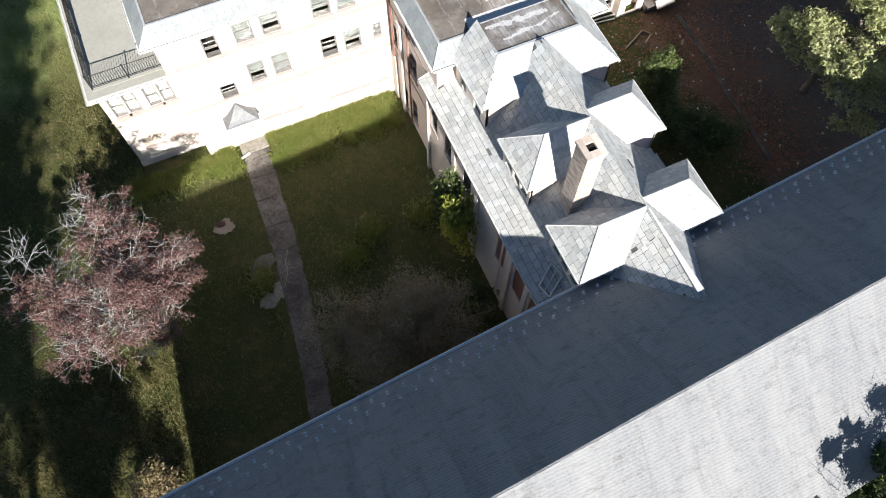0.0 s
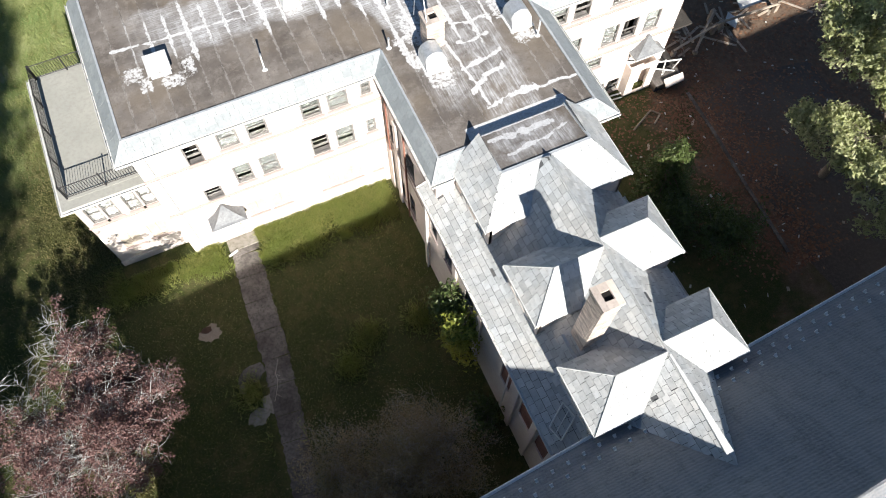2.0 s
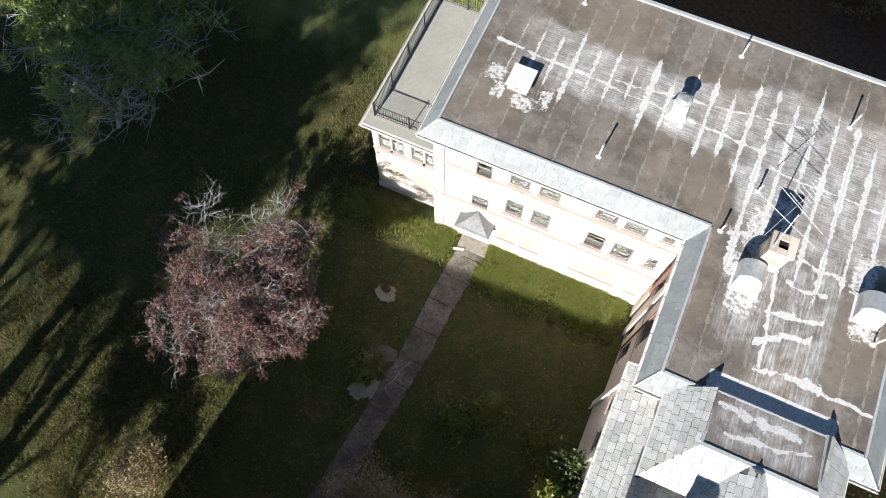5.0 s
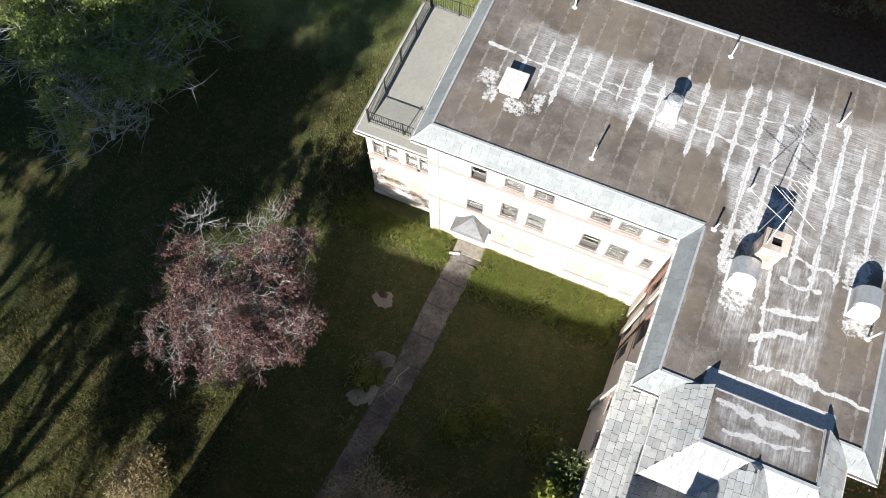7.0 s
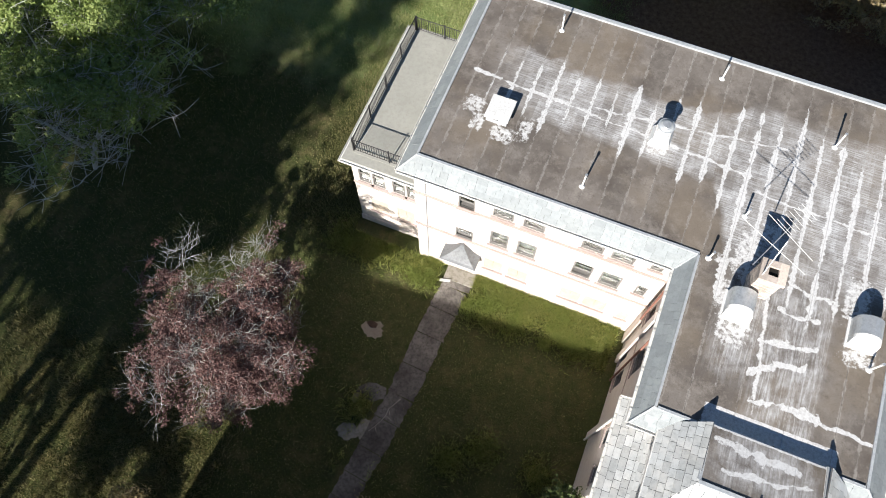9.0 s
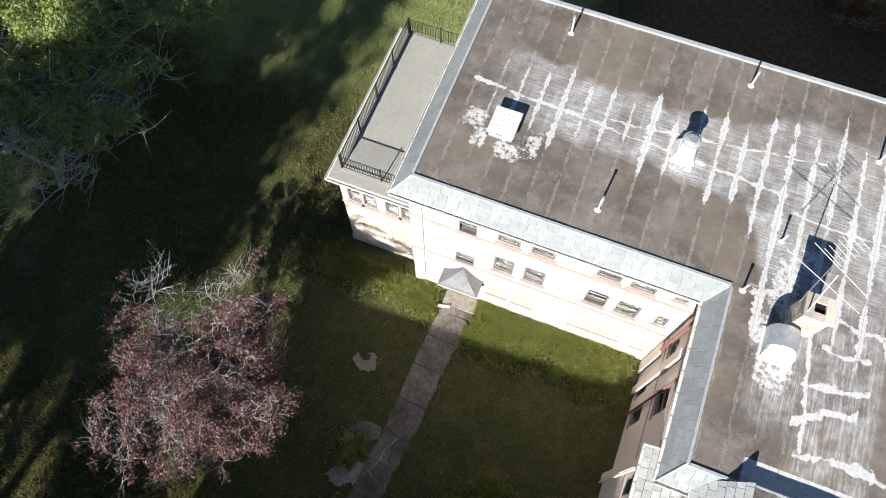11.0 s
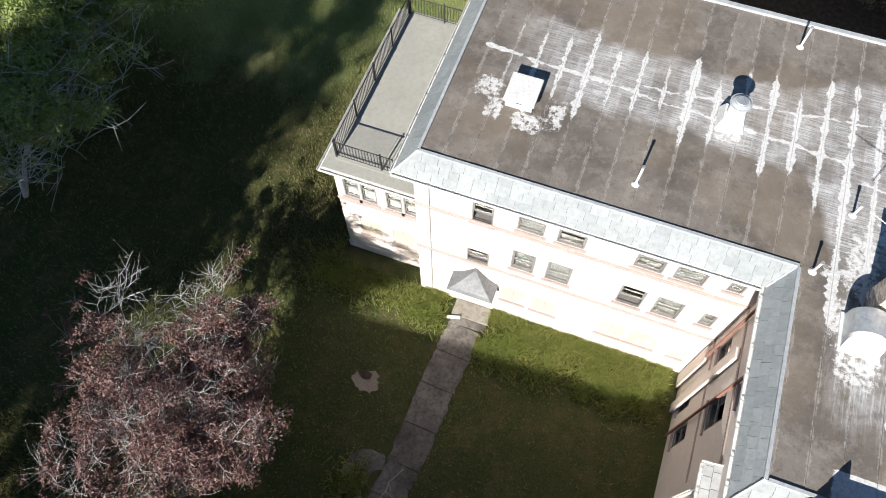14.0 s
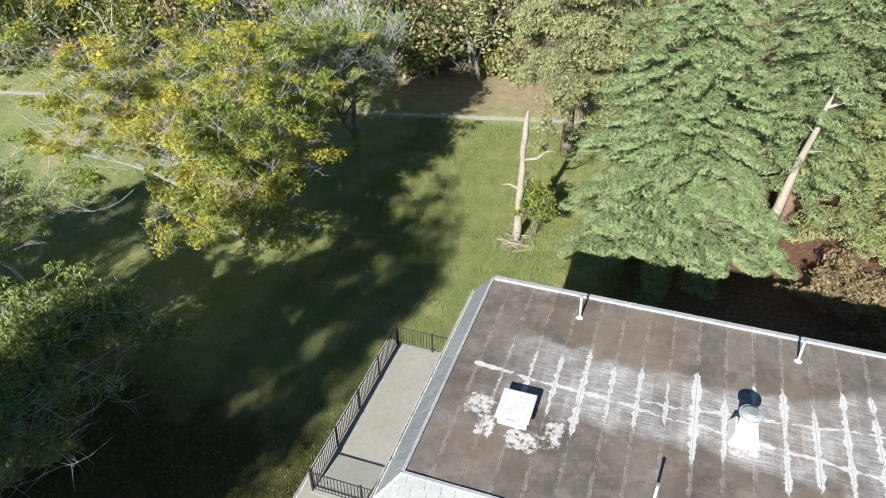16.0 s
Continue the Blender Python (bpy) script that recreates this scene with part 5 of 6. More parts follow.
# snow guards in two staggered rows
me = None
for row, dy in enumerate((0.35, 0.72)):
    for i in range(64):
        x = 0.6 + i * 0.62 + 0.31 * row
        ob = None
        if me is None:
            bm = bmesh.new()
            add_box(bm, -0.05, -0.07, 0.0, 0.05, 0.07, 0.014)
            add_box(bm, -0.06, -0.014, 0.015, 0.06, 0.016, 0.12)
            ob = finish("snow_guard", bm, "trim", hall)
            me = ob.data
        else:
            ob = new("snow_guard", me)
            ob.parent = hall
        ob.matrix_basis = pose(x, -dy, 8.85 + 0.67 * dy + 0.002, -33.8)

# ---- things on the flat roof ----
def roof_pipe(x, y, h=0.95, lean=(0.0, 0.0)):
    p = thing("vent_pipe", "slim white vent pipe with a flashed foot on the flat roof", "vent pipe", "roof vent pipes")
    tube_part("pipe", (x, y, 10.0), (x + lean[0], y + lean[1], 10.0 + h), 0.038, "trim", p, n=10)
    tube_part("foot", (x, y, 10.0), (x, y, 10.07), 0.125, "white_coat", p, r1=0.05, n=10)
    tube_part("collar", (x + lean[0], y + lean[1], 10.0 + h - 0.06), (x + lean[0] * 1.02, y + lean[1] * 1.02, 10.0 + h + 0.012), 0.05, "galvanised", p, n=10)


for x, y, h in ((6.82, 1.92, 0.95), (3.82, 8.6, 0.9), (10.6, 8.72, 0.9), (15.4, 7.2, 0.95), (11.98, 0.85, 0.55), (12.82, 3.0, 0.6), (18.75, 1.6, 0.8), (23.2, 2.1, 0.9), (18.05, -1.15, 0.9)):
    roof_pipe(x, y, h, (rng.uniform(-0.04, 0.04), rng.uniform(-0.04, 0.04)))

sky_l = thing("roof_hatch", "white-painted square roof hatch with a flat lid", "roof hatch")
box_part("curb", (2.4, 3.32, 10.0, 3.26, 4.3, 10.30), "metal_edge", sky_l, "", 0.01)
box_part("lid", (2.34, 3.26, 10.301, 3.32, 4.36, 10.40), "white_coat", sky_l, "", 0.015)
tube_part("handle", (2.7, 3.25, 10.36), (2.95, 3.25, 10.36), 0.012, "iron", sky_l, n=6)


def round_vent(cx, cy):
    stack = thing("roof_ventilator", "white round ventilator stack on a tapered base", "ventilator", "round ventilators")
    bm = bmesh.new()
    vs = [[bm.verts.new((cx + sx * w, cy + sy * w, z)) for sx, sy in ((-1, -1), (1, -1), (1, 1), (-1, 1))] for w, z in ((0.42, 10.0), (0.30, 10.35))]
    for i in range(4):
        bm.faces.new((vs[0][i], vs[0][(i + 1) % 4], vs[1][(i + 1) % 4], vs[1][i]))
    bm.faces.new(vs[1])
    part("base", bm, "white_coat", stack)
    tube_part("flue_pipe", (cx, cy, 10.34), (cx, cy, 10.84), 0.26, "trim", stack, n=20)
    bm = bmesh.new()
    add_tube(bm, (cx, cy, 10.84), (cx, cy, 10.89), 0.33, 0.33, 20)
    add_tube(bm, (cx, cy, 10.891), (cx, cy, 10.95), 0.30, 0.22, 20)
    part("cap", bm, "metal_edge", stack)
    bm = bmesh.new()
    add_tube(bm, (cx, cy, 10.951), (cx, cy, 10.98), 0.19, 0.17, 20)
    part("throat", bm, "galvanised", stack)


round_vent(9.02, 5.1)
round_vent(20.45, 4.95)


def barrel_vent(cx, cy):
    v = thing("barrel_ventilator", "galvanised barrel-shaped roof ventilator with a white front", "ventilator", "barrel ventilators")
    n = 14
    rad, ln, zc = 0.46, 0.7, 10.38
    bm = bmesh.new()
    rows = []
    for y in (cy, cy + ln):
        arc = [(cx - rad, 10.0)] + [(cx - rad * math.cos(math.pi * i / n), zc + rad * math.sin(math.pi * i / n)) for i in range(n + 1)] + [(cx + rad, 10.0)]
        rows.append([bm.verts.new((x, y, z)) for x, z in arc])
    for i in range(len(rows[0]) - 1):
        bm.faces.new((rows[0][i], rows[1][i], rows[1][i + 1], rows[0][i + 1]))
    bm.faces.new(rows[1])
    bmesh.ops.recalc_face_normals(bm, faces=bm.faces[:])
    part("barrel", bm, "galvanised", v)
    bm = bmesh.new()
    arc = [(cx - rad, 10.0)] + [(cx - rad * math.cos(math.pi * i / n), zc + rad * math.sin(math.pi * i / n)) for i in range(n + 1)] + [(cx + rad, 10.0)]
    a = [bm.verts.new((x, cy - 0.002, z)) for x, z in arc]
    lowc = [bm.verts.new((cx + (x - cx) * 1.02, cy - 0.30 * max(0.0, 1 - (z - 10.0) / 1.05), 10.0 + (z - 10.0) * 0.92)) for x, z in arc]
    for i in range(len(a) - 1):
        bm.faces.new((a[i], a[i + 1], lowc[i + 1], lowc[i]))
    bm.faces.new(lowc)
    bmesh.ops.recalc_face_normals(bm, faces=bm.faces[:])
    part("front", bm, "white_coat", v)
    box_part("base", (cx - rad - 0.08, cy - 0.36, 10.0, cx + rad + 0.08, cy + ln + 0.06, 10.05), "white_coat", v)


barrel_vent(13.37, -0.85)
barrel_vent(17.62, -0.25)

ant = thing("roof_antenna", "broken metal television antenna leaning from the chimney", "antenna")
tube_part("mast", (13.45, 0.1, 11.55), (13.62, 0.95, 12.75), 0.022, "galvanised", ant, n=6)
tube_part("boom", (12.79, -0.18, 12.6), (13.83, 1.97, 12.62), 0.016, "galvanised", ant, n=6)
tube_part("element", (12.16, 1.3, 12.62), (14.42, 0.08, 12.62), 0.012, "trim", ant, n=5)
tube_part("element", (12.88, 1.79, 12.62), (14.55, 0.65, 12.62), 0.012, "trim", ant, n=5)
for i in range(7):
    c = Vector((13.45, 1.5, 12.64)).lerp(Vector((14.1, 2.35, 12.64)), i / 6)
    tube_part("element", c - Vector((0.28, -0.2, 0)), c + Vector((0.28, -0.2, 0)), 0.009, "trim", ant, n=5)

# ---- east porch and debris ----
KERB = ((29.2, -1.1, 0), (29.05, -4.2, 0), (28.7, -7.8, 0), (28.4, -12.0, 0))
stoop = thing("collapsed_porch", "collapsed cream entrance porch with broken rails", "porch")
tent_hood(26.5, 0.92, EY - 0.005, 0.12, 3.25, 4.25, stoop)
wall_part("wall", (25.65, 0.22), (1, 0), 1.75, 0, 2.3, 0.12, [(0.5, 1.3, 0.15, 2.0)], "plaster", stoop)
wall_part("wall", (25.65, EY - 0.005), (0, -1), 0.47, 0, 2.3, 0.1, [], "plaster", stoop)
wall_part("wall", (27.4, 0.345), (0, 1), 0.465, 0, 2.3, 0.1, [], "plaster", stoop)
box_part("landing", (27.45, -0.25, 0, 29.3, 0.75, 0.55), "concrete", stoop, "", 0.03)
slab_part("fallen_slab", [(27.9, -0.62, 0.62), (29.2, -0.5, 0.58), (29.3, -0.1, 0.72), (28.0, -0.12, 0.74)], (0, 0, -0.09), "plaster", stoop, "white fallen porch slab")
for a, b in (((27.6, 0.55, 0.5), (27.6, 0.55, 1.75)), ((28.35, 0.5, 0.5), (28.2, 0.45, 1.7)), ((29.05, 0.5, 0.5), (29.15, 0.3, 1.5)), ((27.55, 0.55, 1.7), (29.2, 0.3, 1.45)), ((27.6, 0.5, 1.2), (28.9, 0.2, 0.7)), ((27.7, -0.1, 1.3), (28.5, 0.5, 0.6))):
    tube_part("rail", a, b, 0.045, "trim", stoop, n=6)
for a, b in (((24.0, 0.55, 0.12), (25.6, 0.4, 0.18)), ((23.9, 0.35, 0.1), (25.5, 0.15, 0.12))):
    tube_part("fallen_rail", a, b, 0.05, "trim", stoop, n=5)
# broken trestle lying on the grass
gate = thing("wooden_trestle", "broken pale wooden trestle lying on the grass", "trestle")
for a, b in (((25.0, -2.1, 0.05), (26.6, -1.3, 0.05)), ((26.6, -1.3, 0.06), (26.95, -1.75, 0.06)), ((26.95, -1.75, 0.05), (26.3, -2.2, 0.05))):
    tube_part("bar", a, b, 0.055, "timber", gate, n=5)
# long fallen beams beyond the corner
for a, b in (((29.9, 1.6, 0.5), (33.6, 2.2, 0.75)), ((33.0, 2.1, 0.8), (37.5, 2.0, 0.6)), ((31.2, 1.2, 0.3), (33.4, 3.0, 1.0))):
    beam = thing("fallen_beam", "long pale beam lying over the debris", "beam", "scattered debris")
    tube_part("shaft", a, b, 0.085, "timber", beam, n=6)
    for q in (a, b):
        box_part("prop", (q[0] - 0.12, q[1] - 0.12, 0, q[0] + 0.12, q[1] + 0.12, q[2] - 0.08), "timber", beam)
kerb = structure(new("kerb"), "low worn kerb at the edge of the yard")
kp = [Vector(q) for q in KERB]
for k in range(len(kp) - 1):
    n = max(1, round((kp[k + 1] - kp[k]).length / 0.95))
    for i in range(n):
        a, b = kp[k].lerp(kp[k + 1], (i + 0.02) / n), kp[k].lerp(kp[k + 1], (i + 0.98) / n)
        w = (b - a).normalized().cross(Vector((0, 0, 1))) * 0.09
        slab_part("kerb_stone", [tuple(a - w + Vector((0, 0, 0.11))), tuple(b - w + Vector((0, 0, 0.11))), tuple(b + w + Vector((0, 0, 0.10))), tuple(a + w + Vector((0, 0, 0.10)))], (0, 0, -0.14), "concrete", kerb)
rr = random.Random(11)
me_board = None
for i in range(38):
    if i < 30:
        x, y = rr.uniform(30.0, 39.0), rr.gauss(2.6, 0.9)
    else:
        x, y = rr.uniform(22.5, 33.0), rr.uniform(-14.5, -1.0)
    ln = rr.uniform(0.5, 2.4) if i < 30 else rr.uniform(0.15, 0.6)
    bm = bmesh.new()
    add_box(bm, -ln / 2, -0.07, 0, ln / 2, 0.07, 0.045, 0.006)
    ob = tagged(finish("broken_board", bm, "timber"), "broken weathered board lying on the yard", "board", "scattered debris")
    ob.matrix_basis = pose(x, y, 0.0, 0, 0, rr.uniform(0, 180))
for i, (x, y, sx, sy) in enumerate(((36.4, 3.3, 0.9, 0.5), (34.5, 2.3, 0.5, 0.4), (38.6, 4.8, 0.8, 0.5))):
    bm = bmesh.new()
    add_prism(bm, [(-sx, -sy, 0.25), (sx * 0.9, -sy * 0.8, 0.1), (sx, sy, 0.32), (-sx * 0.8, sy * 0.9, 0.4)], (0, 0, -0.04))
    ob = tagged(finish("fallen_sheet", bm, "bright_patch"), "pale broken sheet lying among the debris", "sheet", "scattered debris")
    ob.matrix_basis = pose(x, y, 0.0, 0, 0, 40 * i)
litter = bmesh.new()
for i in range(150):
    x, y = rr.uniform(21.5, 40.0), rr.gauss(-6.0, 5.5)
    if y > 4.5 or y < -14.5:
        continue
    w, l, a = rr.uniform(0.03, 0.10), rr.uniform(0.05, 0.2), rr.uniform(0, math.pi)
    c, s_ = math.cos(a), math.sin(a)
    add_prism(litter, [(x + c * u * l - s_ * v * w, y + s_ * u * l + c * v * w, 0.04 + rr.uniform(0, 0.05)) for u, v in ((-0.5, -0.5), (0.5, -0.5), (0.5, 0.5), (-0.5, 0.5))], (0, 0, -0.03))
tagged(finish("litter", litter, "bright_patch"), "pale scraps and splinters strewn over the yard", "litter", "", "stuff")
bm = bmesh.new()
for i in range(24):
    t0, t1 = 2 * math.pi * i / 24, 2 * math.pi * (i + 1) / 24
    add_tube(bm, (0.24 * math.cos(t0), 0.24 * math.sin(t0), 0.07), (0.24 * math.cos(t1), 0.24 * math.sin(t1), 0.07), 0.045, 0.045, 6, False)
hoop = tagged(finish("white_hoop", bm, "bright_patch"), "pale hoop lying on the dark yard", "hoop")
hoop.matrix_basis = pose(34.4, -11.4, 0)
# fallen leaves over the yard, thick along the kerb and the debris
lg = np.random.default_rng(21)
n = 9000
lx = np.concatenate([29.0 + lg.normal(scale=1.3, size=n // 2), lg.uniform(23.0, 41.0, n - n // 2)])
ly = np.concatenate([lg.uniform(-13.0, 2.0, n // 2), lg.normal(-2.0, 4.5, n - n // 2)])
ok = (ly < 5.0) & (ly > -15.0) & ~((ly > 0.0) & (lx < 29.6)) & (np.hypot(lx - 24.0, ly + 6.2) > 1.2)
lx, ly = lx[ok], ly[ok]
n = len(lx)
ang, ls = lg.uniform(0, 6.283, n), lg.uniform(0.05, 0.12, n)
P = np.stack([lx, ly, lg.uniform(0.02, 0.06, n)], 1)
A = np.stack([np.cos(ang) * ls, np.sin(ang) * ls, lg.normal(scale=0.01, size=n)], 1)
B = np.stack([-np.sin(ang) * ls * 0.6, np.cos(ang) * ls * 0.6, lg.normal(scale=0.01, size=n)], 1)
me = bpy.data.meshes.new("fallen_leaves")
me.from_pydata(np.stack([P - A, P + B, P + A, P - B], 1).reshape(-1, 3).tolist(), [], np.arange(4 * n).reshape(-1, 4).tolist())
me.materials.append(M["leaf_rust"])
tagged(new("fallen_leaves", me), "rust-brown fallen leaves strewn over the yard", "leaves", "", "stuff")
# sandy hollow in the lawn, heaped with leaves
well = thing("dry_hollow", "sandy hollow in the lawn with a heap of dead leaves", "hollow")
ragged("sand", -0.30, -3.84, 0.56, 0.48, 0.02, 71, "sand", well, 26)
ragged("leaf_heap", -0.38, -3.62, 0.27, 0.17, 0.06, 72, "dead_leaves", well, 18)
# fallen branch lying across the footpath
fb = thing("fallen_branch", "bare pale branch lying across the footpath", "branch")
br = random.Random(8)
q = Vector((2.35, -6.5, 0.08))
for k in range(6):
    q2 = q + Vector((-0.10 + br.uniform(-0.10, 0.10), -0.32, br.uniform(-0.02, 0.02)))
    tube_part("limb", q, q2, 0.03 - 0.003 * k, "dead_wood", fb, n=5)
    if k in (1, 2, 4):
        tube_part("twig", q2, q2 + Vector((br.uniform(0.15, 0.45), br.uniform(-0.35, 0.1), 0.05)), 0.014, "dead_wood", fb, n=4)
    q = q2

# ---- trees ----
def tubes_mesh(name, segs, material, parent, sides=5):
    """Tapered limbs: segments (p0, p1, r0, r1) as one mesh."""
    if not segs:
        return None
    n = len(segs)
    P0 = np.array([s[0] for s in segs]); P1 = np.array([s[1] for s in segs])
    R0 = np.array([s[2] for s in segs]); R1 = np.array([s[3] for s in segs])
    d = P1 - P0
    d /= np.maximum(np.linalg.norm(d, axis=1, keepdims=True), 1e-6)
    ref = np.where(np.abs(d[:, 2:3]) > 0.9, np.array([[1.0, 0, 0]]), np.array([[0, 0, 1.0]]))
    u = np.cross(d, ref); u /= np.linalg.norm(u, axis=1, keepdims=True)
    v = np.cross(d, u)
    ang = 2 * np.pi * np.arange(sides) / sides
    ring = u[:, None] * np.cos(ang)[None, :, None] + v[:, None] * np.sin(ang)[None, :, None]
    V = np.concatenate([P0[:, None] + ring * R0[:, None, None], P1[:, None] + ring * R1[:, None, None]], axis=1).reshape(-1, 3)
    base = (np.arange(n) * 2 * sides)[:, None]
    i = np.arange(sides)[None]
    j = (i + 1) % sides
    F = np.stack([base + i, base + j, base + j + sides, base + i + sides], axis=2).reshape(-1, 4)
    return raw_mesh(name, V, F, material, parent)


def raw_mesh(name, V, F, material, parent):
    me = bpy.data.meshes.new(name)
    k = F.shape[1]
    me.vertices.add(len(V))
    me.vertices.foreach_set("co", V.astype(np.float32).ravel())
    me.loops.add(F.size)
    me.loops.foreach_set("vertex_index", F.astype(np.int32).ravel())
    me.polygons.add(len(F))
    me.polygons.foreach_set("loop_start", (np.arange(len(F)) * k).astype(np.int32))
    me.update(calc_edges=True)
    me.validate()
    me.materials.append(M[material])
    ob = new(name, me)
    if parent is not None:
        ob.parent = parent
    return ob


def leaf_quads(centres, size, gen, flat=0.5, long=1.6):
    """Small pointed leaves, one rhombus each, turned every way."""
    n = len(centres)
    a = gen.normal(size=(n, 3))
    a[:, 2] *= flat
    a /= np.linalg.norm(a, axis=1, keepdims=True)
    b = gen.normal(size=(n, 3))
    b -= a * (a * b).sum(1, keepdims=True)
    b /= np.maximum(np.linalg.norm(b, axis=1, keepdims=True), 1e-6)
    s = size * gen.uniform(0.6, 1.35, size=(n, 1))
    V = np.stack([centres - a * s * long / 2, centres + b * s / 2, centres + a * s * long / 2, centres - b * s / 2], axis=1).reshape(-1, 3)
    F = np.arange(4 * n).reshape(-1, 4)
    return V, F


def grow(base, height, spread, gen, levels=4, trunk=0.25, stems=1, rise=0.5, kids=(4, 6), droop=0.0, start=0.25):
    """Limbs of a broad tree: returns segments and the twig ends."""
    segs, tips = [], []

    def limb(p, d, length, r, level):
        steps = 3 if level < levels else 2
        q = np.array(p, float)
        dd = np.array(d, float)
        pts = [q.copy()]
        for s in range(steps):
            dd = dd + gen.normal(scale=0.22, size=3) + np.array([0, 0, 0.12 - droop * level / levels])
            dd /= np.linalg.norm(dd)
            q2 = q + dd * length / steps
            r2 = r * (0.82 if level < levels else 0.6)
            segs.append((q.copy(), q2.copy(), r, r2))
            q, r = q2, r2
            pts.append(q.copy())
        if level >= levels:
            tips.extend(pts)
            return
        n = gen.integers(kids[0], kids[1] + 1)
        for i in range(n):
            f = gen.uniform(start if level == 0 else 0.25, 1.0)
            k = f * steps
            k0 = min(int(k), steps - 1)
            s0 = pts[k0] + (pts[k0 + 1] - pts[k0]) * (k - k0)
            ang = gen.uniform(0, 2 * np.pi)
            side = np.array([np.cos(ang), np.sin(ang), 0]) * spread + np.array([0, 0, gen.uniform(0.05, 0.9) * rise])
            nd = dd * 0.55 + side
            nd /= np.linalg.norm(nd)
            limb(s0, nd, length * gen.uniform(0.52, 0.78), max(0.012, r * gen.uniform(0.45, 0.7)), level + 1)

    for s in range(stems):
        ang = gen.uniform(0, 2 * np.pi)
        lean = 0.08 if stems == 1 else 0.45
        limb(base, (lean * np.cos(ang), lean * np.sin(ang), 1), height * 0.48, trunk / (1 if stems == 1 else 1.4), 0)
    return segs, np.array(tips)


def leaf_sprays(centres, out, per, size, reach, gen, coherent=0.45):
    """Leaves in rounded, slightly flattened sprays: each lies near its spray's upper shell and leans with it."""
    n = len(centres)
    ra = reach * gen.uniform(0.55, 1.25, n)
    idx = np.repeat(np.arange(n), np.maximum(6, (per * (ra / reach) ** 2).astype(int)))
    k = len(idx)
    w = gen.normal(size=(k, 3))
    w[:, 2] = np.where(w[:, 2] < -0.3, -0.5 * w[:, 2], w[:, 2])
    w /= np.linalg.norm(w, axis=1, keepdims=True)
    rad = gen.uniform(0.25, 1.0, (k, 1)) ** 0.55
    frill = 1 + 0.35 * np.sin(7.0 * w[:, :1] + 3.1 * idx[:, None]) * np.sin(6.0 * w[:, 1:2] + 1.7 * idx[:, None])
    q = w * rad * frill * np.array([1.0, 1.0, 0.62])
    C = centres[idx] + q * ra[idx, None] + out[idx] * (w[:, :1] * 0.3 * ra[idx, None])
    N = w * np.array([1, 1, 1.3]) * coherent + gen.normal(scale=0.5, size=(k, 3))
    N /= np.linalg.norm(N, axis=1, keepdims=True)
    a = gen.normal(size=(k, 3))
    a -= N * (a * N).sum(1, keepdims=True)
    a /= np.linalg.norm(a, axis=1, keepdims=True)
    b = np.cross(N, a)
    s = size * gen.uniform(0.6, 1.35, (k, 1))
    V = np.stack([C - a * s * 0.5 - b * s * 0.42, C - a * s * 0.5 + b * s * 0.42, C + a * s * 0.9], 1).reshape(-1, 3)
    return V, np.arange(3 * k).reshape(-1, 3)


def broad_tree(name, label, base, height, radius, seed, leaf, bark, n_leaf, leaf_size=0.13, levels=4, stems=1, trunk=0.25, clump=0.35, rise=0.5, droop=0.0, kids=(4, 6), low=0.12, group="", clusters=0, twig="", thick=0.0, start=0.25, slim=0.75, keep=None, coherent=0.45):
    gen = np.random.default_rng(seed)
    segs, tips = grow(np.zeros(3), height, 1.0, gen, levels, trunk, stems, rise, kids, droop, start)
    ext = np.percentile(np.linalg.norm(tips[:, :2], axis=1), 96)
    peak = tips[:, 2].max()
    sc = np.array([radius / ext, radius / ext, height / peak])
    segs = [(a * sc, b * sc, r0, r1) for a, b, r0, r1 in segs]
    tips = tips * sc
    o = np.array(base, float)
    t = thing(name, label, "tree", group)
    big = [(a + o, b + o, r0, r1) for a, b, r0, r1 in segs if r0 > 0.05]
    fine = [(a + o, b + o, r0, r1) for a, b, r0, r1 in segs if r0 <= 0.05]
    tubes_mesh("trunk", big, bark, t, 7)
    fine = [(a, b, max(r0 * slim, thick), max(r1 * slim, thick * 0.6)) for a, b, r0, r1 in fine]
    tubes_mesh("branchwork", fine, twig or bark, t, 3)
    if n_leaf:
        clusters = clusters or max(40, n_leaf // 120)
        use = tips[gen.permutation(len(tips))]
        use = use[use[:, 2] > low * height]
        if keep is not None:
            use = use[[gen.random() < keep(*q) for q in use]]
        use = use[:clusters] if len(use) >= clusters else use[gen.integers(0, len(use), clusters)]
        out = use * np.array([1, 1, 0])
        out /= np.maximum(np.linalg.norm(out, axis=1, keepdims=True), 0.3)
        V, F = leaf_sprays(use + o, out, n_leaf / clusters / 0.9, leaf_size, clump * 1.6, gen, coherent)
        raw_mesh("crown", V, F, leaf, t)
    return t


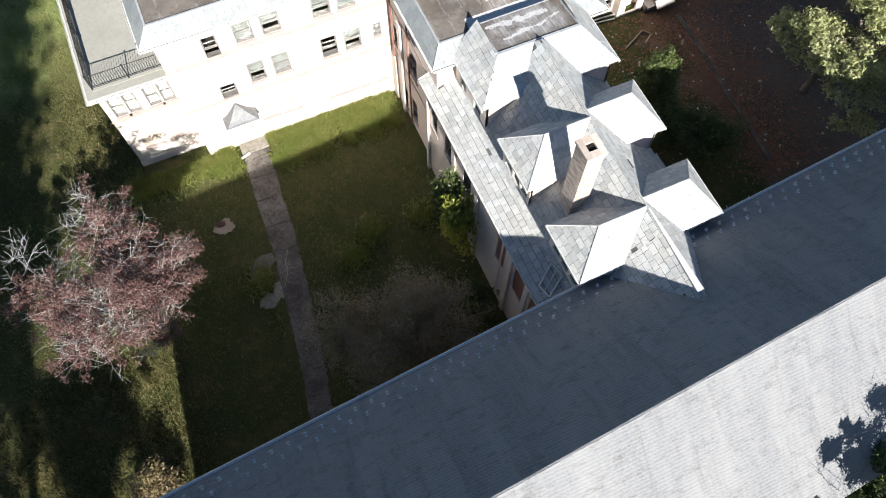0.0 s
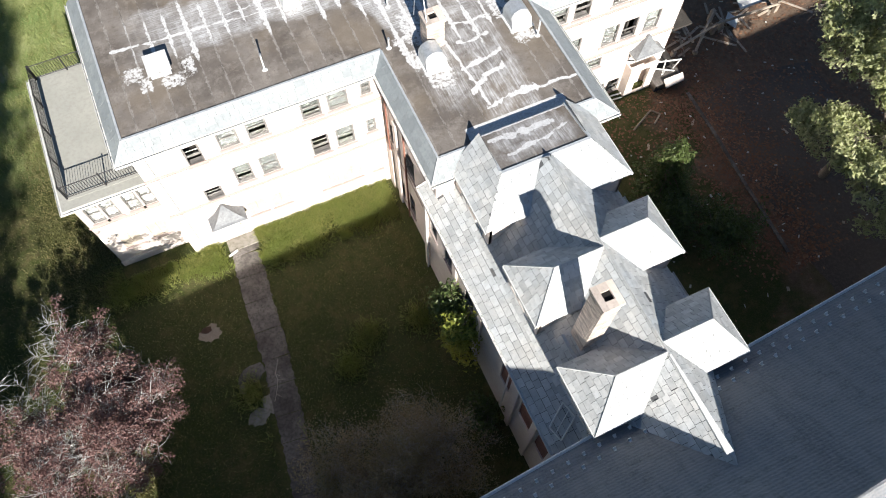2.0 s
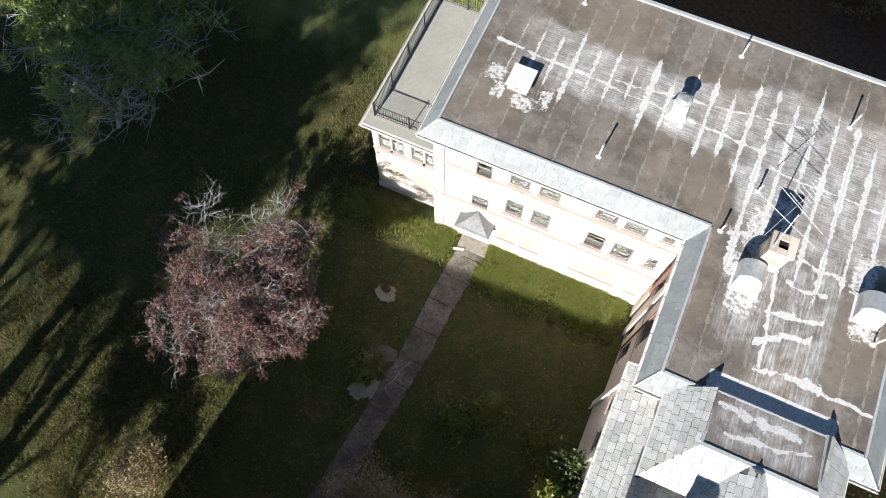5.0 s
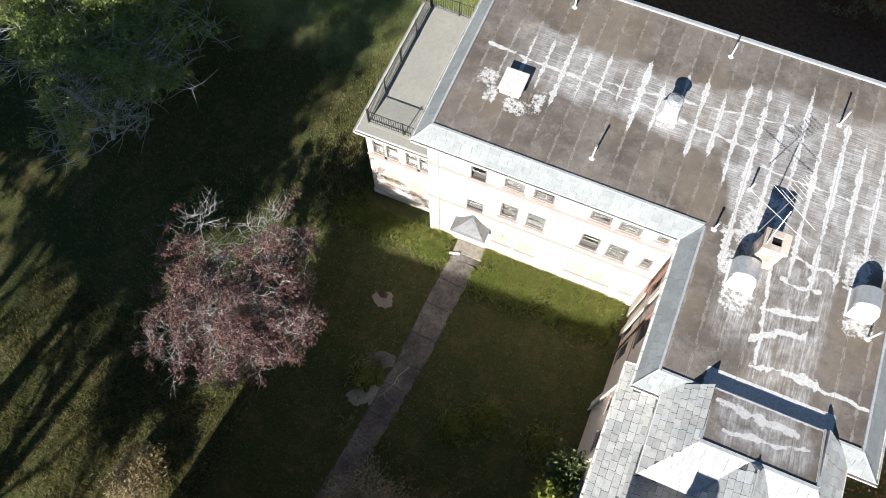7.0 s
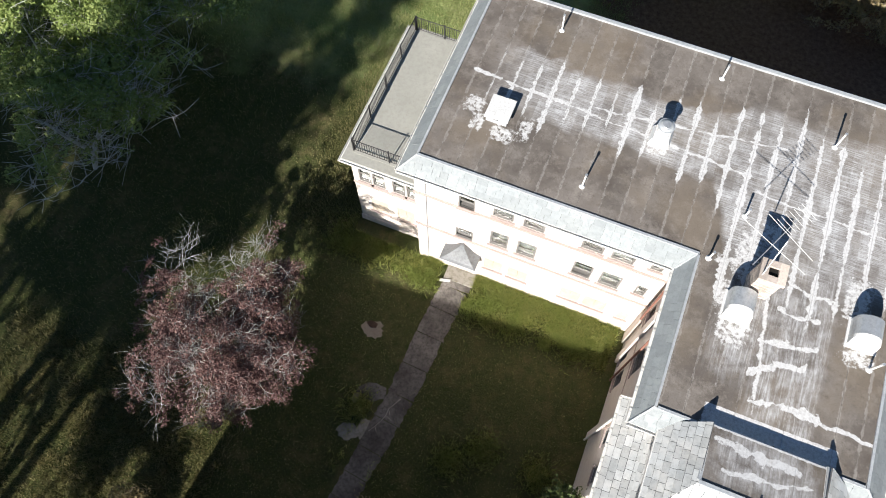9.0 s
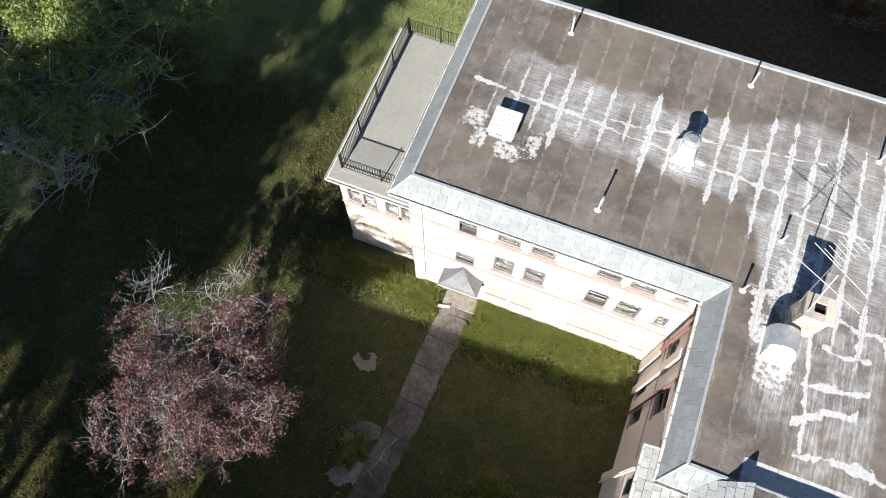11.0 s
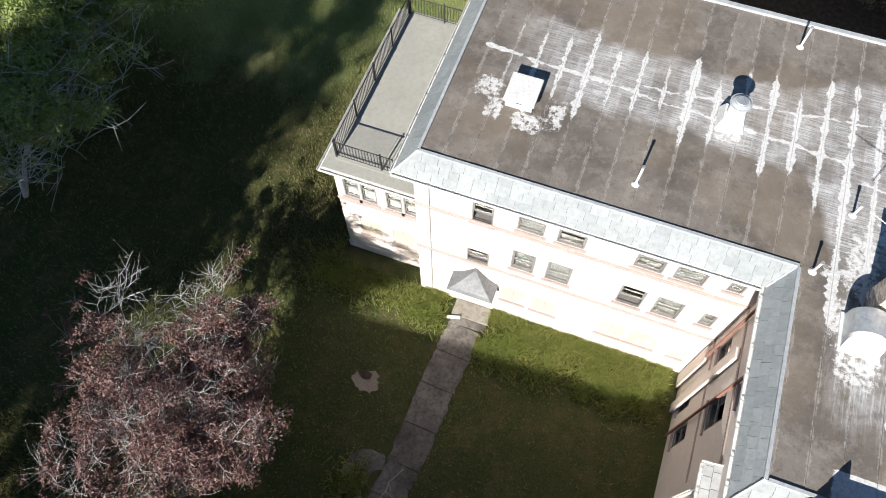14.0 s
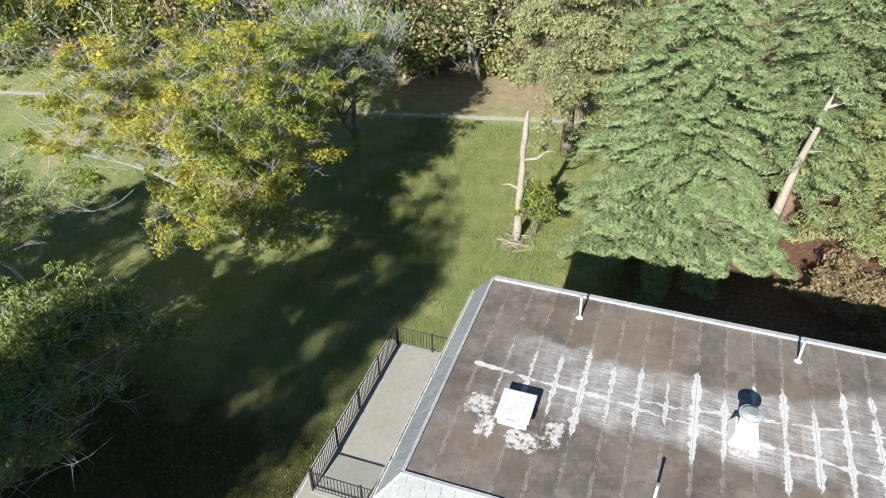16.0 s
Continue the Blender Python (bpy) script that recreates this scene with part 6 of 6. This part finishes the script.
def conifer(name, label, base, height, radius, seed, n_bough=110, per=120, group="", low=0.06, tone="needle", slip=0.115):
    """A pine: level boughs whose tufts lie in flat, soft pads with dark gaps below them."""
    gen = np.random.default_rng(seed)
    o = np.array(base, float)
    t = thing(name, label, "tree", group)
    segs = [((0, 0, height * i / 8), (0, 0, height * (i + 1) / 8), 0.36 * (1 - i / 8.4), 0.36 * (1 - (i + 1) / 8.4)) for i in range(8)]
    segs = [(np.array(a) + o, np.array(b) + o, r0, r1) for a, b, r0, r1 in segs]
    C, N = [], []
    for k in range(n_bough):
        f = low + (1 - low) * (k + gen.random()) / n_bough
        ang = k * 2.399 + gen.normal(scale=0.3)
        L = radius * (1 - f) ** 0.7 * gen.uniform(0.7, 1.15) + 0.4
        out = np.array([np.cos(ang), np.sin(ang), 0])
        side = np.array([-out[1], out[0], 0])
        p = np.array([0, 0, height * f]) + o
        mid = p + out * L * 0.55 + np.array([0, 0, 0.08 * L])
        end = p + out * L + np.array([0, 0, -0.10 * L])
        segs.append((p, mid, 0.05, 0.025))
        segs.append((mid, end, 0.025, 0.008))
        n_pad = max(3, int(L * 2.1))
        for i in range(n_pad):
            s = (i + 0.75 + gen.uniform(-0.3, 0.3)) / n_pad
            lat = gen.uniform(-1, 1) * 0.42 * L * np.sin(np.pi * min(0.95, max(0.12, s)))
            zz = 0.14 * L * s if s < 0.55 else 0.08 * L - 0.40 * L * (s - 0.55) ** 1.2
            c = p + out * L * s + side * lat + np.array([0, 0, zz - 0.15 * abs(lat) + gen.normal(scale=0.06)])
            ra, rb, rc = gen.uniform(0.55, 1.0) * (0.45 + 0.1 * L), gen.uniform(0.4, 0.75) * (0.45 + 0.1 * L), gen.uniform(0.16, 0.28)
            n = int(per * ra * rb / 0.5) + 14
            w = gen.normal(size=(n, 3))
            w[:, 2] = np.abs(w[:, 2]) - 0.25
            w /= np.linalg.norm(w, axis=1, keepdims=True)
            rad = gen.uniform(0.72, 1.05, (n, 1))
            d2 = out * 0.95 + np.array([0, 0, -0.28])
            q = w * rad
            C.append(c + d2 * (q[:, :1] * ra) + side * (q[:, 1:2] * rb) + np.array([0, 0, 1.0]) * (q[:, 2:] * rc))
            N.append(out * (w[:, :1] / ra) + side * (w[:, 1:2] / rb) + np.array([0, 0, 1.0]) * (w[:, 2:] / rc) * 0.7)
    tubes_mesh("trunk", segs, "pine_bark", t, 6)
    C = np.concatenate(C)
    N = np.concatenate(N)
    n = len(C)
    N /= np.linalg.norm(N, axis=1, keepdims=True)
    N += gen.normal(scale=0.34, size=(n, 3))
    N /= np.linalg.norm(N, axis=1, keepdims=True)
    a = gen.normal(size=(n, 3))
    a -= N * (a * N).sum(1, keepdims=True)
    a /= np.linalg.norm(a, axis=1, keepdims=True)
    b = np.cross(N, a)
    s = slip * gen.uniform(0.6, 1.35, (n, 1))
    V = np.stack([C - a * s * 0.6 - b * s * 0.26, C - a * s * 0.6 + b * s * 0.26, C + a * s * 0.9], 1).reshape(-1, 3)
    raw_mesh("crown", V, np.arange(3 * n).reshape(-1, 3), tone, t)
    return t


def shrub(name, label, base, height, radius, seed, leaf, n_leaf, leaf_size=0.10, bark="bark", levels=3, clump=0.22, category="shrub"):
    t = broad_tree(name, label, base, height, radius, seed, leaf, bark, n_leaf, leaf_size, levels, 5, 0.05, clump, 0.7, 0.0, (4, 6), clusters=n_leaf // 22)
    t["category"] = category
    return t


def purple_keep(x, y, z):
    """The north-west lobe and the low southern skirt of the crown are bare."""
    if math.hypot(x + 2.0, y - 4.0) < 2.1 or math.hypot(x - 2.9, y - 2.6) < 1.0:
        return 0.12
    if y < -2.4 and z < 5.0:
        return 0.06
    return 0.9


def forked_keep(x, y, z):
    return 0.95 if z < 10.8 and x < 3.4 else 0.12


broad_tree("purple_tree", "small spreading tree with dull purple leaves and lichened limbs", (-4.85, -8.0, 0), 7.8, 4.2, 4, "leaf_purple", "pale_bark", 92000, 0.066, 5, 2, 0.2, 0.21, 0.4, 0.06, (4, 5), clusters=900, twig="lichen", slim=0.65, keep=purple_keep, coherent=0.5)
broad_tree("lichened_tree", "low bare silver-grey tree with a few green leaves", (-17.9, -1.2, 0), 7.6, 5.2, 12, "leaf_olive", "lichen", 24000, 0.10, 4, 2, 0.18, 0.3, 0.4, 0.12, (4, 5), clusters=150, thick=0.016)
broad_tree("lichened_tree", "low bare silver-grey tree beyond the lawn", (-27.0, 12.5, 0), 10.4, 6.6, 15, "leaf_olive", "lichen", 42000, 0.09, 4, 2, 0.2, 0.35, 0.4, 0.12, (4, 6), clusters=210, thick=0.016)
broad_tree("lichened_tree", "bare silver-grey tree with green leaves in its crown", (-19.6, 4.8, 0), 10.0, 6.6, 14, "leaf_olive", "lichen", 85000, 0.11, 4, 2, 0.24, 0.40, 0.4, 0.1, (4, 6), clusters=450, thick=0.015)
broad_tree("yellowing_tree", "broad tree with yellow-green leaves and bare silver twigs", (-18.5, 21.3, 0), 16.2, 8.6, 5, "leaf_yellow", "pale_bark", 170000, 0.125, 5, 4, 0.34, 0.40, 0.55, 0.12, (4, 5), 0.16, clusters=1150, twig="lichen", thick=0.008, start=0.12, coherent=0.5)
broad_tree("forked_tree", "forked tree with thin green crown and bleached twigs", (-16.8, 34.5, 0), 13.2, 5.8, 16, "leaf_olive", "bark", 80000, 0.11, 5, 2, 0.3, 0.42, 0.5, 0.0, (4, 5), 0.42, clusters=330, twig="lichen", thick=0.010, start=0.45, keep=forked_keep)
broad_tree("green_tree", "full green broadleaf tree beside the pines", (-1.7, 39.4, 0), 14.6, 5.6, 23, "leaf_pale", "bark", 110000, 0.14, 5, 1, 0.45, 0.48, 0.15, 0.5, (5, 6), 0.13, clusters=900, start=0.08, coherent=0.6)
conifer("pine", "large blue-green pine with drooping boughs", (6.4, 27.5, 0), 19.5, 6.3, 31, 125, 400, "pines behind the building")
conifer("pine", "tall pine with bare lower trunk", (13.4, 32.5, 0), 24.0, 7.0, 32, 115, 260, "pines behind the building", 0.16)
conifer("pine", "tall pine with bare lower trunk", (19.5, 30.5, 0), 24.0, 7.0, 33, 115, 240, "pines behind the building", 0.12, "needle_warm")
conifer("pine", "large blue-green pine with drooping boughs", (4.6, 37.0, 0), 23.0, 6.2, 34, 110, 120, "pines behind the building")
conifer("pine", "large blue-green pine with drooping boughs", (12.0, 43.0, 0), 26.0, 6.8, 35, 90, 70, "pines behind the building", 0.06, "needle_warm")
conifer("pine", "large blue-green pine with drooping boughs", (22.0, 41.0, 0), 26.0, 6.8, 36, 90, 70, "pines behind the building")
shrub("brown_bush", "rust-brown rounded bush below the pines", (16.3, 24.6, 0), 3.6, 3.2, 41, "leaf_brown", 9000, 0.14)
shrub("brown_bush", "rust-brown rounded bush below the pines", (21.0, 23.5, 0), 3.4, 3.2, 42, "leaf_brown", 8000, 0.14)
broad_tree("drooping_tree", "pale green drooping tree at the yard's edge", (32.9, -8.9, 0), 15.0, 5.2, 51, "leaf_pale", "bark", 105000, 0.13, 5, 1, 0.25, 0.36, 0.4, 0.35, (4, 6), 0.3, clusters=900, coherent=0.7)
conifer("small_conifer", "small dark conifer beside the link wall", (24.0, -6.2, 0), 4.5, 1.35, 53, 60, 150, "", 0.03, "leaf_green", 0.12)
shrub("dark_shrub", "dark overgrown shrub beside the link wall", (23.6, -8.6, 0), 3.0, 1.8, 54, "leaf_green", 9000, 0.11)
shrub("dark_shrub", "dark overgrown shrub beside the link wall", (25.2, -9.9, 0), 2.7, 1.8, 55, "leaf_green", 7000, 0.11)
shrub("twiggy_bush", "tall twiggy brown bush beside the hall", (4.3, -14.4, 0), 6.6, 2.5, 56, "leaf_brown", 26000, 0.065, "dead_wood", levels=4, clump=0.3)
shrub("twiggy_bush", "tall twiggy brown bush beside the hall", (7.4, -14.2, 0), 6.9, 2.5, 57, "leaf_brown", 26000, 0.065, "dead_wood", levels=4, clump=0.3)
shrub("wall_creeper", "leafy yellow-green creeper climbing the link wall", (10.55, -9.9, 0), 5.8, 0.7, 58, "leaf_yellow", 4500, 0.14, clump=0.35)
shrub("wall_creeper", "leafy dark creeper climbing the link wall", (10.55, -8.7, 0), 5.4, 0.65, 59, "leaf_green", 4000, 0.13, clump=0.35)
shrub("low_shrub", "dark low shrub at the foot of the link wall", (10.2, -13.3, 0), 1.8, 0.9, 60, "leaf_green", 2500, 0.12)
shrub("yellow_bush", "small yellow-brown bush beside the hall's corner", (-6.6, -15.8, 0), 2.2, 1.3, 61, "leaf_brown", 9000, 0.075)
broad_tree("roof_side_tree", "broad tree standing behind the hall roof", (19.6, -29.6, 0), 14.0, 4.4, 62, "leaf_green", "bark", 40000, 0.12, 5, 1, 0.3, 0.3, 0.5, 0.0, (4, 6), clusters=220)

# dead trunk with ivy
snag = thing("dead_tree", "bleached dead tree trunk with broken limbs", "dead tree")
sg = random.Random(17)
axis = [(-2.4 + 0.12 * k / 12 + sg.uniform(-0.05, 0.05), 26.7 + 0.15 * k / 12 + sg.uniform(-0.05, 0.05), 8.4 * k / 12) for k in range(13)]
girth = [0.26 * (1 - 0.42 * k / 12) * sg.uniform(0.88, 1.1) for k in range(13)]
segs = [(axis[k], axis[k + 1], girth[k], girth[k + 1]) for k in range(12)]
segs += [(axis[12], (-2.2, 26.9, 8.75), 0.12, 0.03), ((-2.3, 26.8, 5.6), (-1.5, 26.95, 5.75), 0.10, 0.08), ((-1.5, 26.95, 5.75), (-1.1, 27.1, 6.15), 0.08, 0.05), ((-1.1, 27.1, 6.15), (-0.7, 27.3, 6.2), 0.05, 0.03), ((-2.35, 26.75, 3.6), (-3.0, 26.7, 3.9), 0.09, 0.06), ((-3.0, 26.7, 3.9), (-3.45, 26.6, 3.85), 0.06, 0.03)]
tubes_mesh("trunk", [tuple(np.array(q) if isinstance(q, tuple) else q for q in s) for s in segs], "dead_wood", snag, 10)
rs = random.Random(5)
segs = [(np.array((x, y, 0.08 + h)), np.array((x + ln * math.cos(t), y + ln * math.sin(t), 0.05 + h * rs.uniform(0, 2))), 0.045, 0.015) for x, y, h, ln, t in [(-2.6 + rs.gauss(0, 0.6), 26.1 + rs.gauss(0, 0.5), rs.uniform(0, 0.25), rs.uniform(0.5, 1.5), rs.uniform(0, 6.28)) for i in range(30)]]
tubes_mesh("fallen_branch", segs, "dead_wood", snag, 4)
shrub("ivy_bush", "bright green sapling growing at the dead trunk", (-1.3, 27.4, 0), 4.4, 1.3, 63, "leaf_yellow", 4000, 0.14)
# broken limb standing among the pines
limb = thing("dead_tree", "bleached broken trunk standing among the pines", "dead tree")
segs = [((11.5, 28.4, 0), (11.8, 28.5, 1.8), 0.46, 0.36), ((11.8, 28.5, 1.8), (12.15, 28.5, 4.2), 0.36, 0.28), ((12.15, 28.5, 4.2), (12.5, 28.8, 7.0), 0.27, 0.21), ((12.5, 28.8, 7.0), (12.85, 28.7, 9.0), 0.20, 0.16), ((12.85, 28.7, 9.0), (12.95, 28.8, 10.2), 0.16, 0.13), ((12.95, 28.8, 10.2), (13.25, 28.8, 11.5), 0.12, 0.05), ((12.95, 28.8, 10.2), (13.6, 28.7, 10.6), 0.11, 0.08), ((13.6, 28.7, 10.6), (14.3, 28.8, 11.2), 0.08, 0.03), ((12.8, 28.7, 8.8), (12.3, 28.4, 9.3), 0.06, 0.02), ((12.6, 28.8, 7.6), (13.4, 28.5, 7.9), 0.06, 0.02)]
tubes_mesh("trunk", [tuple(np.array(q) if isinstance(q, tuple) else q for q in s) for s in segs], "dead_wood", limb, 8)

# tall trees to the south-west, whose shade lies on the lawn
for k, (x, y, h, rad, cut, n) in enumerate(((-15.8, -35.0, 31, 5.8, 0.66, 6500), (-16.6, -27.5, 38, 6.2, 0.64, 3600), (-15.6, -38.0, 36, 4.6, 0.72, 5500), (-13.8, -31.0, 20, 4.2, 0.60, 4200), (-9.6, -31.5, 17, 3.4, 0.62, 3000), (-19.6, -28.0, 29, 5.6, 0.48, 12000), (-26.0, -26.5, 27, 6.5, 0.42, 17000), (-34.0, -27.0, 27, 6.8, 0.4, 11000), (-43.0, -24.0, 22, 6.5, 0.4, 11000), (-20.5, -40.0, 30, 6.5, 0.58, 11000), (-38.0, -12.0, 17, 6.0, 0.3, 11000))):
    broad_tree("shade_tree", "tall broadleaf tree shading the west lawn", (x, y, 0), h, rad, 80 + k, "leaf_green", "bark", n, 0.34, 4, 1, 0.4, 0.62, 0.55, 0.0, (4, 6), cut, clusters=n // 34, group="shade trees on the west lawn")

# far woods: trees and undergrowth that close the grounds
gen = np.random.default_rng(99)
woods = thing("far_woods", "dense mixed autumn woods at the edge of the grounds", "woods", "", "stuff")
crowns = {"leaf_yellow": [], "leaf_green": [], "leaf_pale": [], "leaf_brown": []}
segs = []
for k in range(130):
    low_one = k >= 84
    x = gen.uniform(-66, -9) if k % 4 else gen.uniform(-10, 45)
    front = 49.0 + 0.2 * (x + 6.4) if x < -9 else 52.0
    y = front + abs(gen.normal(scale=7.0)) + (0.0 if low_one else 2.0)
    h = gen.uniform(2.2, 5.0) if low_one else gen.uniform(9, 16)
    wide = gen.uniform(2.0, 3.2) if low_one else gen.uniform(3.6, 5.4)
    s, tips = grow(np.zeros(3), h, 1.0, gen, 3, 0.08 if low_one else 0.28, 3 if low_one else 2, 0.5, (4, 6))
    ext = np.percentile(np.linalg.norm(tips[:, :2], axis=1), 95)
    sc = np.array([wide / ext, wide / ext, h / tips[:, 2].max()])
    o = np.array((x, y, 0))
    segs += [(a * sc + o, b * sc + o, max(r0, 0.03), max(r1, 0.02)) for a, b, r0, r1 in s if r0 > (0.02 if low_one else 0.045) or gen.random() < 0.06]
    n = 1200 if low_one else int(gen.uniform(500, 2200))
    heads = tips[gen.integers(0, len(tips), 60)]
    c = (heads * sc)[gen.integers(0, len(heads), n)] + gen.normal(scale=0.5, size=(n, 3))
    if not low_one:
        c[: n // 3, 2] *= gen.uniform(0.2, 0.8)
    c = c[c[:, 2] > 0.2] + o
    crowns[("leaf_green", "leaf_yellow", "leaf_green", "leaf_pale", "leaf_brown", "leaf_green")[int(gen.integers(0, 6))]].append(c)
for tone, cs in crowns.items():
    V, F = leaf_quads(np.concatenate(cs), 0.26, gen)
    tagged(raw_mesh("crown", V, F, tone, woods), kind="stuff")
tagged(tubes_mesh("trunk", segs, "pale_bark", woods, 3), kind="stuff")

# grass
gen = np.random.default_rng(3)


def grass_patch(n, x0, x1, y0, y1, h0, h1, tuft=0.0):
    """Blades over a rectangle with ragged edges; tuft: how far they gather in tufts."""
    x, y = gen.uniform(x0, x1, n) + gen.normal(scale=0.35, size=n), gen.uniform(y0, y1, n) + gen.normal(scale=0.35, size=n)
    if tuft:
        k = max(4, int((x1 - x0) * (y1 - y0) * 2.2))
        cx, cy, cr = gen.uniform(x0, x1, k), gen.uniform(y0, y1, k), gen.uniform(0.10, 0.42, k)
        own = gen.integers(0, k, n)
        near = gen.random(n) < tuft
        x = np.where(near, cx[own] + gen.normal(size=n) * cr[own], x)
        y = np.where(near, cy[own] + gen.normal(size=n) * cr[own], y)
    keep = ~((x > -3.4) & (x < 11.5) & (y > 0.66) & (y < 9.6)) & ~((x > 10.9) & (x < 20) & (y > -18) & (y < 1))
    pc = 2.66 + np.where(y > -0.4, 0, (y + 0.4) * 0.11)
    keep &= ~((np.abs(x - pc) < 0.70) & (y < 0.7) & (y > -17)) & ~((x > 1.7) & (x < 3.55) & (y > -0.6))
    keep &= ~(np.hypot(x + 0.3, y + 3.8) < 0.5)
    x, y = x[keep], y[keep]
    n = len(x)
    h = gen.uniform(h0, h1, n)
    a = gen.uniform(0, 2 * np.pi, n)
    w = gen.uniform(0.010, 0.022, n)
    lx, ly = gen.normal(scale=0.45, size=n) * h, gen.normal(scale=0.45, size=n) * h
    P = np.stack([x, y, np.zeros(n)], 1)
    s = np.stack([np.cos(a) * w, np.sin(a) * w, np.zeros(n)], 1)
    T = P + np.stack([lx, ly, h], 1)
    return np.stack([P - s, P + s, T], 1).reshape(-1, 3)


# tall grass at the wall; part of the strip's sunlight is in its colour
V = np.concatenate([grass_patch(34000, 0.3, 11.2, -0.7, 0.62, 0.16, 0.5, 0.75), grass_patch(12000, 3.3, 11.2, -1.6, -0.5, 0.12, 0.34, 0.8), grass_patch(12000, -4.2, 0.6, -0.6, 1.5, 0.1, 0.36, 0.7)]
                   + [grass_patch(1500, x - r, x + r, y - r, y + r, 0.15, 0.4) for x, y, r in ((5.5, -8.2, 0.3), (9.5, -7.4, 0.35), (6.8, -7.2, 0.4), (0.75, -7.6, 0.45), (1.5, -10.2, 0.3))])
g = raw_mesh("long_grass", V, np.arange(len(V)).reshape(-1, 3), "long_grass", None)
tagged(g, "tall yellow-green grass along the foot of the wall, coloured bright as if sunlit", "grass", "", "stuff")
# blades paler than the ground put sunlit brightness into parts of the lawn
V = np.concatenate([grass_patch(26000, -12, 11.0, -15, -1.6, 0.05, 0.13), grass_patch(16000, -6.8, -3.4, 0, 12, 0.08, 0.2),
                    grass_patch(40000, -30, -4, -18, 12, 0.07, 0.18), grass_patch(52000, -17, -4.2, -19, -9.0, 0.10, 0.32, 0.8)])
g = raw_mesh("grass", V, np.arange(len(V)).reshape(-1, 3), "grass_blade", None)
tagged(g, "rough uncut grass on the lawn", "grass", "", "stuff")
# open lawn behind the building: blades in the sunlit-looking tone
V = np.concatenate([grass_patch(130000, -14, 6, 10, 42, 0.10, 0.24, 0.4), grass_patch(34000, -34, -14, 8, 42, 0.12, 0.26, 0.4)])
g = raw_mesh("lit_lawn_grass", V, np.arange(len(V)).reshape(-1, 3), "lit_blade", None)
tagged(g, "uncut grass on the open lawn, coloured pale as if sunlit", "grass", "", "stuff")
